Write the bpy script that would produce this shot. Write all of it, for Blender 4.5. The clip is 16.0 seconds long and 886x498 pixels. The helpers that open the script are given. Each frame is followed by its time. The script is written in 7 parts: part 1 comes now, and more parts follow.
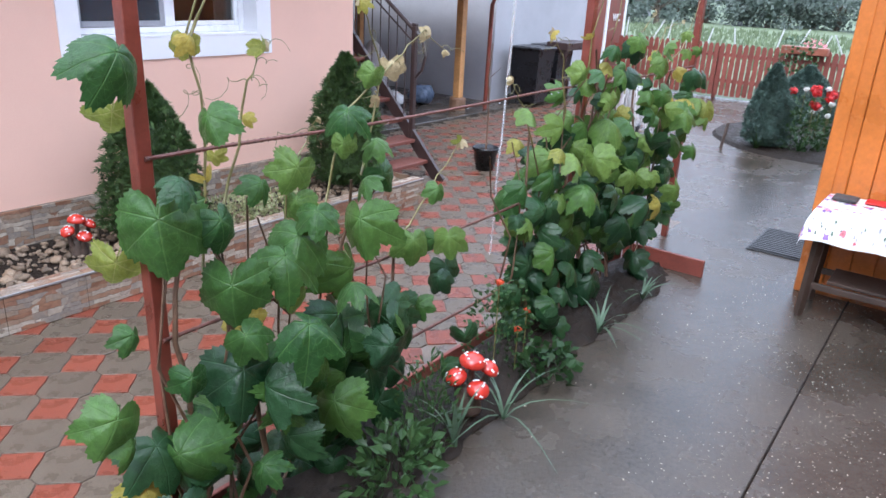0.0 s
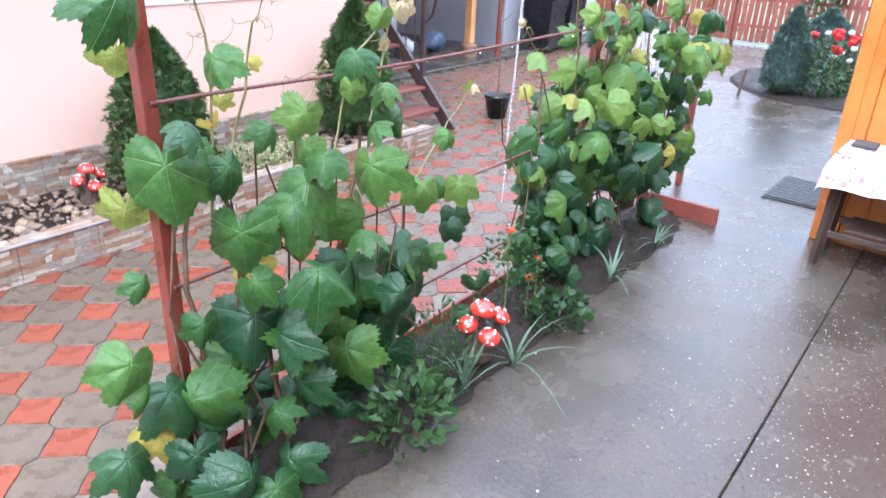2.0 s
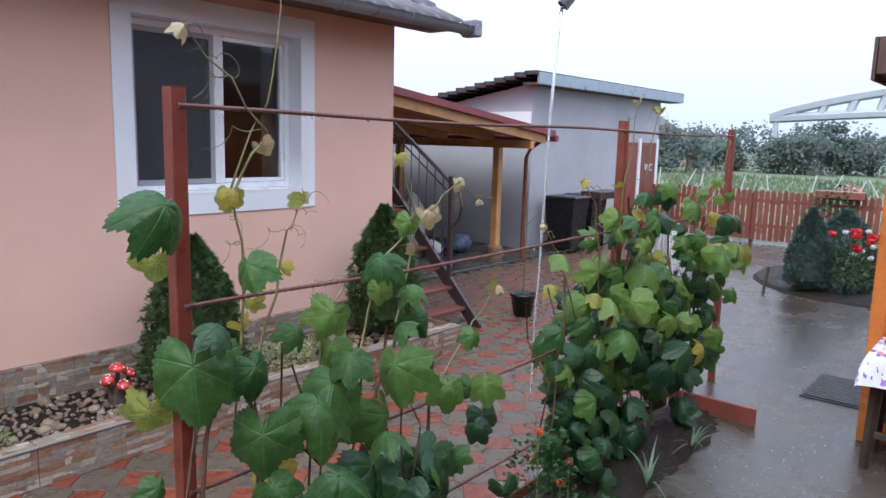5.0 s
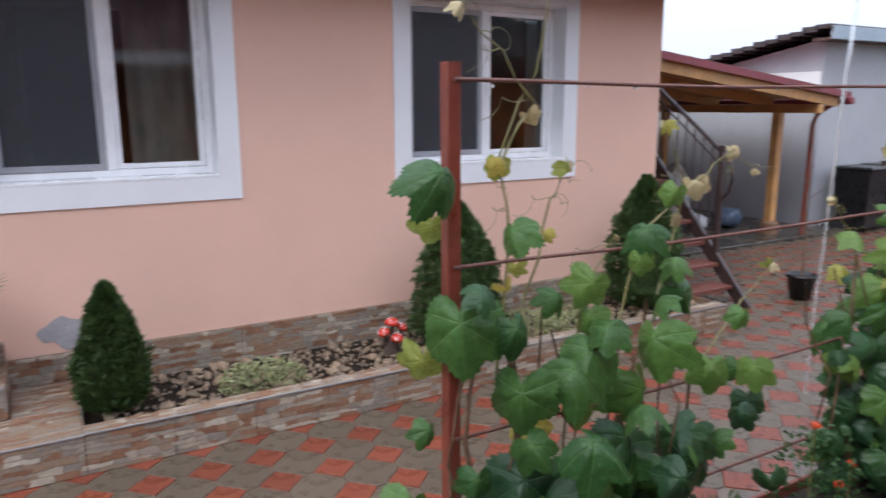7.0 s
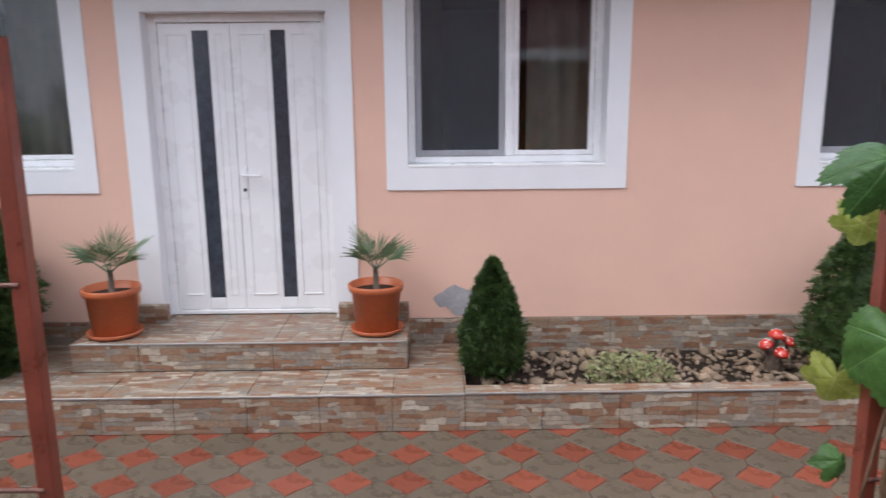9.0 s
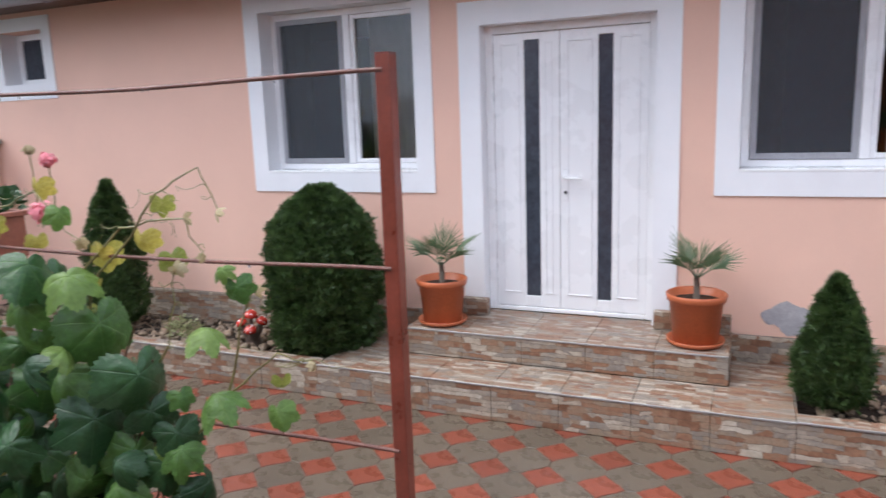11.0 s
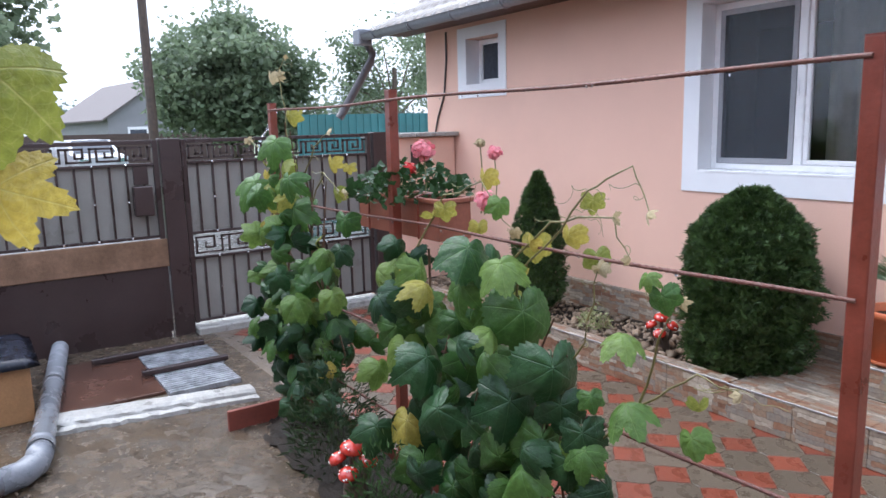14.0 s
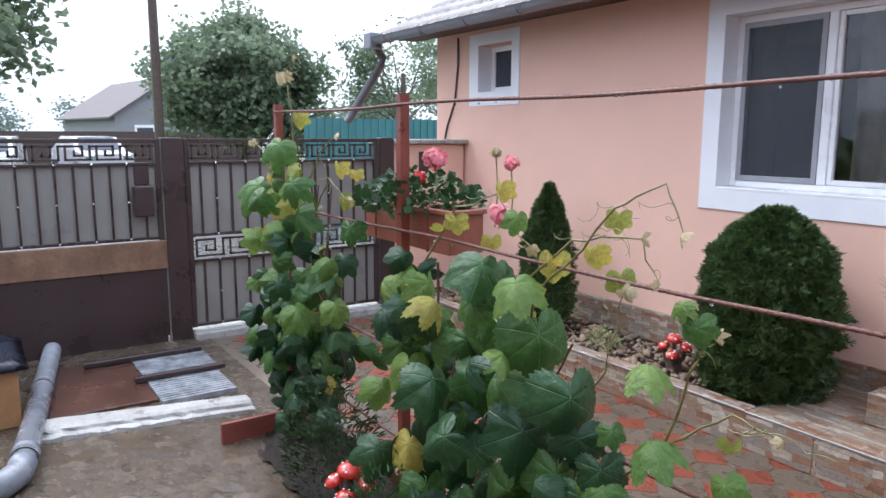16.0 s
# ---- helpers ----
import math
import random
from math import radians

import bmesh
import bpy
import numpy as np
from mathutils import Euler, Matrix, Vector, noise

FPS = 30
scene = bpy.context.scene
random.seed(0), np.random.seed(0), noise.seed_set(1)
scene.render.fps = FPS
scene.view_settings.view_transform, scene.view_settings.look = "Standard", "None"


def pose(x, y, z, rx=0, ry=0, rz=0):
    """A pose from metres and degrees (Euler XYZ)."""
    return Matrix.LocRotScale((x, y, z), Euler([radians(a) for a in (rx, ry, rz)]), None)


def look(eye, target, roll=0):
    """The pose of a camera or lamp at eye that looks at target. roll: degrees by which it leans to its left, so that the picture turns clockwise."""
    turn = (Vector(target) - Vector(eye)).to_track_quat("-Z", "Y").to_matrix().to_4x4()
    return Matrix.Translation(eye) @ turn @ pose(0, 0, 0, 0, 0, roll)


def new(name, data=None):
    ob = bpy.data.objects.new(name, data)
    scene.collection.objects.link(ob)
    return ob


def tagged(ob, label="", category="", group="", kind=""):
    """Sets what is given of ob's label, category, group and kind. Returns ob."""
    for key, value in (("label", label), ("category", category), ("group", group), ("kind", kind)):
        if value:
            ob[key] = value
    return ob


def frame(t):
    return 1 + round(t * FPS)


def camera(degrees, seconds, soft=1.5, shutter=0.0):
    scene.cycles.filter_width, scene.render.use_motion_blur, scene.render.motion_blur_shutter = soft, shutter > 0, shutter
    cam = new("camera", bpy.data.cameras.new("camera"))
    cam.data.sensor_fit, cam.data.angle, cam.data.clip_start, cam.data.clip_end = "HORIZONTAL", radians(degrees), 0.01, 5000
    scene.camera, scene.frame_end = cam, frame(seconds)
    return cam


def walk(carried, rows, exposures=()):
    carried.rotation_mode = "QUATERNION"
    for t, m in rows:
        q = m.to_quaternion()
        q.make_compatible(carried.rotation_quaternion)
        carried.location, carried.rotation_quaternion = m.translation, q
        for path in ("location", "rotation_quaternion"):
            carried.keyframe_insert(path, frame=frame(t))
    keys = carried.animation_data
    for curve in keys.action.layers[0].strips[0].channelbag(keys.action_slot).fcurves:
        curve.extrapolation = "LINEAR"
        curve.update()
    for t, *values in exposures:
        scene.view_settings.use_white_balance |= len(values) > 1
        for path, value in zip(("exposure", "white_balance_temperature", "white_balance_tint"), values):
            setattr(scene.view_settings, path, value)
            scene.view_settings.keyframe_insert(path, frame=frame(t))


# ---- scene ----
cam = camera(63.59, 16.0, 1.5, 0.4)
PATH = [
    (0, -0.0467, 0.0209, 1.9197, 69.540, -2.720, -52.682),
    (0.5, -0.0269, 0.0247, 1.9020, 68.578, -1.744, -52.396),
    (1, -0.0120, 0.0424, 1.8972, 66.843, -1.721, -53.013),
    (1.5, -0.0063, 0.0749, 1.9027, 64.603, -3.589, -51.906),
    (2, -0.0299, 0.0278, 1.8980, 65.571, -2.252, -51.859),
    (2.5, -0.0277, 0.0096, 1.9109, 71.584, -2.123, -51.584),
    (3, -0.0425, 0.0039, 1.9078, 76.321, -2.143, -51.538),
    (3.5, -0.0443, 0.0094, 1.9037, 78.918, -2.094, -51.506),
    (6, -0.0248, 0.0125, 1.9162, 82.368, -1.770, -46.131),
    (6.5, -0.0520, -0.0178, 1.9074, 80.163, 0.060, -38.582),
    (7, -0.0647, -0.0001, 1.9064, 78.697, 0.251, -29.457),
    (7.5, -0.1000, 0.0421, 1.9137, 78.670, 0.325, -20.255),
    (8, -0.1128, 0.0610, 1.9074, 78.702, 0.500, -13.204),
    (8.5, -0.1339, 0.0665, 1.9029, 78.746, 0.213, -7.144),
    (9, -0.1476, 0.0806, 1.8528, 78.706, 0.532, -0.539),
    (11.5, -0.2866, 0.0459, 1.8390, 79.907, 1.256, 30.773),
    (12, -0.2999, 0.0504, 1.8360, 80.119, 0.497, 39.274),
    (12.5, -0.3071, 0.0664, 1.8387, 80.973, 1.489, 45.444),
    (13, -0.3216, 0.0801, 1.8289, 81.286, 1.872, 47.878),
    (13.5, -0.3422, 0.0985, 1.8374, 80.947, 1.057, 52.256),
    (14, -0.4011, 0.1355, 1.8487, 80.278, 1.499, 55.840),
    (14.5, -0.5013, 0.1594, 1.8518, 80.042, 2.379, 54.714),
    (15, -0.5323, 0.1767, 1.8494, 80.700, 0.167, 54.443),
    (15.5, -0.5744, 0.2021, 1.8543, 80.629, -0.024, 55.288),
    (16, -0.5710, 0.2121, 1.8500, 80.850, -0.206, 56.366),
]
walk(cam, [(t, pose(x, y, z, rx, ry, rz)) for t, x, y, z, rx, ry, rz in PATH], [(0, 1.27, 5850, 10), (0.8, 1.53, 5780, 10), (1.5, 1.95, 5700, 10), (2, 2.1, 5680, 10), (2.5, 2.0, 5650, 10), (3, 1.64, 5650, 10), (3.5, 1.31, 5750, 10), (5, 0.72, 6000, 10), (6, 0.50, 6200, 10), (6.5, 0.58, 6280, 10), (7.5, 0.8, 6450, 10), (9, 0.84, 6700, 10), (11.5, 1.12, 6400, 10), (12.5, 1.22, 6250, 10), (14, 1.1, 6150, 10), (16, 1.08, 6200, 10)])

# world and light: overcast rainy sky
world = bpy.data.worlds.new("sky")
scene.world = world
world.use_nodes = True
wn = world.node_tree.nodes
wl = world.node_tree.links
sky = wn.new("ShaderNodeTexSky")
sky.sky_type = 'NISHITA'
sky.sun_disc = False
sky.sun_elevation = radians(52)
sky.sun_rotation = radians(-70)
sky.air_density, sky.dust_density, sky.ozone_density = 1.0, 6.0, 1.0
wbw = wn.new("ShaderNodeHueSaturation")
wbw.inputs["Saturation"].default_value = 0.2
wl.new(sky.outputs[0], wbw.inputs["Color"])
cloud = wn.new("ShaderNodeMixRGB")
cloud.inputs[0].default_value = 0.75
cloud.inputs[2].default_value = (6.85, 7.6, 9.3, 1)
wl.new(wbw.outputs[0], cloud.inputs[1])
# an overcast sky is brighter overhead than at the horizon
up = wn.new("ShaderNodeTexCoord")
upz = wn.new("ShaderNodeSeparateXYZ")
grade = wn.new("ShaderNodeMapRange")
grade.inputs["To Min"].default_value, grade.inputs["To Max"].default_value = 0.66, 1.40
wl.new(up.outputs["Generated"], upz.inputs[0])
wl.new(upz.outputs["Z"], grade.inputs["Value"])
shade = wn.new("ShaderNodeVectorMath")
shade.operation = 'SCALE'
wl.new(cloud.outputs[0], shade.inputs[0])
wl.new(grade.outputs[0], shade.inputs["Scale"])
wl.new(shade.outputs[0], wn["Background"].inputs[0])
wn["Background"].inputs[1].default_value = 0.15
sun = new("sun", bpy.data.lights.new("sun", 'SUN'))
sun.data.energy, sun.data.angle, sun.data.color = 0.9, radians(25), (1.0, 0.97, 0.93)
sun.matrix_world = look((-22, -14, 33), (0, 0, 0))

# ---- helpers for things ----
rnd = random.Random(7)


def node(nt, kind, **kw):
    n = nt.nodes.new(kind)
    for k, v in kw.items():
        if k in n.inputs:
            n.inputs[k].default_value = v
    return n


def mat(name, base, rough=0.6, var=0.18, scale=6.0, bump=0.15, fine=60.0, metal=0.0, spec=0.5, second=None, rand=0.0, wet=0.0, stain=0.0, stain_col=(0.1, 0.08, 0.06), trans=0.0, coat=0.0, grain=0.3):
    """A surface with colour patches, grain, relief and uneven gloss, in object space."""
    m = bpy.data.materials.new(name)
    m.use_nodes = True
    nt = m.node_tree
    L = nt.links.new
    p = nt.nodes["Principled BSDF"]
    tc = node(nt, "ShaderNodeTexCoord")
    n1 = node(nt, "ShaderNodeTexNoise", Scale=scale, Detail=6.0, Roughness=0.6)
    n2 = node(nt, "ShaderNodeTexNoise", Scale=fine, Detail=4.0, Roughness=0.7)
    L(tc.outputs["Object"], n1.inputs["Vector"])
    L(tc.outputs["Object"], n2.inputs["Vector"])
    ramp = node(nt, "ShaderNodeValToRGB")
    b = Vector(base)
    lo = b * (1 - var)
    hi = Vector(second) if second else Vector([min(1, c * (1 + var)) for c in b])
    ramp.color_ramp.elements[0].position, ramp.color_ramp.elements[1].position = 0.3, 0.7
    ramp.color_ramp.elements[0].color = (*lo, 1)
    ramp.color_ramp.elements[1].color = (*hi, 1)
    L(n1.outputs["Fac"], ramp.inputs["Fac"])
    mix = node(nt, "ShaderNodeMixRGB")
    mix.blend_type = 'OVERLAY'
    mix.inputs[0].default_value = grain
    L(ramp.outputs[0], mix.inputs[1])
    L(n2.outputs["Fac"], mix.inputs[2])
    col = mix.outputs[0]
    if rand:
        oi = node(nt, "ShaderNodeObjectInfo")
        mr = node(nt, "ShaderNodeMapRange")
        mr.inputs["To Min"].default_value, mr.inputs["To Max"].default_value = 1 - rand, 1 + rand
        L(oi.outputs["Random"], mr.inputs["Value"])
        hs = node(nt, "ShaderNodeHueSaturation")
        L(mr.outputs[0], hs.inputs["Value"])
        L(col, hs.inputs["Color"])
        col = hs.outputs[0]
    if stain:
        n3 = node(nt, "ShaderNodeTexNoise", Scale=0.9, Detail=9.0, Roughness=0.72)
        L(tc.outputs["Object"], n3.inputs["Vector"])
        r3 = node(nt, "ShaderNodeValToRGB")
        r3.color_ramp.elements[0].position, r3.color_ramp.elements[1].position = 0.48, 0.72
        L(n3.outputs["Fac"], r3.inputs["Fac"])
        mm = node(nt, "ShaderNodeMath")
        mm.operation = 'MULTIPLY'
        mm.inputs[1].default_value = stain
        L(r3.outputs[0], mm.inputs[0])
        m3 = node(nt, "ShaderNodeMixRGB")
        L(mm.outputs[0], m3.inputs[0])
        L(col, m3.inputs[1])
        m3.inputs[2].default_value = (*stain_col, 1)
        col = m3.outputs[0]
    L(col, p.inputs["Base Color"])
    p.inputs["Metallic"].default_value = metal
    p.inputs["Specular IOR Level"].default_value = spec
    p.inputs["Coat Weight"].default_value = coat
    p.inputs["Coat Roughness"].default_value = 0.12
    mr = node(nt, "ShaderNodeMapRange")
    mr.inputs["From Min"].default_value, mr.inputs["From Max"].default_value = 0.35, 0.65
    mr.inputs["To Min"].default_value = max(0.02, rough - 0.08 - wet)
    mr.inputs["To Max"].default_value = min(1, rough + 0.08)
    L(n1.outputs["Fac"], mr.inputs["Value"])
    L(mr.outputs[0], p.inputs["Roughness"])
    if bump:
        bp = node(nt, "ShaderNodeBump", Strength=bump, Distance=0.01)
        L(n2.outputs["Fac"], bp.inputs["Height"])
        L(bp.outputs[0], p.inputs["Normal"])
    if trans:
        tr = node(nt, "ShaderNodeBsdfTranslucent")
        L(col, tr.inputs["Color"])
        ms = node(nt, "ShaderNodeMixShader", Fac=trans)
        L(p.outputs[0], ms.inputs[1])
        L(tr.outputs[0], ms.inputs[2])
        L(ms.outputs[0], nt.nodes["Material Output"].inputs[0])
    return m


def stone_strip_mat(name, flat=False):
    """Ceramic tile printed and pressed like narrow strips of split stone."""
    m = bpy.data.materials.new(name)
    m.use_nodes = True
    nt = m.node_tree
    L = nt.links.new
    p = nt.nodes["Principled BSDF"]
    tc = node(nt, "ShaderNodeTexCoord")
    sep = node(nt, "ShaderNodeSeparateXYZ")
    L(tc.outputs["Object"], sep.inputs[0])
    com = node(nt, "ShaderNodeCombineXYZ")
    add = node(nt, "ShaderNodeMath")
    add.operation = 'ADD'
    L(sep.outputs["X"], add.inputs[0])
    if flat:
        L(sep.outputs["X"], com.inputs["X"])
        L(sep.outputs["Y"], com.inputs["Y"])
    else:
        L(sep.outputs["Y"], add.inputs[1])
        L(add.outputs[0], com.inputs["X"])
        L(sep.outputs["Z"], com.inputs["Y"])
    warp = node(nt, "ShaderNodeTexNoise", Scale=11.0, Detail=5.0, Roughness=0.65)
    L(com.outputs[0], warp.inputs["Vector"])
    wm = node(nt, "ShaderNodeMixRGB")
    wm.blend_type = 'LINEAR_LIGHT'
    wm.inputs[0].default_value = 0.022
    L(com.outputs[0], wm.inputs[1])
    L(warp.outputs["Color"], wm.inputs[2])
    outs = []
    for w, h, off in ((0.17, 0.027, 0.43), (0.12, 0.042, 0.37)):
        br = node(nt, "ShaderNodeTexBrick", Scale=1.0)
        br.inputs["Brick Width"].default_value, br.inputs["Row Height"].default_value = w, h
        br.inputs["Mortar Size"].default_value, br.inputs["Mortar Smooth"].default_value = 0.0016, 0.8
        br.inputs["Color1"].default_value, br.inputs["Color2"].default_value, br.inputs["Mortar"].default_value = (0, 0, 0, 1), (1, 1, 1, 1), (0.4, 0.4, 0.4, 1)
        br.offset = off
        L(wm.outputs[0], br.inputs["Vector"])
        outs.append(br)
    # narrow strips and larger stones lie in patches
    field = node(nt, "ShaderNodeTexVoronoi", Scale=7.0)
    L(wm.outputs[0], field.inputs["Vector"])
    fsep = node(nt, "ShaderNodeSeparateColor")
    L(field.outputs["Color"], fsep.inputs[0])
    pick = node(nt, "ShaderNodeMath")
    pick.operation = 'GREATER_THAN'
    pick.inputs[1].default_value = 0.6
    L(fsep.outputs[0], pick.inputs[0])
    blend = node(nt, "ShaderNodeMixRGB")
    L(pick.outputs[0], blend.inputs[0])
    L(outs[0].outputs["Color"], blend.inputs[1])
    L(outs[1].outputs["Color"], blend.inputs[2])
    cleft = node(nt, "ShaderNodeMixRGB")
    L(pick.outputs[0], cleft.inputs[0])
    L(outs[0].outputs["Fac"], cleft.inputs[1])
    L(outs[1].outputs["Fac"], cleft.inputs[2])
    cloudy = node(nt, "ShaderNodeTexNoise", Scale=16.0, Detail=4.0)
    L(com.outputs[0], cloudy.inputs["Vector"])
    tone = node(nt, "ShaderNodeMixRGB")
    tone.inputs[0].default_value = 0.32
    L(blend.outputs[0], tone.inputs[1])
    L(cloudy.outputs["Fac"], tone.inputs[2])
    ramp = node(nt, "ShaderNodeValToRGB")
    e = ramp.color_ramp.elements
    e[0].position, e[0].color = 0.10, (0.15, 0.072, 0.042, 1)
    e[1].position, e[1].color = 0.88, (0.49, 0.43, 0.355, 1)
    for pos, c in ((0.28, (0.27, 0.14, 0.085, 1)), (0.45, (0.28, 0.205, 0.145, 1)), (0.58, (0.225, 0.195, 0.168, 1)), (0.74, (0.385, 0.315, 0.245, 1))):
        k = e.new(pos)
        k.color = c
    L(tone.outputs[0], ramp.inputs["Fac"])
    dim = node(nt, "ShaderNodeMixRGB")
    dim.blend_type = 'MULTIPLY'
    dim.inputs[2].default_value = (0.42, 0.38, 0.35, 1)
    L(cleft.outputs[0], dim.inputs[0])
    L(ramp.outputs[0], dim.inputs[1])
    ramp = dim
    g = node(nt, "ShaderNodeTexNoise", Scale=45.0, Detail=6.0, Roughness=0.7)
    L(com.outputs[0], g.inputs["Vector"])
    mx = node(nt, "ShaderNodeMixRGB")
    mx.blend_type = 'OVERLAY'
    mx.inputs[0].default_value = 0.6
    L(ramp.outputs[0], mx.inputs[1])
    L(g.outputs["Fac"], mx.inputs[2])
    L(mx.outputs[0], p.inputs["Base Color"])
    p.inputs["Roughness"].default_value = 0.34 if flat else 0.42
    p.inputs["Specular IOR Level"].default_value = 0.35
    hgt = node(nt, "ShaderNodeMath")
    hgt.operation = 'ADD'
    L(cleft.outputs[0], hgt.inputs[0])
    L(g.outputs["Fac"], hgt.inputs[1])
    bp = node(nt, "ShaderNodeBump", Strength=0.6, Distance=0.008)
    bp.invert = True
    L(hgt.outputs[0], bp.inputs["Height"])
    L(bp.outputs[0], p.inputs["Normal"])
    return m


def leaf_mat(name, dark, light, vein, rough=0.28, trans=0.25, ribs=False):
    m = bpy.data.materials.new(name)
    m.use_nodes = True
    nt = m.node_tree
    L = nt.links.new
    p = nt.nodes["Principled BSDF"]
    oi = node(nt, "ShaderNodeObjectInfo")
    tc = node(nt, "ShaderNodeTexCoord")
    n1 = node(nt, "ShaderNodeTexNoise", Scale=9.0, Detail=4.0)
    L(tc.outputs["Object"], n1.inputs["Vector"])
    mx = node(nt, "ShaderNodeMixRGB")
    mx.inputs[1].default_value, mx.inputs[2].default_value = (*dark, 1), (*light, 1)
    L(oi.outputs["Random"], mx.inputs[0])
    wv = node(nt, "ShaderNodeTexVoronoi", Scale=7.0)
    wv.feature = 'DISTANCE_TO_EDGE'
    L(tc.outputs["Object"], wv.inputs["Vector"])
    vr = node(nt, "ShaderNodeMapRange")
    vr.inputs["From Max"].default_value = 0.035
    vr.inputs["To Min"].default_value, vr.inputs["To Max"].default_value = 0.22, 0.0
    L(wv.outputs["Distance"], vr.inputs["Value"])
    m2 = node(nt, "ShaderNodeMixRGB")
    L(vr.outputs[0], m2.inputs[0])
    L(mx.outputs[0], m2.inputs[1])
    m2.inputs[2].default_value = (*vein, 1)
    height = n1.outputs["Fac"]
    if ribs:
        # five ribs that fan out from the stalk
        def calc(op, a, c=0.0):
            q = node(nt, "ShaderNodeMath")
            q.operation = op
            for i, v in enumerate((a, c)):
                if isinstance(v, (int, float)):
                    q.inputs[i].default_value = v
                else:
                    L(v, q.inputs[i])
            return q.outputs[0]
        sp = node(nt, "ShaderNodeSeparateXYZ")
        L(tc.outputs["Object"], sp.inputs[0])
        dz = calc('MULTIPLY', calc('ADD', sp.outputs["Z"], 0.14), -1.0)
        ang = calc('ARCTAN2', sp.outputs["X"], dz)
        rad = calc('SQRT', calc('ADD', calc('MULTIPLY', dz, dz), calc('MULTIPLY', sp.outputs["X"], sp.outputs["X"])))
        off = calc('MULTIPLY', calc('ABSOLUTE', calc('SINE', calc('MULTIPLY', ang, 3.214))), rad)
        rib = node(nt, "ShaderNodeMapRange")
        rib.inputs["From Max"].default_value = 0.040
        rib.inputs["To Min"].default_value, rib.inputs["To Max"].default_value = 0.42, 0.0
        L(off, rib.inputs["Value"])
        # finer veins that branch off the ribs
        side = calc('ABSOLUTE', calc('SINE', calc('MULTIPLY', calc('SUBTRACT', rad, calc('MULTIPLY', off, 0.30)), 34.0)))
        twig = node(nt, "ShaderNodeMapRange")
        twig.inputs["From Max"].default_value = 0.22
        twig.inputs["To Min"].default_value, twig.inputs["To Max"].default_value = 0.10, 0.0
        L(side, twig.inputs["Value"])
        m4 = node(nt, "ShaderNodeMixRGB")
        L(calc('MAXIMUM', rib.outputs[0], twig.outputs[0]), m4.inputs[0])
        L(m2.outputs[0], m4.inputs[1])
        m4.inputs[2].default_value = (*vein, 1)
        m2 = m4
        height = calc('SUBTRACT', n1.outputs["Fac"], calc('MAXIMUM', rib.outputs[0], twig.outputs[0]))
    m3 = node(nt, "ShaderNodeMixRGB")
    m3.blend_type = 'OVERLAY'
    m3.inputs[0].default_value = 0.5
    L(m2.outputs[0], m3.inputs[1])
    L(n1.outputs["Fac"], m3.inputs[2])
    L(m3.outputs[0], p.inputs["Base Color"])
    p.inputs["Roughness"].default_value = rough
    p.inputs["Specular IOR Level"].default_value = 0.3
    bp = node(nt, "ShaderNodeBump", Strength=0.4 if ribs else 0.22, Distance=0.014)
    L(height, bp.inputs["Height"])
    L(bp.outputs[0], p.inputs["Normal"])
    tr = node(nt, "ShaderNodeBsdfTranslucent")
    L(m3.outputs[0], tr.inputs["Color"])
    ms = node(nt, "ShaderNodeMixShader", Fac=trans)
    L(p.outputs[0], ms.inputs[1])
    L(tr.outputs[0], ms.inputs[2])
    L(ms.outputs[0], nt.nodes["Material Output"].inputs[0])
    return m


def glass_mat(name, tint=(0.9, 0.93, 0.93), rough=0.0, clear=0.75):
    m = bpy.data.materials.new(name)
    m.use_nodes = True
    nt = m.node_tree
    p = nt.nodes["Principled BSDF"]
    p.inputs["Base Color"].default_value = (*tint, 1)
    p.inputs["Roughness"].default_value = 0.03 + rough
    p.inputs["Transmission Weight"].default_value = clear
    p.inputs["IOR"].default_value = 1.45
    return m


def netting_mat(name):
    m = bpy.data.materials.new(name)
    m.use_nodes = True
    nt = m.node_tree
    p = nt.nodes["Principled BSDF"]
    p.inputs["Base Color"].default_value = (0.055, 0.062, 0.075, 1)
    p.inputs["Roughness"].default_value = 0.4
    tr = node(nt, "ShaderNodeBsdfTransparent")
    ms = node(nt, "ShaderNodeMixShader", Fac=0.45)
    nt.links.new(p.outputs[0], ms.inputs[1])
    nt.links.new(tr.outputs[0], ms.inputs[2])
    nt.links.new(ms.outputs[0], nt.nodes["Material Output"].inputs[0])
    return m


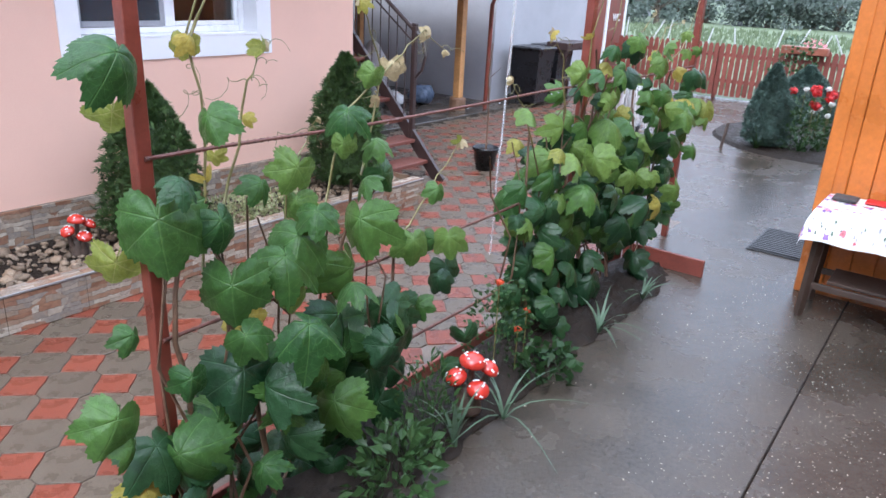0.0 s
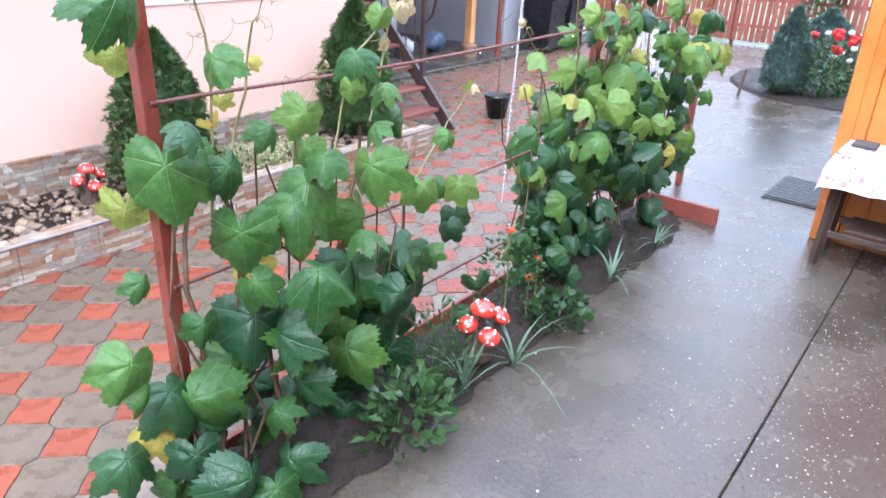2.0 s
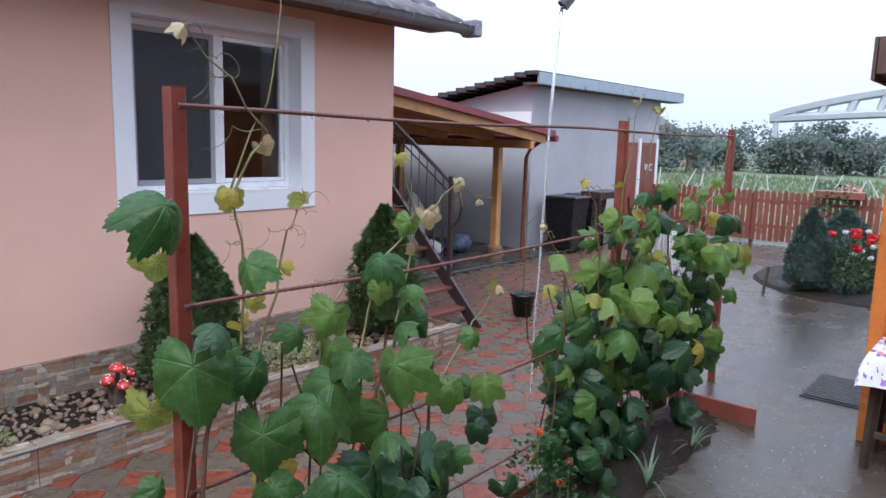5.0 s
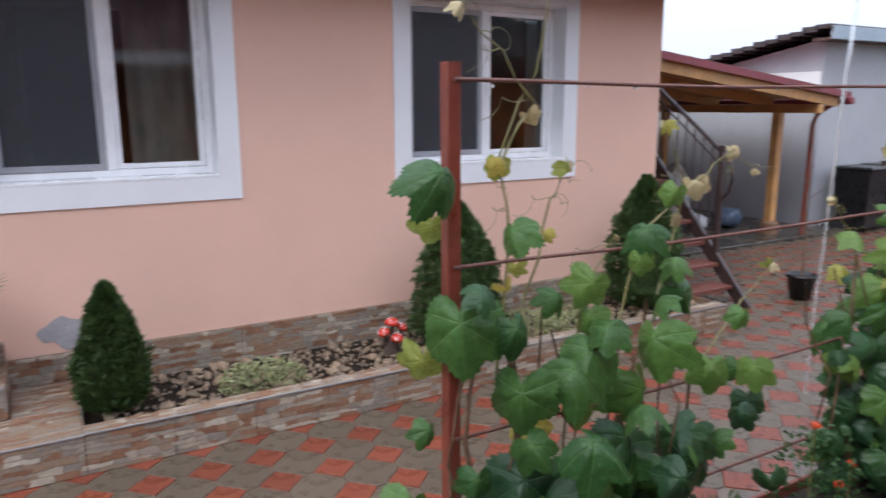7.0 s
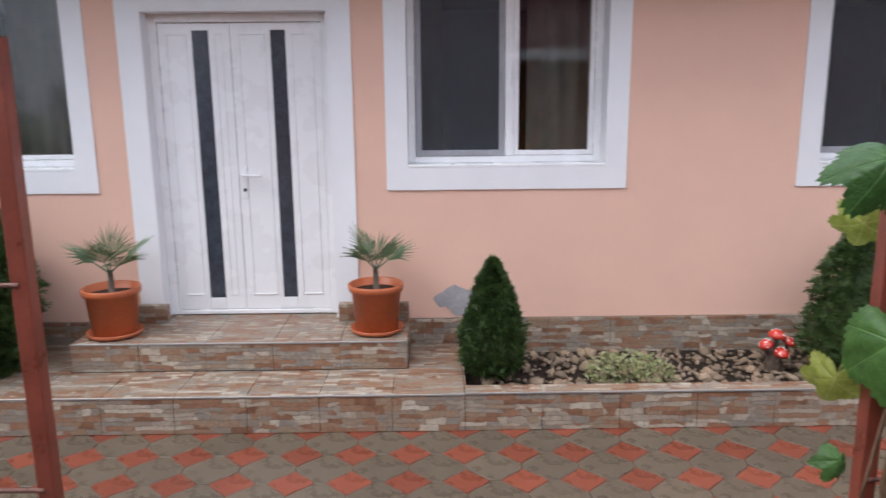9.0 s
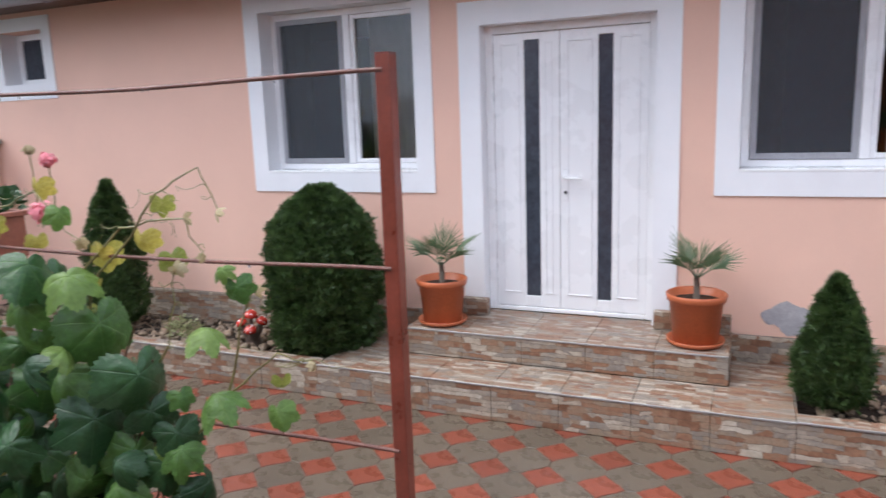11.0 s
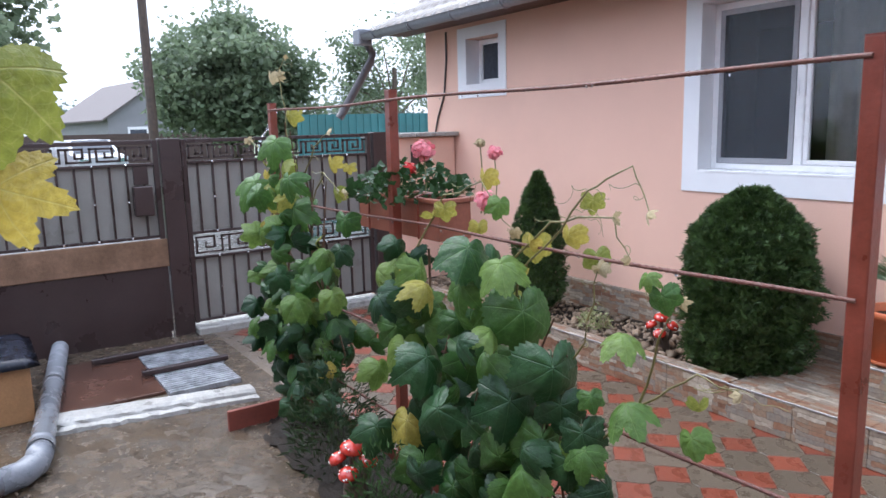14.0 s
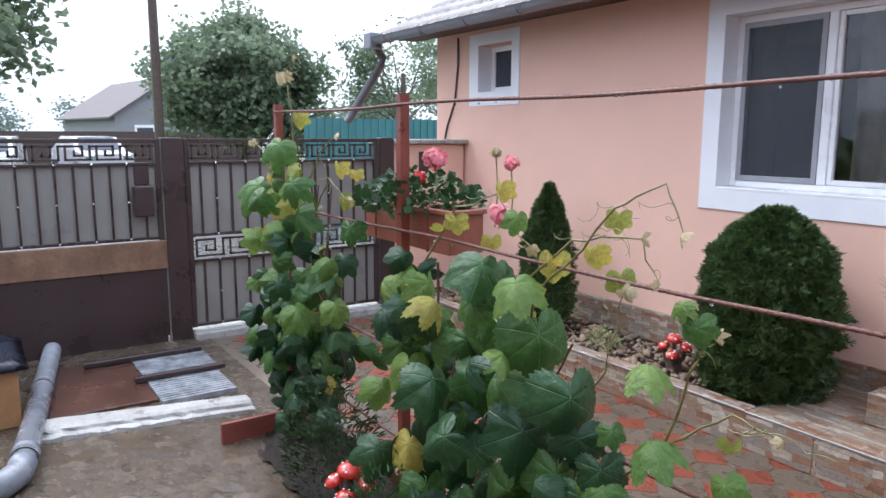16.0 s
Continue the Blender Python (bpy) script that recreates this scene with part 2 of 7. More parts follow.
M = dict(
    plaster=mat("salmon_plaster", (0.775, 0.490, 0.380), 0.85, 0.04, 1.3, 0.3, 140, grain=0.16, stain=0.16, stain_col=(0.60, 0.37, 0.30)),
    white=mat("white_wall_paint", (0.80, 0.80, 0.82), 0.7, 0.03, 3, 0.1, 90, grain=0.05),
    pvc=mat("white_pvc", (0.84, 0.84, 0.85), 0.28, 0.006, 3, 0.0, 40, grain=0.0),
    gasket=mat("grey_screen_frame", (0.33, 0.33, 0.35), 0.5, 0.08, 5, 0.05),
    mesh=netting_mat("dark_insect_screen"),
    # near-black for room surfaces in place of shade; also small dark parts
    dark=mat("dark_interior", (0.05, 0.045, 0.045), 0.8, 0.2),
    curtain=mat("beige_curtain", (0.50, 0.46, 0.40), 0.8, 0.12, 8, 0.2),
    glass=glass_mat("window_glass", clear=1.0),
    strip=mat("dark_door_glass", (0.05, 0.058, 0.075), 0.12, 0.25, 20, 0.05),
    tile=stone_strip_mat("split_stone_tile"),
    tiletop=stone_strip_mat("split_stone_floor_tile", True),
    alu=mat("aluminium_edge", (0.34, 0.33, 0.32), 0.5, 0.12, 20, 0.05, metal=0.5),
    soil=mat("wet_soil", (0.022, 0.016, 0.012), 0.7, 0.5, 14, 1.0, 60, wet=0.22, spec=0.2),
    concrete=mat("wet_concrete", (0.064, 0.051, 0.039), 0.36, 0.42, 1.5, 0.40, 42, wet=0.30, stain=0.75, stain_col=(0.036, 0.029, 0.022), grain=0.7),
    mud=mat("wet_muddy_concrete", (0.100, 0.070, 0.045), 0.36, 0.55, 6, 2.6, 30, wet=0.28, stain=0.7, stain_col=(0.050, 0.035, 0.023), grain=0.8),
    puddle=mat("muddy_puddle_water", (0.085, 0.062, 0.042), 0.07, 0.3, 7, 0.35, 30, wet=0.04),
    grain=mat("pale_grit", (0.44, 0.39, 0.31), 0.6, 0.4, 40, 0.0),
    kerb=mat("pale_kerb_concrete", (0.38, 0.37, 0.35), 0.45, 0.25, 9, 0.6, 50, wet=0.15, stain=0.75, stain_col=(0.20, 0.175, 0.15), grain=0.5),
    sand=mat("paver_joint_sand", (0.14, 0.108, 0.082), 0.5, 0.3, 10, 0.4, wet=0.2),
    paver=mat("grey_brown_paver", (0.105, 0.080, 0.056), 0.40, 0.28, 9, 0.3, 70, rand=0.12, wet=0.16, spec=0.35, stain=0.55, stain_col=(0.080, 0.062, 0.046), grain=0.55),
    paver_red=mat("red_paver", (0.185, 0.046, 0.025), 0.40, 0.24, 9, 0.3, 70, rand=0.16, wet=0.16, spec=0.35, stain=0.45, stain_col=(0.14, 0.046, 0.030), grain=0.5),
    post=mat("rust_red_painted_steel", (0.165, 0.036, 0.022), 0.35, 0.25, 8, 0.15, coat=0.3),
    rebar=mat("rusty_rebar", (0.15, 0.06, 0.045), 0.45, 0.3, 30, 0.5, 200),
    roof=mat("brown_metal_roof_tile", (0.055, 0.044, 0.044), 0.38, 0.25, 4, 0.15, 60, metal=0.1, wet=0.08),
    redroof=mat("dark_red_sheet_metal", (0.20, 0.035, 0.045), 0.35, 0.15, 4, 0.1),
    spout=mat("dark_wet_sheet_metal", (0.075, 0.070, 0.075), 0.35, 0.2, 6, 0.1, metal=0.3),
    gutter=mat("grey_painted_gutter", (0.24, 0.25, 0.275), 0.35, 0.15, 5, 0.1, metal=0.3),
    soffit=mat("brown_soffit_wood", (0.10, 0.055, 0.04), 0.6, 0.25, 8, 0.2),
    gate=mat("dark_brown_gate_steel", (0.042, 0.026, 0.025), 0.32, 0.15, 3, 0.06),
    frost=mat("frosted_polycarbonate", (0.30, 0.285, 0.265), 0.35, 0.12, 2, 0.1, 120, trans=0.3),
    plank=mat("wet_raw_plank", (0.20, 0.115, 0.07), 0.5, 0.3, 5, 0.3, 40, wet=0.1),
    chrome=mat("bright_stud", (0.75, 0.75, 0.75), 0.2, 0.05, 10, 0, metal=0.9),
    pot=mat("terracotta_plastic", (0.44, 0.115, 0.045), 0.38, 0.12, 6, 0.08),
    oldpot=mat("faded_brown_plastic", (0.23, 0.075, 0.045), 0.4, 0.15, 6, 0.08),
    blackpot=mat("black_plastic", (0.012, 0.012, 0.014), 0.3, 0.2, 8, 0.05),
    conifer=mat("thuja_green", (0.026, 0.064, 0.019), 0.55, 0.55, 16, 0.1, second=(0.095, 0.165, 0.046), trans=0.25, grain=0.4),
    conifer_b=mat("blue_green_conifer", (0.060, 0.105, 0.085), 0.6, 0.3, 9, 0.2, trans=0.1),
    # pale street trees: rain haze is put into the leaf colour
    treeleaf=mat("hazed_tree_leaves", (0.13, 0.18, 0.105), 0.45, 0.3, 1.3, 0.1, second=(0.25, 0.32, 0.20), trans=0.5),
    # distant trees paler and bluer still, haze again put into the colour
    fartree=mat("hazed_far_tree_leaves", (0.17, 0.215, 0.185), 0.6, 0.2, 0.4, 0.1, second=(0.24, 0.285, 0.245), trans=0.5),
    bark=mat("bark", (0.11, 0.085, 0.065), 0.8, 0.3, 12, 0.6),
    stem=mat("brown_vine_stem", (0.13, 0.075, 0.045), 0.55, 0.35, 25, 0.4),
    shoot=mat("green_brown_shoot", (0.17, 0.15, 0.055), 0.45, 0.35, 20, 0.2),
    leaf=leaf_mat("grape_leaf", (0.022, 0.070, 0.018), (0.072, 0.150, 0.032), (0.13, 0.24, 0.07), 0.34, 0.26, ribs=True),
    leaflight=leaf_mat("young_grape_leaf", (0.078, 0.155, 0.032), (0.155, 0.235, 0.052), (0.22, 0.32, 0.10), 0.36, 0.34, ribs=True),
    # dark leaf: deep green, with shade inside the vine put into its colour
    leafdark=leaf_mat("shade_dark_grape_leaf", (0.011, 0.038, 0.015), (0.027, 0.072, 0.025), (0.05, 0.105, 0.045), 0.32, 0.14, ribs=True),
    leafyel=leaf_mat("yellowing_grape_leaf", (0.19, 0.23, 0.045), (0.46, 0.36, 0.075), (0.48, 0.44, 0.18), 0.4, 0.45, ribs=True),
    leafdry=leaf_mat("dry_young_leaf", (0.34, 0.26, 0.13), (0.50, 0.43, 0.27), (0.45, 0.36, 0.2), 0.6, 0.35),
    herb=leaf_mat("herb_leaf", (0.022, 0.055, 0.018), (0.052, 0.105, 0.034), (0.06, 0.12, 0.04), 0.35, 0.25),
    darkherb=mat("dark_narrow_leaf", (0.016, 0.036, 0.014), 0.45, 0.4, 12, 0.1, second=(0.05, 0.09, 0.03), trans=0.15),
    palm=mat("fan_palm_leaf", (0.11, 0.17, 0.085), 0.42, 0.25, 14, 0.1, trans=0.25),
    iris=mat("grey_green_blade", (0.10, 0.16, 0.10), 0.4, 0.25, 12, 0.1, trans=0.2),
    varieg=mat("variegated_leaf", (0.16, 0.21, 0.07), 0.5, 0.3, 50, 0.1, second=(0.50, 0.50, 0.27), trans=0.2),
    mushcap=mat("red_glazed_cap", (0.50, 0.035, 0.022), 0.2, 0.12, 8, 0.05, coat=0.5),
    mushdot=mat("white_glazed_dot", (0.80, 0.78, 0.74), 0.25, 0.03, 8, 0),
    mushstem=mat("brown_ceramic_log", (0.10, 0.07, 0.055), 0.4, 0.35, 18, 0.5),
    gravel=mat("planter_gravel", (0.13, 0.075, 0.045), 0.5, 0.5, 22, 0.4, 60, second=(0.36, 0.27, 0.19)),
    rock=mat("river_stone", (0.17, 0.105, 0.062), 0.45, 0.4, 20, 0.4, 60, rand=0.5, second=(0.34, 0.25, 0.17)),
    orange=mat("orange_varnished_wood", (0.50, 0.15, 0.028), 0.32, 0.16, 3, 0.12, 30, rand=0.10, coat=0.4),
    oldwood=mat("weathered_brown_wood", (0.062, 0.040, 0.030), 0.55, 0.35, 8, 0.4, 45),
    cloth=mat("white_oilcloth", (0.72, 0.71, 0.73), 0.3, 0.04, 5, 0.05),
    sheet=mat("wet_brown_sheet", (0.085, 0.040, 0.028), 0.25, 0.3, 3, 0.1, 30, wet=0.12, stain=0.4, stain_col=(0.05, 0.028, 0.02)),
    ribbed=mat("wet_grey_ribbed_board", (0.30, 0.31, 0.33), 0.16, 0.5, 9, 0.35, 24, wet=0.1),
    rubber=mat("black_rubber_mat", (0.018, 0.018, 0.020), 0.4, 0.2, 20, 0.2),
    timber=mat("new_pine_timber", (0.50, 0.26, 0.10), 0.55, 0.2, 5, 0.2, 40),
    cement=mat("grey_cement_render", (0.40, 0.40, 0.42), 0.85, 0.1, 1.2, 0.4, 60, stain=0.4, stain_col=(0.30, 0.29, 0.31)),
    stair=mat("dark_brown_stair_steel", (0.045, 0.028, 0.026), 0.4, 0.25, 8, 0.1),
    tread=mat("red_brown_tread", (0.16, 0.055, 0.04), 0.45, 0.2, 8, 0.2),
    picket=mat("red_brown_fence_paint", (0.20, 0.052, 0.036), 0.55, 0.2, 6, 0.25, 50, rand=0.18),
    zinc=mat("zinc_flashing", (0.33, 0.38, 0.43), 0.35, 0.15, 4, 0.05, metal=0.4),
    pipe=mat("grey_plastic_pipe", (0.20, 0.21, 0.235), 0.25, 0.1, 6, 0.05),
    # greyed green: haze over the meadow is put into the grass colour
    grass=mat("hazed_field_grass", (0.125, 0.160, 0.085), 0.8, 0.3, 0.6, 0.6, 12),
    earth=mat("yard_earth", (0.16, 0.13, 0.10), 0.6, 0.3, 0.8, 0.5, 20, wet=0.2),
    asphalt=mat("wet_street", (0.07, 0.066, 0.062), 0.35, 0.25, 1.5, 0.2, 60, wet=0.15),
    farwall=mat("pale_house_wall", (0.24, 0.24, 0.25), 0.8, 0.1, 1),
    farroof=mat("old_tile_roof", (0.12, 0.10, 0.098), 0.7, 0.25, 3, 0.4, 20),
    ochre=mat("ochre_shed_wall", (0.45, 0.35, 0.21), 0.8, 0.12, 2),
    teal=mat("teal_sheet", (0.035, 0.16, 0.165), 0.5, 0.15, 2),
    carpaint=mat("silver_car_paint", (0.62, 0.63, 0.65), 0.2, 0.03, 3, 0, metal=0.2, coat=0.6),
    rubberty=mat("tyre_rubber", (0.02, 0.02, 0.02), 0.7),
    whiteframe=mat("white_arch_paint", (0.42, 0.44, 0.47), 0.6, 0.06, 1),
    whitepost=mat("pale_fence_post", (0.42, 0.42, 0.41), 0.7, 0.15, 3),
    pink=mat("pink_petal", (0.80, 0.26, 0.30), 0.5, 0.35, 40, 0.1, trans=0.3),
    red=mat("red_petal", (0.60, 0.02, 0.02), 0.5, 0.2, 30, 0.1, trans=0.2),
    whitepetal=mat("white_petal", (0.78, 0.78, 0.74), 0.5, 0.05, 30, 0.1, trans=0.3),
    orangepetal=mat("orange_red_petal", (0.65, 0.09, 0.03), 0.5, 0.2, 30, 0.1, trans=0.2),
    purple=mat("purple_print", (0.30, 0.16, 0.46), 0.35, 0.2, 30, 0),
    sack=mat("white_sack", (0.55, 0.55, 0.55), 0.7, 0.12, 10, 0.4),
    bluebag=mat("blue_plastic_bag", (0.09, 0.13, 0.20), 0.3, 0.3, 12, 0.3),
    sign=mat("white_sign_paint", (0.75, 0.75, 0.75), 0.6, 0.03),
    boxwood=mat("ochre_box_board", (0.36, 0.19, 0.085), 0.55, 0.15, 4, 0.15),
    tarp=mat("dark_blue_tarp", (0.03, 0.035, 0.055), 0.25, 0.3, 8, 0.2),
    water=glass_mat("water_stream", (0.95, 0.97, 1.0), 0.08, 0.8),
    patch=mat("grey_damp_patch", (0.36, 0.34, 0.35), 0.9, 0.15, 14, 0.3),
)


def thing(name, label, category, group="", kind=""):
    return tagged(new(name), label, category, group, kind)


def mesh_of(name, bm, material, smooth=False):
    me = bpy.data.meshes.new(name)
    bm.to_mesh(me)
    bm.free()
    for mm in (material if isinstance(material, (list, tuple)) else [material]):
        me.materials.append(mm)
    if smooth:
        for f in me.polygons:
            f.use_smooth = True
    return me


def part(name, bm, material, parent=None, label="", smooth=False):
    """One bmesh as one mesh object, under a thing or a part."""
    ob = new(name, bm if isinstance(bm, bpy.types.Mesh) else mesh_of(name, bm, material, smooth))
    if parent:
        ob.parent = parent
    if label:
        ob["label"] = label
    return ob


def solo(name, bm, material, label, category, kind="", group="", smooth=False):
    return tagged(part(name, bm, material, None, "", smooth), label, category, group, kind)


def rest(t, x, y, z):
    """Puts a thing's origin at its base without moving its parts."""
    t.location = (x, y, z)
    for c in t.children:
        c.matrix_parent_inverse = Matrix.Translation((-x, -y, -z))


def B(bm, x0, x1, y0, y1, z0, z1, bev=0.0, m=None):
    r = bmesh.ops.create_cube(bm, size=1)["verts"]
    for v in r:
        v.co = Vector(((x0 + x1) / 2 + v.co.x * (x1 - x0), (y0 + y1) / 2 + v.co.y * (y1 - y0), (z0 + z1) / 2 + v.co.z * (z1 - z0)))
    if bev:
        es = list({e for v in r for e in v.link_edges})
        r = bmesh.ops.bevel(bm, geom=es, offset=bev, segments=1, affect='EDGES')["verts"]
        r = list({v for v in r})
    if m is not None:
        vs = set(r)
        for v in list(vs):
            for e in v.link_edges:
                vs.add(e.other_vert(v))
        for v in vs:
            v.co = m @ v.co
    return bm


def box(x0, x1, y0, y1, z0, z1, bev=0.0):
    return B(bmesh.new(), x0, x1, y0, y1, z0, z1, bev)


def tube(bm, pts, r0, r1=None, n=7):
    """A round rod through points, tapering from r0 to r1."""
    r1 = r0 if r1 is None else r1
    pts = [Vector(p) for p in pts]
    rings = []
    for i, p in enumerate(pts):
        d = (pts[min(i + 1, len(pts) - 1)] - pts[max(i - 1, 0)]).normalized()
        a = d.cross(Vector((0.31, 0.2, 0.93)) if abs(d.z) < 0.9 else Vector((1, 0.1, 0))).normalized()
        b = d.cross(a)
        r = r0 + (r1 - r0) * i / max(1, len(pts) - 1)
        rings.append([bm.verts.new(p + (a * math.cos(6.2832 * k / n) + b * math.sin(6.2832 * k / n)) * r) for k in range(n)])
    for u, w in zip(rings, rings[1:]):
        for k in range(n):
            bm.faces.new((u[k], u[(k + 1) % n], w[(k + 1) % n], w[k]))
    bm.faces.new(rings[0])
    bm.faces.new(rings[-1][::-1])
    return bm


def lathe(bm, profile, n=24, cx=0, cy=0, cz=0, cap=True):
    """A turned body from (radius, height) pairs."""
    rings = [[bm.verts.new((cx + r * math.cos(6.2832 * k / n), cy + r * math.sin(6.2832 * k / n), cz + h)) for k in range(n)] for r, h in profile]
    for u, w in zip(rings, rings[1:]):
        for k in range(n):
            bm.faces.new((u[k], u[(k + 1) % n], w[(k + 1) % n], w[k]))
    if cap:
        bm.faces.new(rings[0][::-1])
        bm.faces.new(rings[-1])
    return bm

# ---- ground ----
solo("ground", box(-400, 400, -400, 400, -0.30, -0.10), M["earth"], "wet brown earth reaching to the horizon", "ground", "structure")
solo("field", box(15.3, 300, -150, 150, -0.2, -0.05), M["grass"], "green meadow beyond the picket fence", "field", "structure")
solo("road", box(-14.5, -8.9, -150, 150, -0.2, -0.045), M["asphalt"], "wet street beyond the gate", "road", "structure")
solo("roadside", box(-200, -14.5, -150, 150, -0.2, -0.055), M["grass"], "grassy verge across the street", "ground", "structure")
terrace = solo("pavement", box(-2.2, 6.2, -4.0, 1.95, -0.18, 0.0), M["concrete"], "rain-soaked concrete terrace with a scored joint", "pavement", "structure")
solo("pavement_side", box(6.202, 15.2, -4.0, 1.95, -0.18, 0.0), M["concrete"], "wet concrete yard under a film of water", "pavement", "structure")
bm = bmesh.new()
n, m = 130, 90
gg = [[bm.verts.new((-7.6 + 5.4 * i / n, -2.0 + 3.95 * j / m, -0.005 + 0.007 * noise.noise((i * 0.09, j * 0.10, 4)) + 0.010 * noise.noise((i * 0.20, j * 0.60, 8)) + 0.012 * noise.noise((i * 0.5, j * 1.0, 2)))) for j in range(m + 1)] for i in range(n + 1)]
for i in range(n):
    for j in range(m):
        bm.faces.new((gg[i][j], gg[i + 1][j], gg[i + 1][j + 1], gg[i][j + 1]))
solo("pavement_gate", bm, M["mud"], "muddy rough concrete in front of the gate", "pavement", "structure", "", True)
solo("puddle", box(-7.6, -2.202, -4.0, 1.95, -0.18, -0.0055), M["puddle"], "shallow brown puddles on the muddy concrete", "puddle", "structure")
solo("porch_floor", box(6.3, 15.2, 6.35, 12.0, -0.18, 0.03, 0.01), M["concrete"], "damp concrete floor under the lean-to", "floor", "structure")
solo("pavement_yard", box(6.202, 15.2, 1.952, 6.35, -0.18, -0.014), M["concrete"], "wet concrete yard with pavers beside it", "pavement", "structure")
solo("paver_bed", box(-7.15, 6.2, 1.954, 6.35, -0.18, -0.007), M["sand"], "sandy joints between pavers", "pavement", "structure")
bm = bmesh.new()
tube(bm, [(-2.0, 0.40, 0.0), (2.6, 0.42, 0.001), (4.7, 0.44, 0.0), (6.2, 0.45, 0.0)], 0.006, 0.006, 5)
part("joint", bm, M["soil"], terrace, "dark scored joint in the concrete")
# loose pale grit, washed over the terrace and the muddy ground
def grit(label, n, x0, x1, spot, r0, r1, z, material):
    r = random.Random(n)
    verts, faces = [], []
    for k in range(n):
        x, y = r.uniform(x0, x1), spot(r)
        if noise.noise((x * 1.6, y * 1.6, 2.0)) < 0.0 and r.random() < 0.75:
            continue
        s = r0 + (r1 - r0) * r.random() ** 2.5
        b = len(verts)
        a = r.uniform(0, 1.57)
        for q in range(4):
            w = s * r.uniform(0.6, 1.1)
            verts.append((x + w * math.cos(a + q * 1.571), y + w * math.sin(a + q * 1.571), z))
        verts += [(x, y, z + s * 0.5), (x, y, z - s * 0.5)]
        faces += [(b + q, b + (q + 1) % 4, b + 4) for q in range(4)] + [(b + (q + 1) % 4, b + q, b + 5) for q in range(4)]
    me = bpy.data.meshes.new("grit")
    me.from_pydata(verts, [], faces)
    me.materials.append(M[material])
    tagged(new("grit", me), label, "grit", "", "stuff")


grit("pale grit scattered over wet concrete", 5200, 0.5, 5.8, lambda r: min(1.45, r.gauss(0.26, 0.42)), 0.0015, 0.0066, 0.0012, "grain")
grit("brown grit washed over muddy ground", 3800, -7.0, -2.3, lambda r: r.uniform(-0.6, 1.9), 0.003, 0.014, 0.004, "rock")

# ---- house ----
FY = 4.9
WIN = [(2.282, 4.021), (-0.485, 1.129), (-4.052, -2.42)]
OPEN = [(a + 0.14, b - 0.14, 1.45, 2.71) for a, b in WIN] + [(-2.05, -0.85, 0.0, 2.47), (-6.93, -6.36, 2.29, 2.78)]


def pierced(x0, x1, y0, y1, z0, z1, holes):
    """A wall with openings that go through it."""
    bm = bmesh.new()
    xs = sorted({x0, x1, *[h[0] for h in holes], *[h[1] for h in holes]})
    zs = sorted({z0, z1, *[h[2] for h in holes], *[h[3] for h in holes]})
    V = {}

    def v(i, j, y):
        if (i, j, y) not in V:
            V[i, j, y] = bm.verts.new((xs[i], y, zs[j]))
        return V[i, j, y]
    solid = lambda i, j: 0 <= i < len(xs) - 1 and 0 <= j < len(zs) - 1 and not any(h[0] <= xs[i] < h[1] and h[2] <= zs[j] < h[3] for h in holes)
    for i in range(len(xs) - 1):
        for j in range(len(zs) - 1):
            if not solid(i, j):
                continue
            bm.faces.new([v(i, j, y0), v(i + 1, j, y0), v(i + 1, j + 1, y0), v(i, j + 1, y0)])
            bm.faces.new([v(i, j, y1), v(i, j + 1, y1), v(i + 1, j + 1, y1), v(i + 1, j, y1)])
            for di, dj, a, b in ((-1, 0, (i, j), (i, j + 1)), (1, 0, (i + 1, j + 1), (i + 1, j)), (0, -1, (i + 1, j), (i, j)), (0, 1, (i, j + 1), (i + 1, j + 1))):
                if not solid(i + di, j + dj):
                    bm.faces.new([v(*a, y0), v(*b, y0), v(*b, y1), v(*a, y1)])
    bmesh.ops.recalc_face_normals(bm, faces=bm.faces)
    return bm


HX0, HX1 = -7.744, 5.0
wall = solo("wall_front", pierced(HX0, HX1, FY, FY + 0.32, 0, 3.0, OPEN), M["plaster"], "salmon-pink plastered house wall with damp patches", "wall", "structure")
solo("wall_east", box(HX1 - 0.3, HX1, FY + 0.324, 11.5, 0, 3.0), M["plaster"], "salmon-pink plastered side wall", "wall", "structure")
solo("wall_west", box(HX0, HX0 + 0.3, FY + 0.324, 11.5, 0, 3.0), M["plaster"], "salmon-pink plastered side wall by the gate", "wall", "structure")
solo("wall_back", box(HX0, HX1, 11.504, 11.8, 0, 3.0), M["plaster"], "plain rear wall of the house", "wall", "structure")
# Partition and floor are near-black: the unlit room's dark is in their colour.
solo("floor_inside", box(HX0 + 0.304, HX1 - 0.304, FY + 0.324, 11.5, 0.2, 0.38), M["dark"], "near-black floor, unlit room in its colour", "floor", "structure")
solo("ceiling", box(HX0 + 0.304, HX1 - 0.304, FY + 0.324, 11.5, 2.85, 2.99), M["white"], "plain ceiling inside the house", "ceiling", "structure")
solo("wall_inside", box(HX0 + 0.304, HX1 - 0.304, 8.0, 8.15, 0.384, 2.846), M["dark"], "added near-black partition wall, unlit room in its colour", "wall", "structure")
# damp grey patch low on the plaster
bm = bmesh.new()
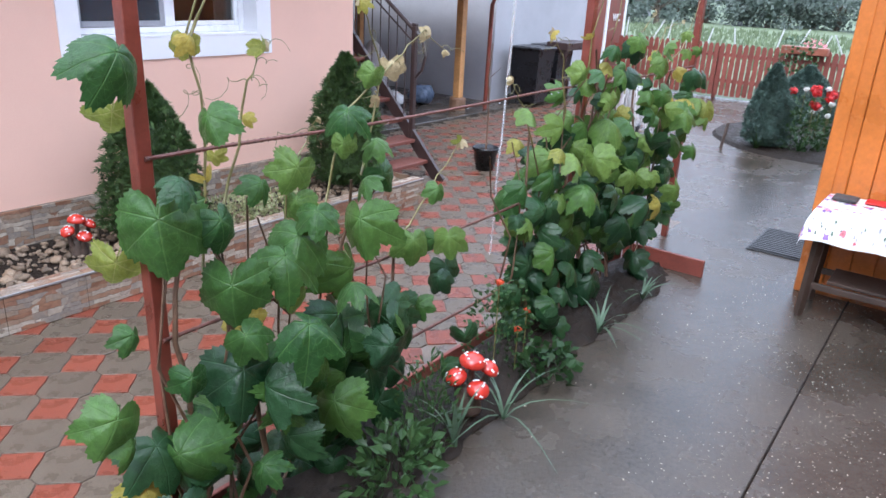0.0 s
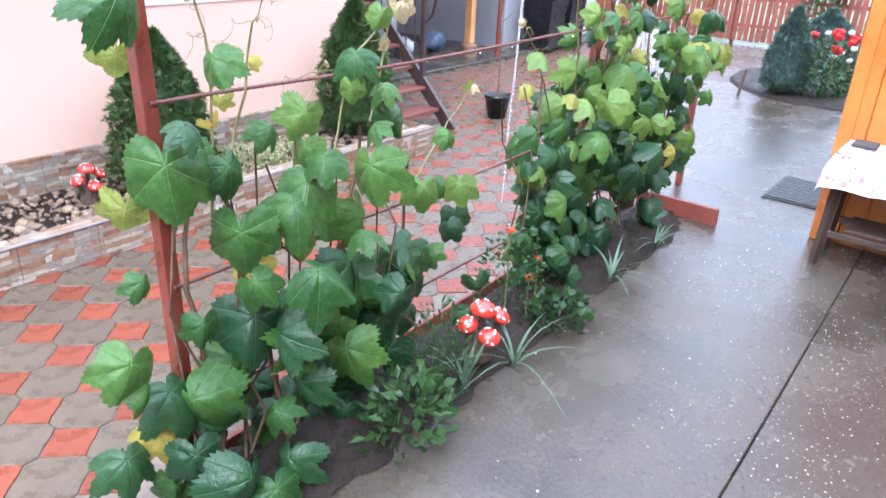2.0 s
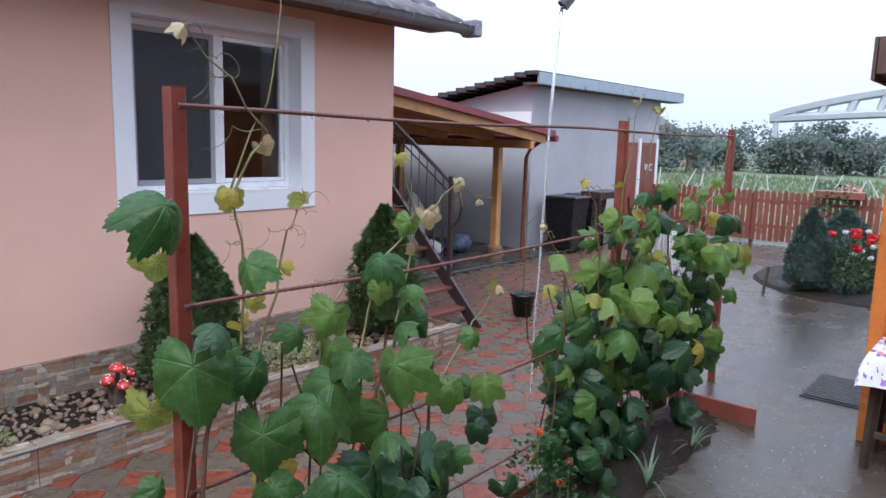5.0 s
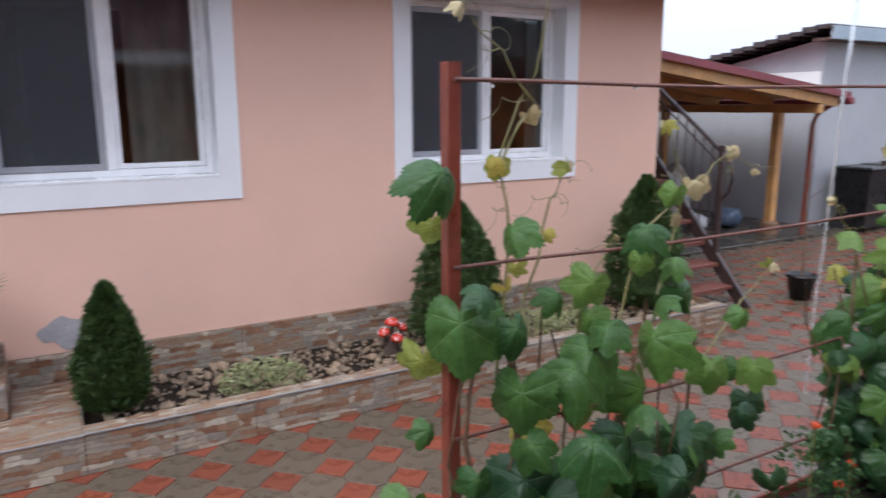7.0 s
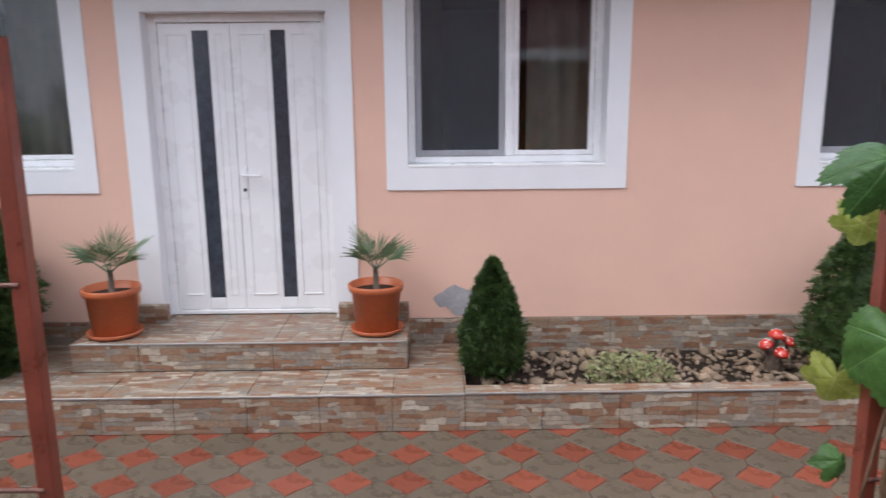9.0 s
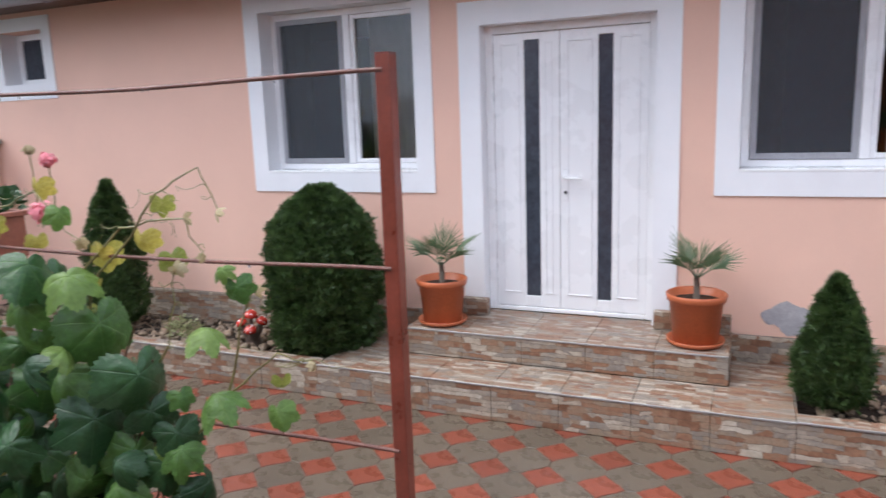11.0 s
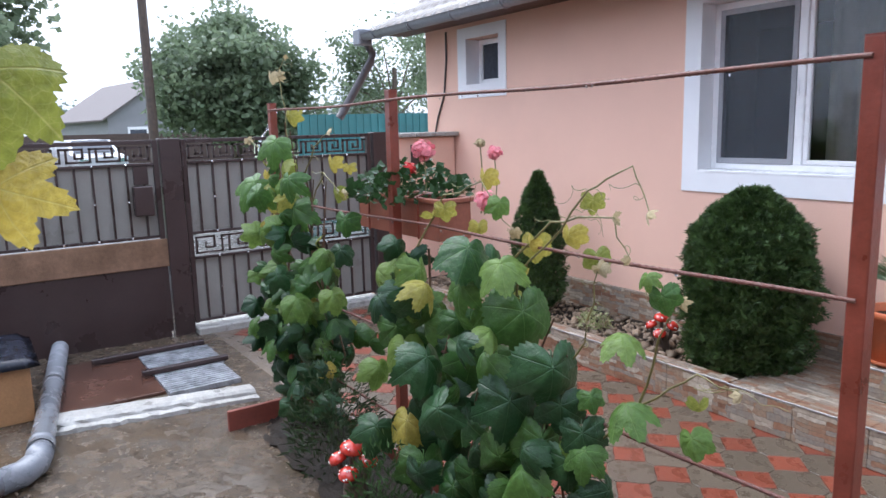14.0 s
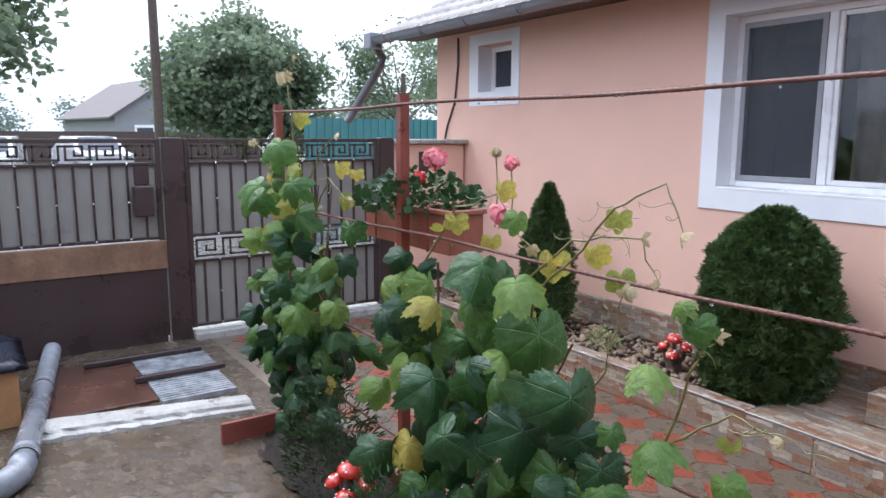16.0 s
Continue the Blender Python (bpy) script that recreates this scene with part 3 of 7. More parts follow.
for cx, cz, r in ((-0.03, 0.545, 0.085), (0.06, 0.53, 0.07), (-0.11, 0.53, 0.055), (0.02, 0.49, 0.08)):
    ring = [bm.verts.new((cx + r * (1 + 0.3 * noise.noise((k * 1.7, cx * 9, cz * 9))) * math.cos(k * 0.3927) * 1.25, FY - 0.003 - r * 0.01, cz + r * (1 + 0.3 * noise.noise((k * 2.1, cz * 7, 3))) * math.sin(k * 0.3927))) for k in range(16)]
    bm.faces.new(ring[::-1])
part("damp_patch", bm, M["patch"], wall, "grey patch of missing paint")

# roof of pressed metal tiles
roof = thing("roof", "dark brown pressed metal tile roof, wet", "roof", "", "structure")
EY, EZ, SL = 4.42, 2.97, 0.52


def tiles(x0, x1, run, name, parent):
    """Corrugated, stepped roof sheet from the eave up to the ridge."""
    bm = bmesh.new()
    nx, step, per = int((x1 - x0) / 0.033), 0.35, 0.2
    rows = []
    k = 0.0
    while k < run:
        rows += [(k, 0.0), (k + 0.02, 0.028), (k + step - 0.012, 0.004)]
        k += step
    prev = None
    for d, lift in rows:
        line = []
        for i in range(nx + 1):
            x = x0 + (x1 - x0) * i / nx
            w = 0.026 * abs(math.cos(math.pi * x / per)) ** 0.7
            line.append(bm.verts.new((x, EY + d - w * SL, EZ + d * SL + lift + w)))
        if prev:
            for i in range(nx):
                bm.faces.new((prev[i], prev[i + 1], line[i + 1], line[i]))
        prev = line
    return part(name, bm, M["roof"], parent, "", True)


tiles(-8.22, 5.44, 3.6, "tile_sheet", roof)
bm = bmesh.new()
vs = [(-8.2, EY, EZ - 0.03), (5.5, EY, EZ - 0.03), (5.5, 8.1, EZ - 0.03 + 3.68 * SL), (-8.2, 8.1, EZ - 0.03 + 3.68 * SL), (5.5, 12.2, EZ - 0.2), (-8.2, 12.2, EZ - 0.2)]
V = [bm.verts.new(p) for p in vs]
for q in ((0, 3, 2, 1), (3, 5, 4, 2)):
    bm.faces.new([V[i] for i in q])
bmesh.ops.solidify(bm, geom=bm.faces[:], thickness=0.05)
part("deck", bm, M["soffit"], roof, "brown boarded underside")
bm = bmesh.new()
for x in (HX0, HX1 - 0.02):
    a = [bm.verts.new((x + o, y, z)) for o in (0, 0.02) for y, z in ((FY, 2.95), (8.1, 4.72), (11.7, 2.95))]
    bm.faces.new(a[:3])
    bm.faces.new(a[3:][::-1])
solo("gable", bm, M["plaster"], "salmon plastered gable under the roof", "wall", "structure")
solo("soffit", box(-8.2, 5.5, EY + 0.03, FY - 0.003, 2.945, 2.965), M["soffit"], "brown board soffit under the eaves", "soffit", "structure")

# gutter along the eave, with brackets, end cap and slanted downpipe
gut = thing("gutter", "grey metal half-round gutter along the eaves", "gutter", "", "structure")
bm = bmesh.new()
n = 8
ra, rb = [], []
for k in range(n + 1):
    a = math.pi * k / n
    for lst, r in ((ra, 0.078), (rb, 0.072)):
        lst.append([bm.verts.new((x, EY - 0.075 - r * math.cos(a), 2.955 - r * math.sin(a))) for x in (-8.25, 5.44)])
for lst, s in ((ra, 1), (rb, -1)):
    for u, w in zip(lst, lst[1:]):
        bm.faces.new((u[0], u[1], w[1], w[0])[::s])
for i in (0, n):
    bm.faces.new((ra[i][0], ra[i][1], rb[i][1], rb[i][0]))
part("trough", bm, M["gutter"], gut, "", True)
for i in range(18):
    x = -7.9 + i * 0.78
    bm = tube(bmesh.new(), [(x, EY - 0.075 - 0.083 * math.cos(math.pi * k / 6), 2.957 - 0.083 * math.sin(math.pi * k / 6)) for k in range(7)], 0.009, 0.009, 6)
    part("bracket", bm, M["gutter"], gut)
bm = box(5.42, 5.53, EY - 0.165, EY + 0.015, 2.865, 3.02, 0.012)
part("end_box", bm, M["gutter"], gut, "flared grey outlet box")
bm = box(-8.36, -8.2, EY - 0.165, EY + 0.02, 2.83, 3.02, 0.014)
part("hopper", bm, M["gutter"], gut, "grey hopper head at the corner")
bm = tube(bmesh.new(), [(-8.27, EY - 0.03, 2.86), (-8.28, EY + 0.06, 2.74), (-8.31, EY + 0.05, 2.66), (-8.43, EY - 0.30, 2.06), (-8.45, EY - 0.35, 1.98)], 0.05, 0.05, 12)
part("downpipe", bm, M["spout"], gut, "slanted dark downpipe", True)

# plinth and planter tiles come last; the solid cores stand here
solo("plinth", pierced(HX0 - 0.03, HX1 + 0.03, FY - 0.020, FY - 0.002, 0, 0.40, [(-2.207, -0.697, 0.0, 0.4)]), M["sand"], "mortar bed of the stone-clad plinth", "plinth", "structure")


# ---- windows ----
def window(name, x0, x1, label, screen=True):
    z0, z1 = 1.30, 2.86
    w = thing(name, label, "window", "", "structure")
    bm = bmesh.new()
    for b in ((x0, x0 + 0.14, z0 + 0.15, z1 - 0.15), (x1 - 0.14, x1, z0 + 0.15, z1 - 0.15), (x0, x1, z0, z0 + 0.15), (x0, x1, z1 - 0.15, z1)):
        B(bm, b[0], b[1], FY - 0.012, FY + 0.002, b[2], b[3])
    part("trim", bm, M["white"], w, "flat white painted surround")
    a, b, c, d = x0 + 0.14, x1 - 0.14, 1.45, 2.71
    bm = bmesh.new()
    for q in ((a, a + 0.004, c, d), (b - 0.004, b, c, d)):
        B(bm, q[0], q[1], FY - 0.012, FY + 0.19, q[2], q[3])
    B(bm, a + 0.004, b - 0.004, FY - 0.012, FY + 0.19, d - 0.004, d)
    part("reveal", bm, M["white"], w)
    bm = box(a + 0.004, b - 0.004, FY - 0.014, FY + 0.19, c, c + 0.018, 0.003)
    part("window_sill", bm, M["pvc"], w, "white sloping sill")
    # frame
    f0, f1 = FY + 0.15, FY + 0.22
    mid = (a + b) / 2 + 0.03
    c2 = c + 0.019
    bm = bmesh.new()
    B(bm, a + 0.005, a + 0.055, f0, f1, c2, d - 0.006, 0.004)
    B(bm, b - 0.055, b - 0.005, f0, f1, c2, d - 0.006, 0.004)
    B(bm, a + 0.055, b - 0.055, f0, f1, c2, c2 + 0.045, 0.004)
    B(bm, a + 0.055, b - 0.055, f0, f1, d - 0.055, d - 0.006, 0.004)
    B(bm, mid - 0.03, mid + 0.03, f0 - 0.004, f1, c2 + 0.045, d - 0.055, 0.004)
    part("window_frame", bm, M["pvc"], w)
    for s0, s1, scr in ((a + 0.056, mid - 0.031, True), (mid + 0.031, b - 0.056, False)):
        bm = bmesh.new()
        t = 0.034
        e0, e1 = c2 + 0.047, d - 0.057
        for q in ((s0, s0 + t, e0, e1), (s1 - t, s1, e0, e1), (s0 + t, s1 - t, e0, e0 + t), (s0 + t, s1 - t, e1 - t, e1)):
            B(bm, q[0], q[1], f0 + 0.012, f1 - 0.01, q[2], q[3], 0.005)
        sash = part("sash", bm, M["pvc"], w)
        pane = part("pane", box(s0 + t, s1 - t, f0 + 0.035, f0 + 0.045, e0 + t, e1 - t), M["glass"], sash, "reflecting window pane")
        pane.visible_shadow = False
        if scr:
            bm = bmesh.new()
            for q in ((s0 + 0.002, s0 + 0.04, e0, e1), (s1 - 0.04, s1 - 0.002, e0, e1), (s0 + 0.04, s1 - 0.04, e0, e0 + 0.04), (s0 + 0.04, s1 - 0.04, e1 - 0.04, e1)):
                B(bm, q[0], q[1], f0 - 0.008, f0 + 0.010, q[2], q[3], 0.003)
            sc = part("insect_screen", bm, M["gasket"], w, "grey insect screen frame")
            part("netting", box(s0 + 0.04, s1 - 0.04, f0 - 0.001, f0 + 0.001, e0 + 0.04, e1 - 0.04), M["mesh"], sc, "dark fine netting")
        else:
            bm = tube(bmesh.new(), [(s0 - 0.03, f0 - 0.03, 1.99), (s0 - 0.03, f0 - 0.03, 2.1)], 0.008, 0.008, 6)
            part("window_handle", bm, M["pvc"], w)
    return w


for i, (a, b) in enumerate(WIN):
    window("window_%d" % (i + 1), a, b, ("white double window behind vine shoots with grey screen", "white double window with grey insect screen", "white double window over a round thuja")[i])


def curtain(x0, x1):
    bm = bmesh.new()
    n = int((x1 - x0) / 0.018)
    rows = []
    for z in (2.8, 0.6):
        rows.append([bm.verts.new((x0 + (x1 - x0) * i / n, FY + 0.42 + 0.025 * math.sin(i * 0.9) + 0.012 * math.sin(i * 0.37 + z), z)) for i in range(n + 1)])
    for i in range(n):
        bm.faces.new((rows[0][i], rows[0][i + 1], rows[1][i + 1], rows[1][i]))
    bmesh.ops.solidify(bm, geom=bm.faces[:], thickness=0.003)
    return solo("curtain", bm, M["curtain"], "pleated beige curtain hanging behind the window", "curtain", "", "window curtains", True)


for a, b in ((2.35, 2.6), (3.78, 4.0), (-0.45, -0.1), (0.50, 1.05), (-3.95, -3.7), (-3.15, -2.5)):
    curtain(a, b)
for a, b in WIN:
    solo("curtain_rail", tube(bmesh.new(), [(a, FY + 0.42, 2.83), (b, FY + 0.42, 2.83)], 0.018), M["dark"], "dark rail carrying the curtains", "curtain rail", "", "window curtains")

# small bathroom window
w = thing("window_4", "small white window high under the eaves", "window", "", "structure")
bm = bmesh.new()
for q in ((-7.085, -6.93, 2.15, 2.90), (-6.36, -6.24, 2.15, 2.90), (-6.93, -6.36, 2.15, 2.29), (-6.93, -6.36, 2.78, 2.90)):
    B(bm, q[0], q[1], FY - 0.012, FY + 0.002, q[2], q[3])
part("trim", bm, M["white"], w, "flat white painted surround")
bm = bmesh.new()
B(bm, -6.93, -6.926, FY - 0.01, FY + 0.20, 2.294, 2.776)
B(bm, -6.364, -6.36, FY - 0.01, FY + 0.20, 2.294, 2.776)
B(bm, -6.93, -6.36, FY - 0.01, FY + 0.20, 2.29, 2.294)
part("reveal", bm, M["white"], w)
bm = bmesh.new()
for q in ((-6.926, -6.87, 2.296, 2.776), (-6.42, -6.364, 2.296, 2.776), (-6.87, -6.42, 2.296, 2.35), (-6.87, -6.42, 2.72, 2.776)):
    B(bm, q[0], q[1], FY + 0.17, FY + 0.23, q[2], q[3], 0.004)
part("window_frame", bm, M["pvc"], w)
part("pane", box(-6.87, -6.42, FY + 0.19, FY + 0.20, 2.35, 2.72), M["strip"], w, "dark window pane")

# ---- door ----
d = thing("door_1", "white double front door with two dark glass strips", "door", "", "structure")
bm = bmesh.new()
for q in ((-2.207, -2.05, 0.414, 2.47), (-0.85, -0.697, 0.414, 2.47), (-2.207, -0.697, 2.47, 2.63)):
    B(bm, q[0], q[1], FY - 0.014, FY + 0.002, q[2], q[3])
part("trim", bm, M["white"], d, "flat white painted surround")
bm = bmesh.new()
B(bm, -2.05, -2.046, FY - 0.012, FY + 0.12, 0.414, 2.47)
B(bm, -0.854, -0.85, FY - 0.012, FY + 0.12, 0.414, 2.47)
B(bm, -2.046, -0.854, FY - 0.012, FY + 0.12, 2.466, 2.47)
part("reveal", bm, M["white"], d)
bm = bmesh.new()
for q in ((-2.046, -1.99, 0.414, 2.466), (-0.91, -0.854, 0.414, 2.466), (-1.99, -0.91, 2.41, 2.466), (-1.99, -0.91, 0.414, 0.446)):
    B(bm, q[0], q[1], FY + 0.10, FY + 0.17, q[2], q[3], 0.005)
part("door_frame", bm, M["pvc"], d)
for a, b, s0, s1 in ((-1.988, -1.512, -1.765, -1.655), (-1.508, -0.912, -1.245, -1.145)):
    bm = bmesh.new()
    y0, y1 = FY + 0.115, FY + 0.165
    z0, z1 = 0.45, 2.406
    for q in ((a, s0, z0, z1), (s1, b, z0, z1), (s0, s1, z0, 0.53), (s0, s1, 2.36, z1)):
        B(bm, q[0], q[1], y0, y1, q[2], q[3], 0.003)
    leaf = part("door_leaf", bm, M["pvc"], d)
    part("glass_strip", box(s0, s1, y0 + 0.012, y1 - 0.012, 0.53, 2.36), M["strip"], leaf, "tall dark glass strip")
    for u0, u1 in ((a + 0.05, s0 - 0.035), (s1 + 0.035, b - 0.05)):
        if u1 - u0 < 0.05:
            continue
        bm = bmesh.new()
        for q in ((u0, u0 + 0.012, 0.55, 2.34), (u1 - 0.012, u1, 0.55, 2.34), (u0 + 0.012, u1 - 0.012, 0.55, 0.562), (u0 + 0.012, u1 - 0.012, 2.328, 2.34)):
            B(bm, q[0], q[1], y0 - 0.007, y0 + 0.002, q[2], q[3], 0.003)
        part("moulding", bm, M["pvc"], leaf)
bm = B(bmesh.new(), -1.487, -1.447, FY + 0.103, FY + 0.116, 1.24, 1.46, 0.004)
part("handle_plate", bm, M["pvc"], d, "white lock plate")
bm = tube(bmesh.new(), [(-1.467, FY + 0.11, 1.405), (-1.467, FY + 0.06, 1.405), (-1.45, FY + 0.052, 1.405), (-1.34, FY + 0.052, 1.40)], 0.011, 0.009, 8)
part("door_handle", bm, M["pvc"], d, "white lever handle", True)
bm = lathe(bmesh.new(), [(0.012, 0), (0.012, 0.012)], 10)
bmesh.ops.rotate(bm, verts=bm.verts, matrix=Matrix.Rotation(radians(90), 3, 'X'))
bmesh.ops.translate(bm, verts=bm.verts, vec=(-1.467, FY + 0.105, 1.30))
part("keyhole", bm, M["dark"], d)

# ---- planter, steps ----
PY = 3.954
solo("planter_soil", box(0.0, 4.94, PY + 0.11, FY - 0.024, -0.1, 0.15), M["soil"], "dark wet soil in the raised flower bed", "soil", "structure")
solo("planter_soil_gate", box(-7.15, -2.95, PY + 0.11, FY - 0.024, -0.1, 0.15), M["soil"], "dark wet soil in the flower bed by the gate", "soil", "structure")
solo("step_core", box(-2.93, -0.006, PY + 0.012, FY - 0.024, -0.1, 0.212), M["sand"], "mortar core of the lower step", "step", "structure")
solo("landing_core", box(-2.445, -0.36, 4.385, FY + 0.1, 0.212, 0.398), M["sand"], "mortar core of the door landing", "step", "structure")

# ---- trellis ----
PYT = 1.925
for i, (xs, label) in enumerate((((1.049, 3.85, 5.70), "rust-red square steel posts with three rebar wires, vine-grown"), ((-1.241, -3.485, -5.07), "rust-red square steel posts with rebar wires beside the path"))):
    t = thing("vine_trellis", label, "trellis", "vine trellises")
    top = 2.035 if i == 0 else 2.030
    for x in xs:
        bm = box(x - 0.024, x + 0.024, PYT - 0.024, PYT + 0.024, -0.1, top, 0.003)
        p = part("post", bm, M["post"], t)
        part("cap", box(x - 0.0235, x + 0.0235, PYT - 0.0235, PYT + 0.0235, top, top + 0.003), M["post"], p)
    for z in (1.985, 1.405, 0.82, 0.36):
        a, b = min(xs), max(xs)
        n = 120
        bm = bmesh.new()
        tube(bm, [(a + (b - a) * k / n, PYT - 0.026 + 0.004 * math.sin(k * 0.23), z - 0.012 * math.sin(math.pi * 2 * k / n) ** 2) for k in range(n + 1)], 0.0068, 0.0068, 6)
        part("rebar_wire", bm, M["rebar"], t, "", True)
        bm = bmesh.new()
        for k in range(int((b - a) / 0.028)):
            x = a + 0.028 * k
            kk = (x - a) / (b - a) * n
            c = Vector((x, PYT - 0.026 + 0.004 * math.sin(kk * 0.23), z - 0.012 * math.sin(math.pi * 2 * kk / n) ** 2))
            tube(bm, [c + Vector((-0.003, 0, 0)), c + Vector((0.003, 0, 0))], 0.0082, 0.0082, 6)
        part("ribs", bm, M["rebar"], t)["kind"] = "stuff"
    rest(t, xs[0], PYT, 0)
# drops of water hanging from the wires
bm = bmesh.new()
for i in range(60):
    x = rnd.choice((rnd.uniform(1.1, 5.6), rnd.uniform(-5, -1.3)))
    z = rnd.choice((1.976, 1.396)) - 0.012 * 0.5
    bmesh.ops.create_uvsphere(bm, u_segments=6, v_segments=4, radius=rnd.uniform(0.003, 0.0055), matrix=Matrix.Translation((x, PYT - 0.028, z - 0.003)))
solo("water_drops", bm, M["water"], "clear raindrops hanging under the rebar wires", "water drops", "stuff")

# ---- flower beds under the trellises ----
for a, b, lab in ((0.95, 4.96, "wet dark soil bed edged with brown boards"), (-4.68, -1.15, "wet soil bed edged with brown boards near the gate")):
    bm = bmesh.new()
    n, m = 90, 22
    g = [[bm.verts.new((a + (b - a) * i / n, 1.50 + 0.45 * j / m + 0.07 * noise.noise((i * 0.25, a, 3)) * (1 - j / m), -0.03 - 0.09 * max(0, 1 - min(i, n - i) / 7) * (1 - j / m) + 0.11 * math.sin(math.pi * (0.06 + 0.8 * j / m)) ** 0.7 + 0.035 * noise.noise((i * 0.6, j * 0.7, a)))) for j in range(m + 1)] for i in range(n + 1)]
    for i in range(n):
        for j in range(m):
            bm.faces.new((g[i][j], g[i + 1][j], g[i + 1][j + 1], g[i][j + 1]))
    solo("flower_bed", bm, M["soil"], lab, "flower bed", "structure", "", True)
    e = thing("bed_edging", "red-brown painted boards edging the vine bed", "edging", "bed edgings")
    end = b + 0.014 if a > 0 else a - 0.014
    part("board", box(end - 0.014, end + 0.014, 1.36, 1.98, -0.05, 0.125, 0.004), M["picket"], e)
    part("board", box(a, b, 1.985, 2.008, -0.05, 0.06, 0.004), M["picket"], e)
    rest(e, (a + b) / 2, 1.98, 0)


# ---- pots with young fan palms ----
def palm_pot(m, seed):
    r = random.Random(seed)
    t = thing("potted_palm", "small fan palm in a terracotta plastic pot on a saucer", "potted plant", "door palms")
    part("saucer", lathe(bmesh.new(), [(0.13, 0.0), (0.165, 0.01), (0.175, 0.035), (0.168, 0.035), (0.15, 0.014), (0.02, 0.012)], 32), M["pot"], t, "", True)
    part("pot", lathe(bmesh.new(), [(0.125, 0.013), (0.135, 0.02), (0.160, 0.275), (0.176, 0.28), (0.182, 0.318), (0.174, 0.324), (0.166, 0.318), (0.160, 0.27), (0.02, 0.26)], 36), M["pot"], t, "", True)
    part("soil", lathe(bmesh.new(), [(0.140, 0.262), (0.150, 0.276), (0.02, 0.282)], 24), M["soil"], t)
    bm = tube(bmesh.new(), [(0, 0, 0.265), (0.003, 0, 0.37), (0, 0.004, 0.43)], 0.022, 0.014, 8)
    part("trunk", bm, M["bark"], t, "", True)
    for k, (az, up) in enumerate(((2.9, 0.75), (0.25, 0.85), (1.5, 1.6), (4.4, 1.1), (5.4, 0.5))):
        a = az + r.uniform(-0.25, 0.25)
        d = Vector((math.cos(a), math.sin(a) * 0.8, up)).normalized()
        base = Vector((0, 0, 0.41))
        hub = base + d * r.uniform(0.09, 0.13)
        bm = tube(bmesh.new(), [base, base + d * 0.05, hub], 0.006, 0.004, 5)
        frond = part("frond_stalk", bm, M["iris"], t)
        bm = bmesh.new()
        side = d.cross(Vector((0, 0, 1))).normalized()
        nrm = side.cross(d).normalized()
        for j in range(21):
            b = radians(-68 + 136 * j / 20 + r.uniform(-2, 2))
            dd = (d * math.cos(b) + side * math.sin(b)).normalized()
            L = 0.27 * (1 - 0.30 * abs(j - 10) / 10) * r.uniform(0.88, 1.06)
            w = nrm.cross(dd).normalized() * 0.0055
            mid, tip = hub + dd * L * 0.55 + nrm * 0.012, hub + dd * L - Vector((0, 0, 0.03 * r.random()))
            for sg in (-1, 1):
                bm.faces.new([bm.verts.new(q) for q in (hub, mid + w * sg - nrm * 0.005, tip, mid)][::sg])
        part("fan_leaf", bm, M["palm"], frond, "pleated grey-green fan leaf")
    t.matrix_basis = m
    return t


palm_pot(pose(-2.25, 4.56, 0.413, 0, 0, 20), 3)
palm_pot(pose(-0.55, 4.58, 0.413, 0, 0, 75), 5)


# ---- ceramic toadstools ----
def toadstools(m, seed, s=1.0, label="red ceramic toadstools with white dots on a brown log"):
    r = random.Random(seed)
    t = thing("toadstool_ornament", label, "garden ornament", "toadstool ornaments")
    part("log", lathe(bmesh.new(), [(0.06 * s, 0), (0.065 * s, 0.02), (0.05 * s, 0.12 * s), (0.04 * s, 0.15 * s)], 14), M["mushstem"], t, "", True)
    for x, y, z, R, tilt, az in ((0.0, -0.02, 0.26, 0.062, 8, 0), (-0.075, -0.03, 0.20, 0.05, 25, 200), (0.01, -0.085, 0.155, 0.052, 18, 270), (0.085, -0.01, 0.21, 0.05, 28, -20)):
        x, y, z, R = x * s, y * s, z * s, R * s
        part("stem", tube(bmesh.new(), [(x * 0.2, y * 0.2, 0.03), (x * 0.8, y * 0.8, z * 0.6), (x, y, z)], 0.022 * s, 0.014 * s, 8), M["mushstem"], t, "", True)
        q = Matrix.Translation((x, y, z)) @ Matrix.Rotation(radians(az), 4, 'Z') @ Matrix.Rotation(radians(tilt), 4, 'Y')
        bm = lathe(bmesh.new(), [(0.2 * R, -0.006), (0.95 * R, -0.008), (R, 0.004), (0.93 * R, 0.3 * R), (0.7 * R, 0.55 * R), (0.36 * R, 0.72 * R), (0.05 * R, 0.78 * R)], 20)
        bmesh.ops.transform(bm, matrix=q, verts=bm.verts)
        cap = part("cap", bm, M["mushcap"], t, "", True)
        bm = bmesh.new()
        for k in range(10):
            a, e = k * 2.4 + r.random(), 0.18 + 0.78 * ((k * 0.618) % 1)
            rr = R * math.cos(e * 1.35)
            c = Vector((rr * math.cos(a), rr * math.sin(a), 0.78 * R * math.sin(e * 1.45)))
            bmesh.ops.create_icosphere(bm, subdivisions=1, radius=0.0065 * s, matrix=q @ Matrix.Translation(c * 0.93))
        part("dots", bm, M["mushdot"], cap, "white dots", True)["kind"] = "stuff"
    t.matrix_basis = m
    return t


toadstools(pose(2.36, 1.60, 0.05, 0, 0, -35), 1, 1.02)
toadstools(pose(-3.42, 1.60, 0.04, 0, 0, 35), 2, 0.98)
toadstools(pose(2.02, 4.46, 0.15, 0, 0, 0), 3, 0.92, "red ceramic toadstools with white dots among the stones")
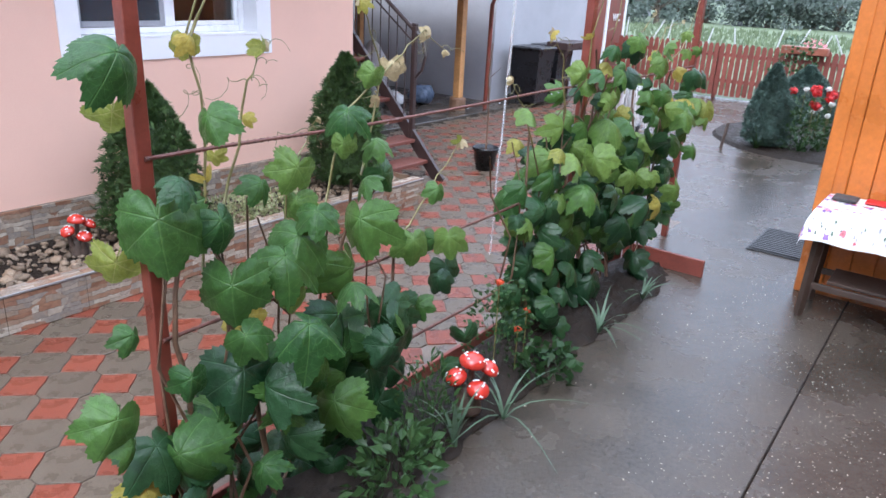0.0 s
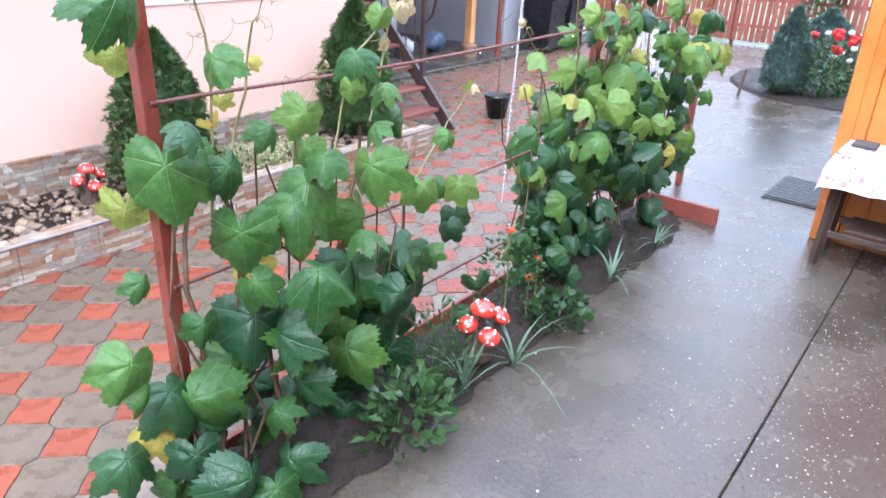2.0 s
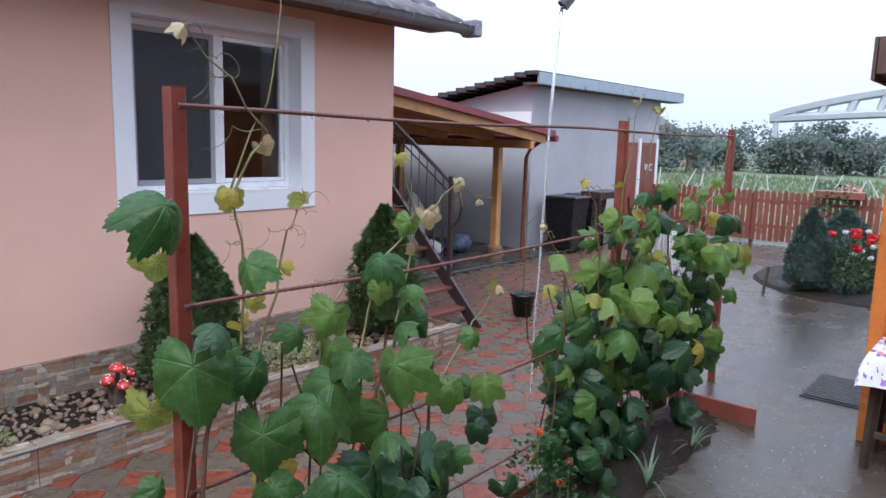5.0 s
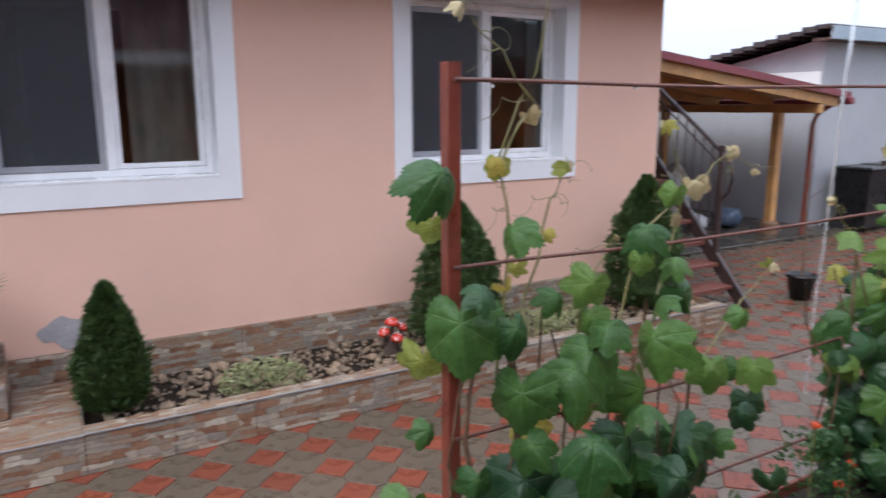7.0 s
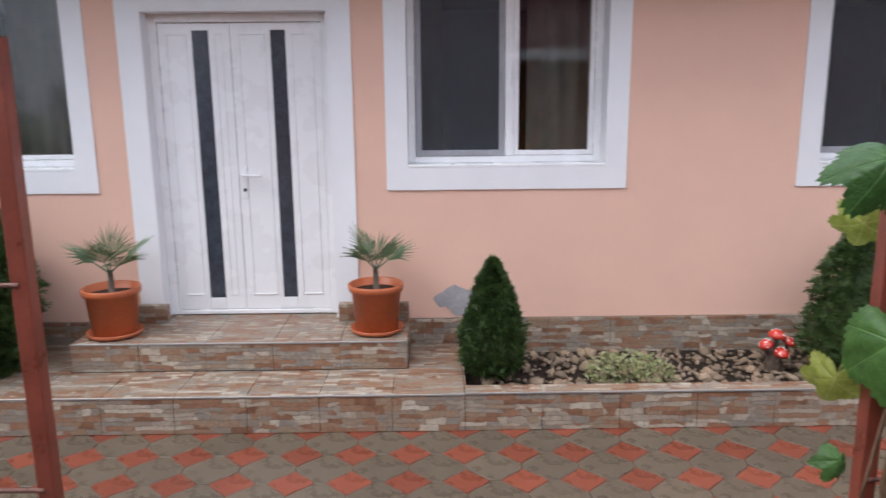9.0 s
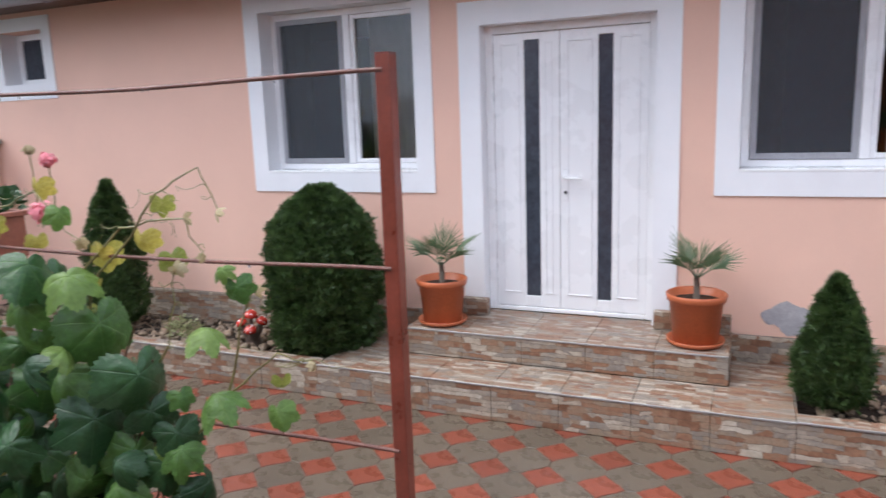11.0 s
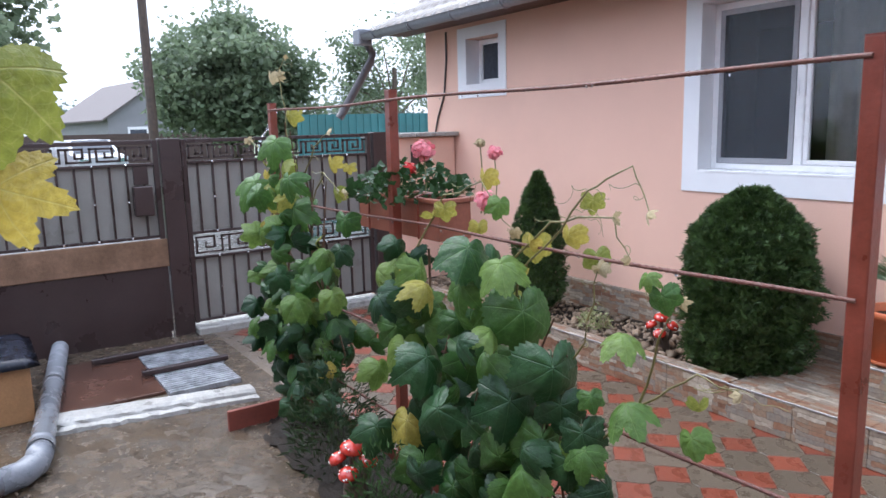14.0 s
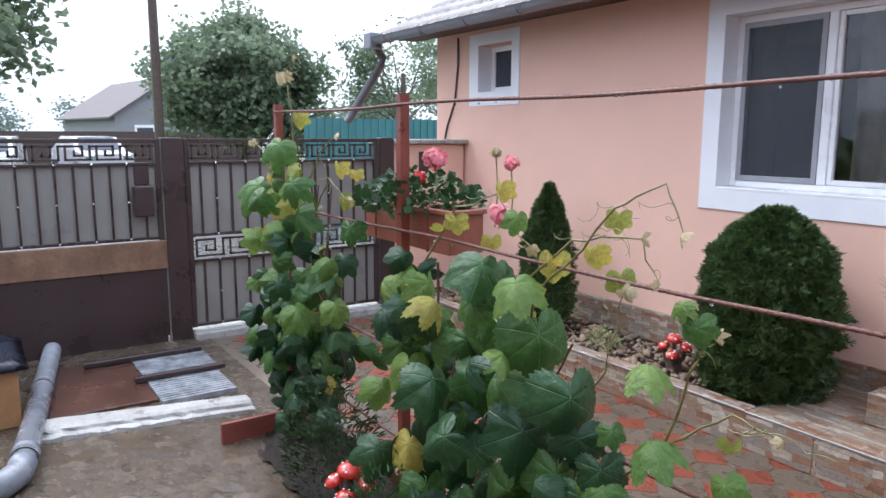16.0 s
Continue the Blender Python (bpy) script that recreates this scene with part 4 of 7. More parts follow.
toadstools(pose(-3.78, 4.36, 0.15, 0, 0, 20), 4, 0.95, "red ceramic toadstools on grey stems beside the thuja")

# ---- geranium box hung on the trellis ----
t = thing("balcony_planter", "long terracotta plastic balcony box with pink geraniums", "planter", "")
bx0, bx1, by0, by1, bz = -3.98, -3.18, 1.985, 2.17, 1.50
bm = bmesh.new()
for q in ((bx0, bx1, by0, by0 + 0.012), (bx0, bx1, by1 - 0.012, by1), (bx0, bx0 + 0.012, by0 + 0.012, by1 - 0.012), (bx1 - 0.012, bx1, by0 + 0.012, by1 - 0.012)):
    B(bm, q[0], q[1], q[2], q[3], bz - 0.19, bz - 0.012)
B(bm, bx0 + 0.012, bx1 - 0.012, by0 + 0.012, by1 - 0.012, bz - 0.19, bz - 0.175)
part("tub", bm, M["oldpot"], t)
bm = bmesh.new()
for q in ((bx0 - 0.015, bx1 + 0.015, by0 - 0.015, by0 + 0.012), (bx0 - 0.015, bx1 + 0.015, by1 - 0.012, by1 + 0.015), (bx0 - 0.015, bx0 + 0.012, by0 + 0.012, by1 - 0.012), (bx1 - 0.012, bx1 + 0.015, by0 + 0.012, by1 - 0.012)):
    B(bm, q[0], q[1], q[2], q[3], bz - 0.012, bz + 0.012, 0.004)
part("rim", bm, M["oldpot"], t)
part("soil", box(bx0 + 0.012, bx1 - 0.012, by0 + 0.012, by1 - 0.012, bz - 0.175, bz - 0.03), M["soil"], t)
for x in (bx0 + 0.15, bx1 - 0.15):
    bm = tube(bmesh.new(), [(x, by0 - 0.022, bz - 0.19), (x, by0 - 0.022, bz + 0.02), (x, by0 + 0.0, bz + 0.024), (x, by1 + 0.02, bz + 0.02), (x, by1 + 0.022, bz - 0.1)], 0.006, 0.006, 6)
    part("hanger", bm, M["post"], t)
rest(t, -3.58, 2.08, bz - 0.19)

# ---- gate ----
GX = -7.15
g = thing("gate", "dark brown steel driveway gate with frosted panels", "gate")


def meander(bm, y0, y1, z0, z1, r=0.009):
    """A row of square key-pattern scrolls."""
    h = z1 - z0
    n = max(1, int((y1 - y0) / (h * 1.5)))
    w = (y1 - y0) / n
    for i in range(n):
        a = y0 + i * w
        f = lambda u, v: (GX, a + u * w, z0 + v * h)
        for s in (((0.08, 0.12), (0.08, 0.85), (0.62, 0.85), (0.62, 0.35), (0.36, 0.35), (0.36, 0.58)), ((0.08, 0.12), (0.86, 0.12), (0.86, 0.85), (1.08, 0.85))):
            for p, q in zip(s, s[1:]):
                A, C = Vector(f(*p)), Vector(f(*q))
                lo = Vector((min(A.x, C.x) - r, min(A.y, C.y) - r, min(A.z, C.z) - r))
                hi = Vector((max(A.x, C.x) + r, max(A.y, C.y) + r, max(A.z, C.z) + r))
                B(bm, lo.x, hi.x, lo.y, hi.y, lo.z, hi.z)
    return bm


def gate_leaf(thing_, y0, y1, panels, meanders, zb):
    def bar(name, a, b, z0, z1, d=0.02):
        part(name, box(GX - d, GX + d, a, b, z0, z1, 0.003), M["gate"], thing_)
    bar("stile", y0, y0 + 0.045, zb, 1.80, 0.024)
    bar("stile", y1 - 0.045, y1, zb, 1.80, 0.024)
    bar("rail", y0 + 0.045, y1 - 0.045, 1.765, 1.80)
    for z0, z1 in meanders:
        part("key_pattern", meander(bmesh.new(), y0 + 0.05, y1 - 0.05, z0, z1), M["gate"], thing_, "square key-pattern ironwork")
    for z0, z1 in panels:
        bar("rail", y0 + 0.045, y1 - 0.045, z1, z1 + 0.025)
        bar("rail", y0 + 0.045, y1 - 0.045, z0 - 0.025, z0)
        part("panel", box(GX - 0.022, GX - 0.016, y0 + 0.045, y1 - 0.045, z0, z1), M["frost"], thing_, "frosted greyish translucent sheet")
        n = int((y1 - y0) / 0.135)
        for k in range(1, n):
            y = y0 + (y1 - y0) * k / n
            b = part("bar", box(GX - 0.008, GX + 0.010, y - 0.009, y + 0.009, z0, z1), M["gate"], thing_)
            if k % 2 == 0:
                bm = bmesh.new()
                for z in (z0 - 0.01, (z0 + z1) / 2, z1 + 0.012):
                    bmesh.ops.create_icosphere(bm, subdivisions=1, radius=0.012, matrix=Matrix.Translation((GX + 0.02, y, z)))
                part("studs", bm, M["chrome"], b, "bright round studs")["kind"] = "stuff"


gate_leaf(g, -2.2, 1.63, [(0.95, 1.575)], [(1.61, 1.76)], 0.05)
part("kick_board", box(GX - 0.012, GX + 0.022, -2.15, 1.61, -0.02, 0.662, 0.003), M["gate"], g, "dark brown sheet kick board")
part("plank", box(GX - 0.01, GX + 0.036, -2.1, 1.66, 0.66, 0.915, 0.006), M["plank"], g, "wet raw wooden plank")
mb = part("mailbox", box(GX + 0.012, GX + 0.10, 1.385, 1.545, 1.14, 1.40, 0.008), M["gate"], g, "black metal letterbox")
part("lock_plate", box(GX - 0.01, GX + 0.016, 1.41, 1.53, 1.41, 1.575, 0.003), M["gate"], g)
rest(g, GX, 0, 0.03)
g2 = thing("gate", "narrow dark steel pedestrian gate with frosted panels", "gate")
gate_leaf(g2, 1.83, 3.77, [(0.95, 1.575), (0.115, 0.69)], [(1.61, 1.76), (0.72, 0.92)], 0.085)
rest(g2, GX, 2.8, 0.085)
for y0, y1 in ((1.64, 1.82), (3.785, 3.945)):
    solo("gate_post", box(GX - 0.07, GX + 0.055, y0, y1, -0.1, 1.81, 0.006), M["gate"], "dark brown square steel gate post", "post", "", "gate posts")
solo("threshold", box(-7.5, -7.0, 1.825, 3.78, -0.1, 0.06, 0.012), M["kerb"], "pale wet concrete threshold under the small gate", "threshold", "structure")
# plastered stub wall with tiled coping
pl = thing("gate_pillar", "pink plastered pillar with pale tile coping", "pillar", "", "structure")
part("shaft", box(-7.62, -7.16, 3.965, 4.88, -0.1, 1.74, 0.01), M["plaster"], pl)
part("meter_box", box(-7.158, -7.14, 4.28, 4.40, 1.38, 1.66, 0.004), M["gate"], pl, "dark meter box door")
for k in range(5):
    y = 3.94 + k * 0.19
    part("coping_tile", B(bmesh.new(), -7.68, -7.08, y, y + 0.186, 1.744, 1.79, 0.008), M["kerb"], pl)
solo("cable", tube(bmesh.new(), [(-7.55, 4.88, 1.79), (-7.5, 4.885, 1.95), (-7.36, 4.885, 2.2), (-7.3, 4.885, 2.6), (-7.3, 4.885, 2.9)], 0.012, 0.012, 6), M["gate"], "black cable running up the plaster wall", "cable")

# ---- left yard: kerb, sheets, pipe, box ----
bm = bmesh.new()
n = 26
prof = ((0.0, -0.1), (0.01, 0.062), (0.14, 0.060), (0.17, 0.045), (0.18, 0.024), (0.25, 0.020), (0.28, -0.1))
rows = []
for i in range(n + 1):
    u = i / n
    rows.append([bm.verts.new((-5.55 + 0.28 * u + x * (1 - 0.25 * u) + (0.03 if j > 3 else 0.006) * noise.noise((i * 0.6, j, 1)), 0.42 + 1.28 * u, z + ((0.016 if j > 3 else 0.004) * noise.noise((i * 0.8, j * 3, 5)) if z > 0 else 0))) for j, (x, z) in enumerate(prof)])
for u, w_ in zip(rows, rows[1:]):
    for j in range(len(prof) - 1):
        bm.faces.new((u[j], u[j + 1], w_[j + 1], w_[j]))
bm.faces.new(rows[0][::-1])
bm.faces.new(rows[-1])
solo("kerb", bm, M["kerb"], "broken pale concrete kerb, wet", "kerb", "structure")
solo("sheet_board", box(-6.72, -5.62, 0.52, 1.20, -0.006, 0.022, 0.004), M["sheet"], "wet brown sheet lying on the ground", "board")
for k, (x0, x1) in enumerate(((-6.60, -6.05), (-6.03, -5.52))):
    bm = bmesh.new()
    n = 22
    for i in range(n):
        B(bm, x0 + (x1 - x0) * i / n, x0 + (x1 - x0) * (i + 0.86) / n, 1.205, 1.76 - 0.04 * k, -0.006, 0.026 + 0.006 * (i % 2))
    solo("decking_board", bm, M["ribbed"], "grey ribbed board shining with rain", "board", "", "ribbed boards")
for x, a, b in ((-6.58, 0.85, 1.75), (-6.02, 1.12, 1.78)):
    solo("angle_iron", box(x - 0.025, x + 0.025, a, b, 0.035, 0.075, 0.006), M["gate"], "dark iron bar lying on the boards", "iron bar", "", "iron bars")
pp = thing("drain_pipe", "thick grey plastic drain pipe lying on the ground", "pipe")
part("tube", tube(bmesh.new(), [(-7.1, 0.685, 0.072), (-4.85, 0.335, 0.072)], 0.068, 0.068, 18), M["pipe"], pp, "", True)
part("collar", tube(bmesh.new(), [(-5.02, 0.362, 0.072), (-4.92, 0.346, 0.072)], 0.075, 0.075, 18), M["pipe"], pp, "", True)
part("elbow", tube(bmesh.new(), [(-4.87, 0.338, 0.072), (-4.74, 0.305, 0.072), (-4.65, 0.235, 0.072), (-4.61, 0.125, 0.072)], 0.073, 0.073, 18), M["pipe"], pp, "", True)
part("tube", tube(bmesh.new(), [(-4.61, 0.145, 0.072), (-4.55, -0.9, 0.072)], 0.068, 0.068, 18), M["pipe"], pp, "", True)
part("collar", tube(bmesh.new(), [(-6.2, 0.545, 0.072), (-6.12, 0.533, 0.072)], 0.073, 0.073, 18), M["pipe"], pp, "", True)
rest(pp, -5.9, 0.45, 0)
bx = thing("wooden_box", "ochre board box covered with dark wet tarp", "box")
part("body", box(-6.4, -5.66, -0.75, 0.38, -0.006, 0.40, 0.006), M["boxwood"], bx)
bm = bmesh.new()
n = 16
g_ = [[bm.verts.new((-6.45 + 0.84 * i / n, -0.8 + 1.24 * j / n, 0.425 + 0.02 * noise.noise((i * 0.5, j * 0.5, 2)) + (0.12 if 3 < i < 10 and 3 < j < 13 else 0) - (0.05 if i in (0, n) or j in (0, n) else 0))) for j in range(n + 1)] for i in range(n + 1)]
for i in range(n):
    for j in range(n):
        bm.faces.new((g_[i][j], g_[i + 1][j], g_[i + 1][j + 1], g_[i][j + 1]))
bmesh.ops.solidify(bm, geom=bm.faces[:], thickness=0.008)
part("tarp", bm, M["tarp"], bx, "crumpled dark tarp", True)
rest(bx, -6.0, -0.2, 0)

# ---- timber building with table and mat ----
OX = 5.22
ob = thing("timber_building", "orange varnished plank-clad outbuilding with brown eaves", "building")
part("core", box(OX + 0.03, 8.5, -3.9, 0.74, 0.0, 2.62), M["orange"], ob)
for k in range(33):
    y = 0.762 - 0.14 * (k + 1)
    part("plank", B(bmesh.new(), OX, OX + 0.028, y + 0.002, y + 0.138, 0.02, 2.6, 0.006), M["orange"], ob)
part("corner_post", box(OX - 0.012, OX + 0.10, 0.70, 0.79, 0.0, 2.6, 0.006), M["orange"], ob)
for k in range(22):
    x = OX + 0.105 + k * 0.14
    part("plank", B(bmesh.new(), x, x + 0.136, 0.742, 0.768, 0.02, 2.6, 0.006), M["orange"], ob)
bm = bmesh.new()
vs = [(OX - 0.35, 0.98, 2.62), (8.8, 0.98, 2.62), (8.8, -4.2, 4.0), (OX - 0.35, -4.2, 4.0)]
bm.faces.new([bm.verts.new(p) for p in vs])
bmesh.ops.solidify(bm, geom=bm.faces[:], thickness=0.06)
for v in bm.verts:
    v.co.x += 0.62
part("roof", bm, M["roof"], ob)
part("eave_board", box(OX + 0.24, 9.42, 0.96, 0.985, 2.36, 2.64, 0.004), M["soffit"], ob, "dark brown eave board")
part("soffit_board", box(OX + 0.28, 9.4, 0.775, 0.955, 2.40, 2.415), M["soffit"], ob)
part("barge_board", B(bmesh.new(), OX + 0.24, OX + 0.265, 0.80, 0.956, 2.40, 2.64, 0.003), M["soffit"], ob)
rest(ob, 6.8, -1.5, 0)

tb = thing("table", "old brown wooden table beside the plank wall", "table")
tx0, tx1, ty0, ty1 = 4.72, 5.16, -0.55, 0.70
part("tabletop", box(tx0, tx1, ty0, ty1, 0.69, 0.725, 0.004), M["oldwood"], tb)
for x in (tx0 + 0.05, tx1 - 0.05):
    for y in (ty0 + 0.05, ty1 - 0.05):
        s = 0.05 if y > 0 else -0.05
        part("leg", tube(bmesh.new(), [(x, y - s * 0.2, 0.69), (x, y + s * 0.3, 0.0)], 0.034, 0.026, 4), M["oldwood"], tb)
for x in (tx0 + 0.05, tx1 - 0.05):
    part("apron", box(x - 0.012, x + 0.012, ty0 + 0.08, ty1 - 0.08, 0.58, 0.69, 0.003), M["oldwood"], tb)
    part("stretcher", box(x - 0.014, x + 0.014, ty0 + 0.08, ty1 - 0.07, 0.20, 0.24, 0.003), M["oldwood"], tb)
part("shelf", box(tx0 + 0.08, tx1 - 0.05, ty0 + 0.1, ty1 - 0.15, 0.24, 0.26, 0.003), M["oldwood"], tb)
rest(tb, 4.88, 0.08, 0)
cl = thing("tablecloth", "white oilcloth printed with purple and pink flowers", "tablecloth")
bm = bmesh.new()
nx, ny = 26, 46
cx0, cx1, cy0, cy1 = tx0 - 0.17, tx1 + 0.03, ty0 - 0.15, ty1 + 0.17


def clothz(x, y):
    ox = max(0, tx0 - 0.01 - x)
    oy = max(0, y - ty1 - 0.01, ty0 - 0.01 - y)
    o = math.hypot(ox, oy)
    f = 0.016 * math.sin(y * 22 + x * 5) * min(1, o / 0.1)
    return Vector((x + ox * 0.62 - (f if ox else 0), y - (0.62 * (y - ty1) if y > ty1 else 0) + (f if oy else 0), 0.731 - o * 1.15 - (0.004 if o else 0)))


gr = [[bm.verts.new(clothz(cx0 + (cx1 - cx0) * i / nx, cy0 + (cy1 - cy0) * j / ny)) for j in range(ny + 1)] for i in range(nx + 1)]
for i in range(nx):
    for j in range(ny):
        bm.faces.new((gr[i][j], gr[i + 1][j], gr[i + 1][j + 1], gr[i][j + 1]))
part("cloth", bm, M["cloth"], cl, "", True)
rr = random.Random(4)
for k, (mm, cnt) in enumerate((("purple", 90), ("pink", 70), ("iris", 150), ("gasket", 110))):
    bm = bmesh.new()
    for i in range(cnt):
        u, v = rr.uniform(cx0 + 0.02, cx1 - 0.02), rr.uniform(cy0 + 0.02, cy1 - 0.02)
        R = rr.uniform(0.009, 0.019) if k < 2 else rr.uniform(0.006, 0.012)
        ring = []
        for q in range(9):
            a = q * 0.698
            s = R * (1 + 0.35 * math.sin(q * 2.6 + i))
            p = clothz(min(max(u + s * math.cos(a), cx0), cx1), min(max(v + s * math.sin(a) * (1 if k < 2 else 0.5), cy0), cy1))
            ring.append(bm.verts.new(p + Vector((-0.0035 if u < tx0 else 0, 0.0035 if v > ty1 else 0, 0.0035))))
        bm.faces.new(ring)
    part("printed_flowers", bm, M[mm], cl, "scattered floral print")["kind"] = "stuff"
rest(cl, 4.88, 0.08, 0.73)
solo("small_knife_case", box(4.98, 5.12, 0.52, 0.66, 0.738, 0.758, 0.004), M["dark"], "small dark case lying on the tablecloth", "case")
solo("red_folder", box(5.04, 5.17, -0.35, 0.48, 0.738, 0.748, 0.003), M["red"], "thin red folder at the wall edge of the table", "folder")
mt = thing("door_mat", "black ribbed rubber mat on wet concrete", "mat")
part("base", box(5.86, 6.55, 0.84, 1.30, 0.0, 0.012, 0.004), M["rubber"], mt)
for k in range(14):
    x = 5.885 + k * 0.0485
    part("rib", box(x, x + 0.028, 0.86, 1.28, 0.012, 0.022, 0.003), M["rubber"], mt)
rest(mt, 6.2, 1.07, 0)

# the outbuilding goes on behind the terrace, closing the yard
bh = thing("outbuilding", "plank-clad outbuilding with low eaves closing the yard", "building", "", "structure")
part("wall", box(-3.4, 5.19, -1.75, -1.6, 0, 2.7), M["orange"], bh)
bm = bmesh.new()
bm.faces.new([bm.verts.new(q) for q in ((-3.8, -0.75, 2.62), (5.4, -0.75, 2.62), (5.4, -4.6, 4.6), (-3.8, -4.6, 4.6))])
bmesh.ops.solidify(bm, geom=bm.faces[:], thickness=0.08)
part("roof", bm, M["redroof"], bh)
part("eave_board", box(-3.8, 5.4, -0.75, -0.72, 2.50, 2.66), M["white"], bh)
rest(bh, 0.9, -1.7, 0)
# yard wall behind the camera
solo("wall_yard", box(-7.6, 5.2, -4.3, -4.05, 0, 2.3), M["cement"], "plain grey rendered yard wall", "wall", "structure")

# ---- vegetation ----
def leaf_mesh(name, material, depth, curl, seed, fold):
    """A five-lobed, toothed vine leaf, stalk at the origin, tip down, facing -y; about 1 across."""
    r = random.Random(seed)
    bm = bmesh.new()
    n = 76
    tips = [(0.0, 0.64), (0.98, 0.60), (-0.98, 0.60), (1.96, 0.50), (-1.96, 0.50)]
    tips = [(a + r.uniform(-0.06, 0.06), L * r.uniform(0.93, 1.06)) for a, L in tips]
    ctr = Vector((0, 0, -0.14))
    ph = r.uniform(0, 6)

    def edge(k):
        a = -math.pi + 2 * math.pi * (k + 0.5) / n
        base = 0.50 - depth
        R = base
        for ta, L in tips:
            d = abs(a - ta) / 0.56
            if d < 1:
                R = max(R, base + (L - base) * (1 - d ** 1.25) ** 0.85)
        q = math.pi - abs(a)
        if q < 0.62:
            R *= 0.16 + 0.84 * (q / 0.62) ** 0.8
        return a, R + (0.022 if k % 2 else -0.016) * (q > 0.3) + r.uniform(-0.010, 0.010)
    out = [edge(k) for k in range(n)]

    def P(a, R, f):
        x, z = math.sin(a) * R * f, -math.cos(a) * R * f
        rr = math.hypot(x, z)
        puff = abs(math.sin(3.214 * a)) if abs(a) < 2.6 else 0.4
        y = curl * rr * rr + fold * abs(x) * (0.4 + rr) - 0.10 * puff * rr * (1.25 - f) + 0.05 * math.sin(4 * a + ph) * rr + 0.035 * math.sin(9 * a + ph * 2) * rr * f
        y += 0.25 * curl * max(0.0, -z - 0.25) ** 1.5
        return ctr + Vector((x * (1 - 0.22 * fold * rr), y, z * (1 - 0.16 * curl * rr)))
    c = bm.verts.new(ctr)
    rings = [[bm.verts.new(P(a, R, f)) for a, R in out[::2 if f < 0.8 else 1]] for f in (0.28, 0.62, 1.0)]
    m = n // 2
    for k in range(m):
        j = (k + 1) % m
        bm.faces.new((c, rings[0][k], rings[0][j]))
        bm.faces.new((rings[0][k], rings[1][k], rings[1][j], rings[0][j]))
        bm.faces.new((rings[1][k], rings[2][2 * k], rings[2][2 * k + 1]))
        bm.faces.new((rings[1][k], rings[2][2 * k + 1], rings[2][(2 * k + 2) % n], rings[1][j]))
    tube(bm, [(0, 0, -0.14), (0.0, 0.03, -0.03), (0.02, 0.14, 0.08), (0.03, 0.3, 0.08)], 0.013, 0.011, 4)
    return mesh_of(name, bm, material, True)


LEAF = {k: [leaf_mesh("leaf", M[k], de, cu, s, fo) for de, cu, s, fo in ((0.08, 0.7, 1, 0.5), (0.13, 0.9, 2, 0.3), (0.06, 0.45, 3, 0.7), (0.18, 1.0, 4, 0.4), (0.11, 0.6, 5, 0.8), (0.05, 1.1, 6, 0.5), (0.15, 0.5, 7, 0.6))] for k in ("leaf", "leafdark", "leafyel", "leafdry", "leaflight")}


def hang_leaf(parent, r, x, y, z, size, kind, yaw=None, tilt=None, roll=None):
    o = part("leaf", r.choice(LEAF[kind]), None, parent)
    o.matrix_basis = Matrix.Translation((x, y, z)) @ Euler((radians(tilt if tilt is not None else r.gauss(-28, 20)), radians(roll if roll is not None else r.gauss(0, 30)), radians(yaw if yaw is not None else r.gauss(0, 38)))).to_matrix().to_4x4() @ Matrix.Scale(size, 4)
    return o


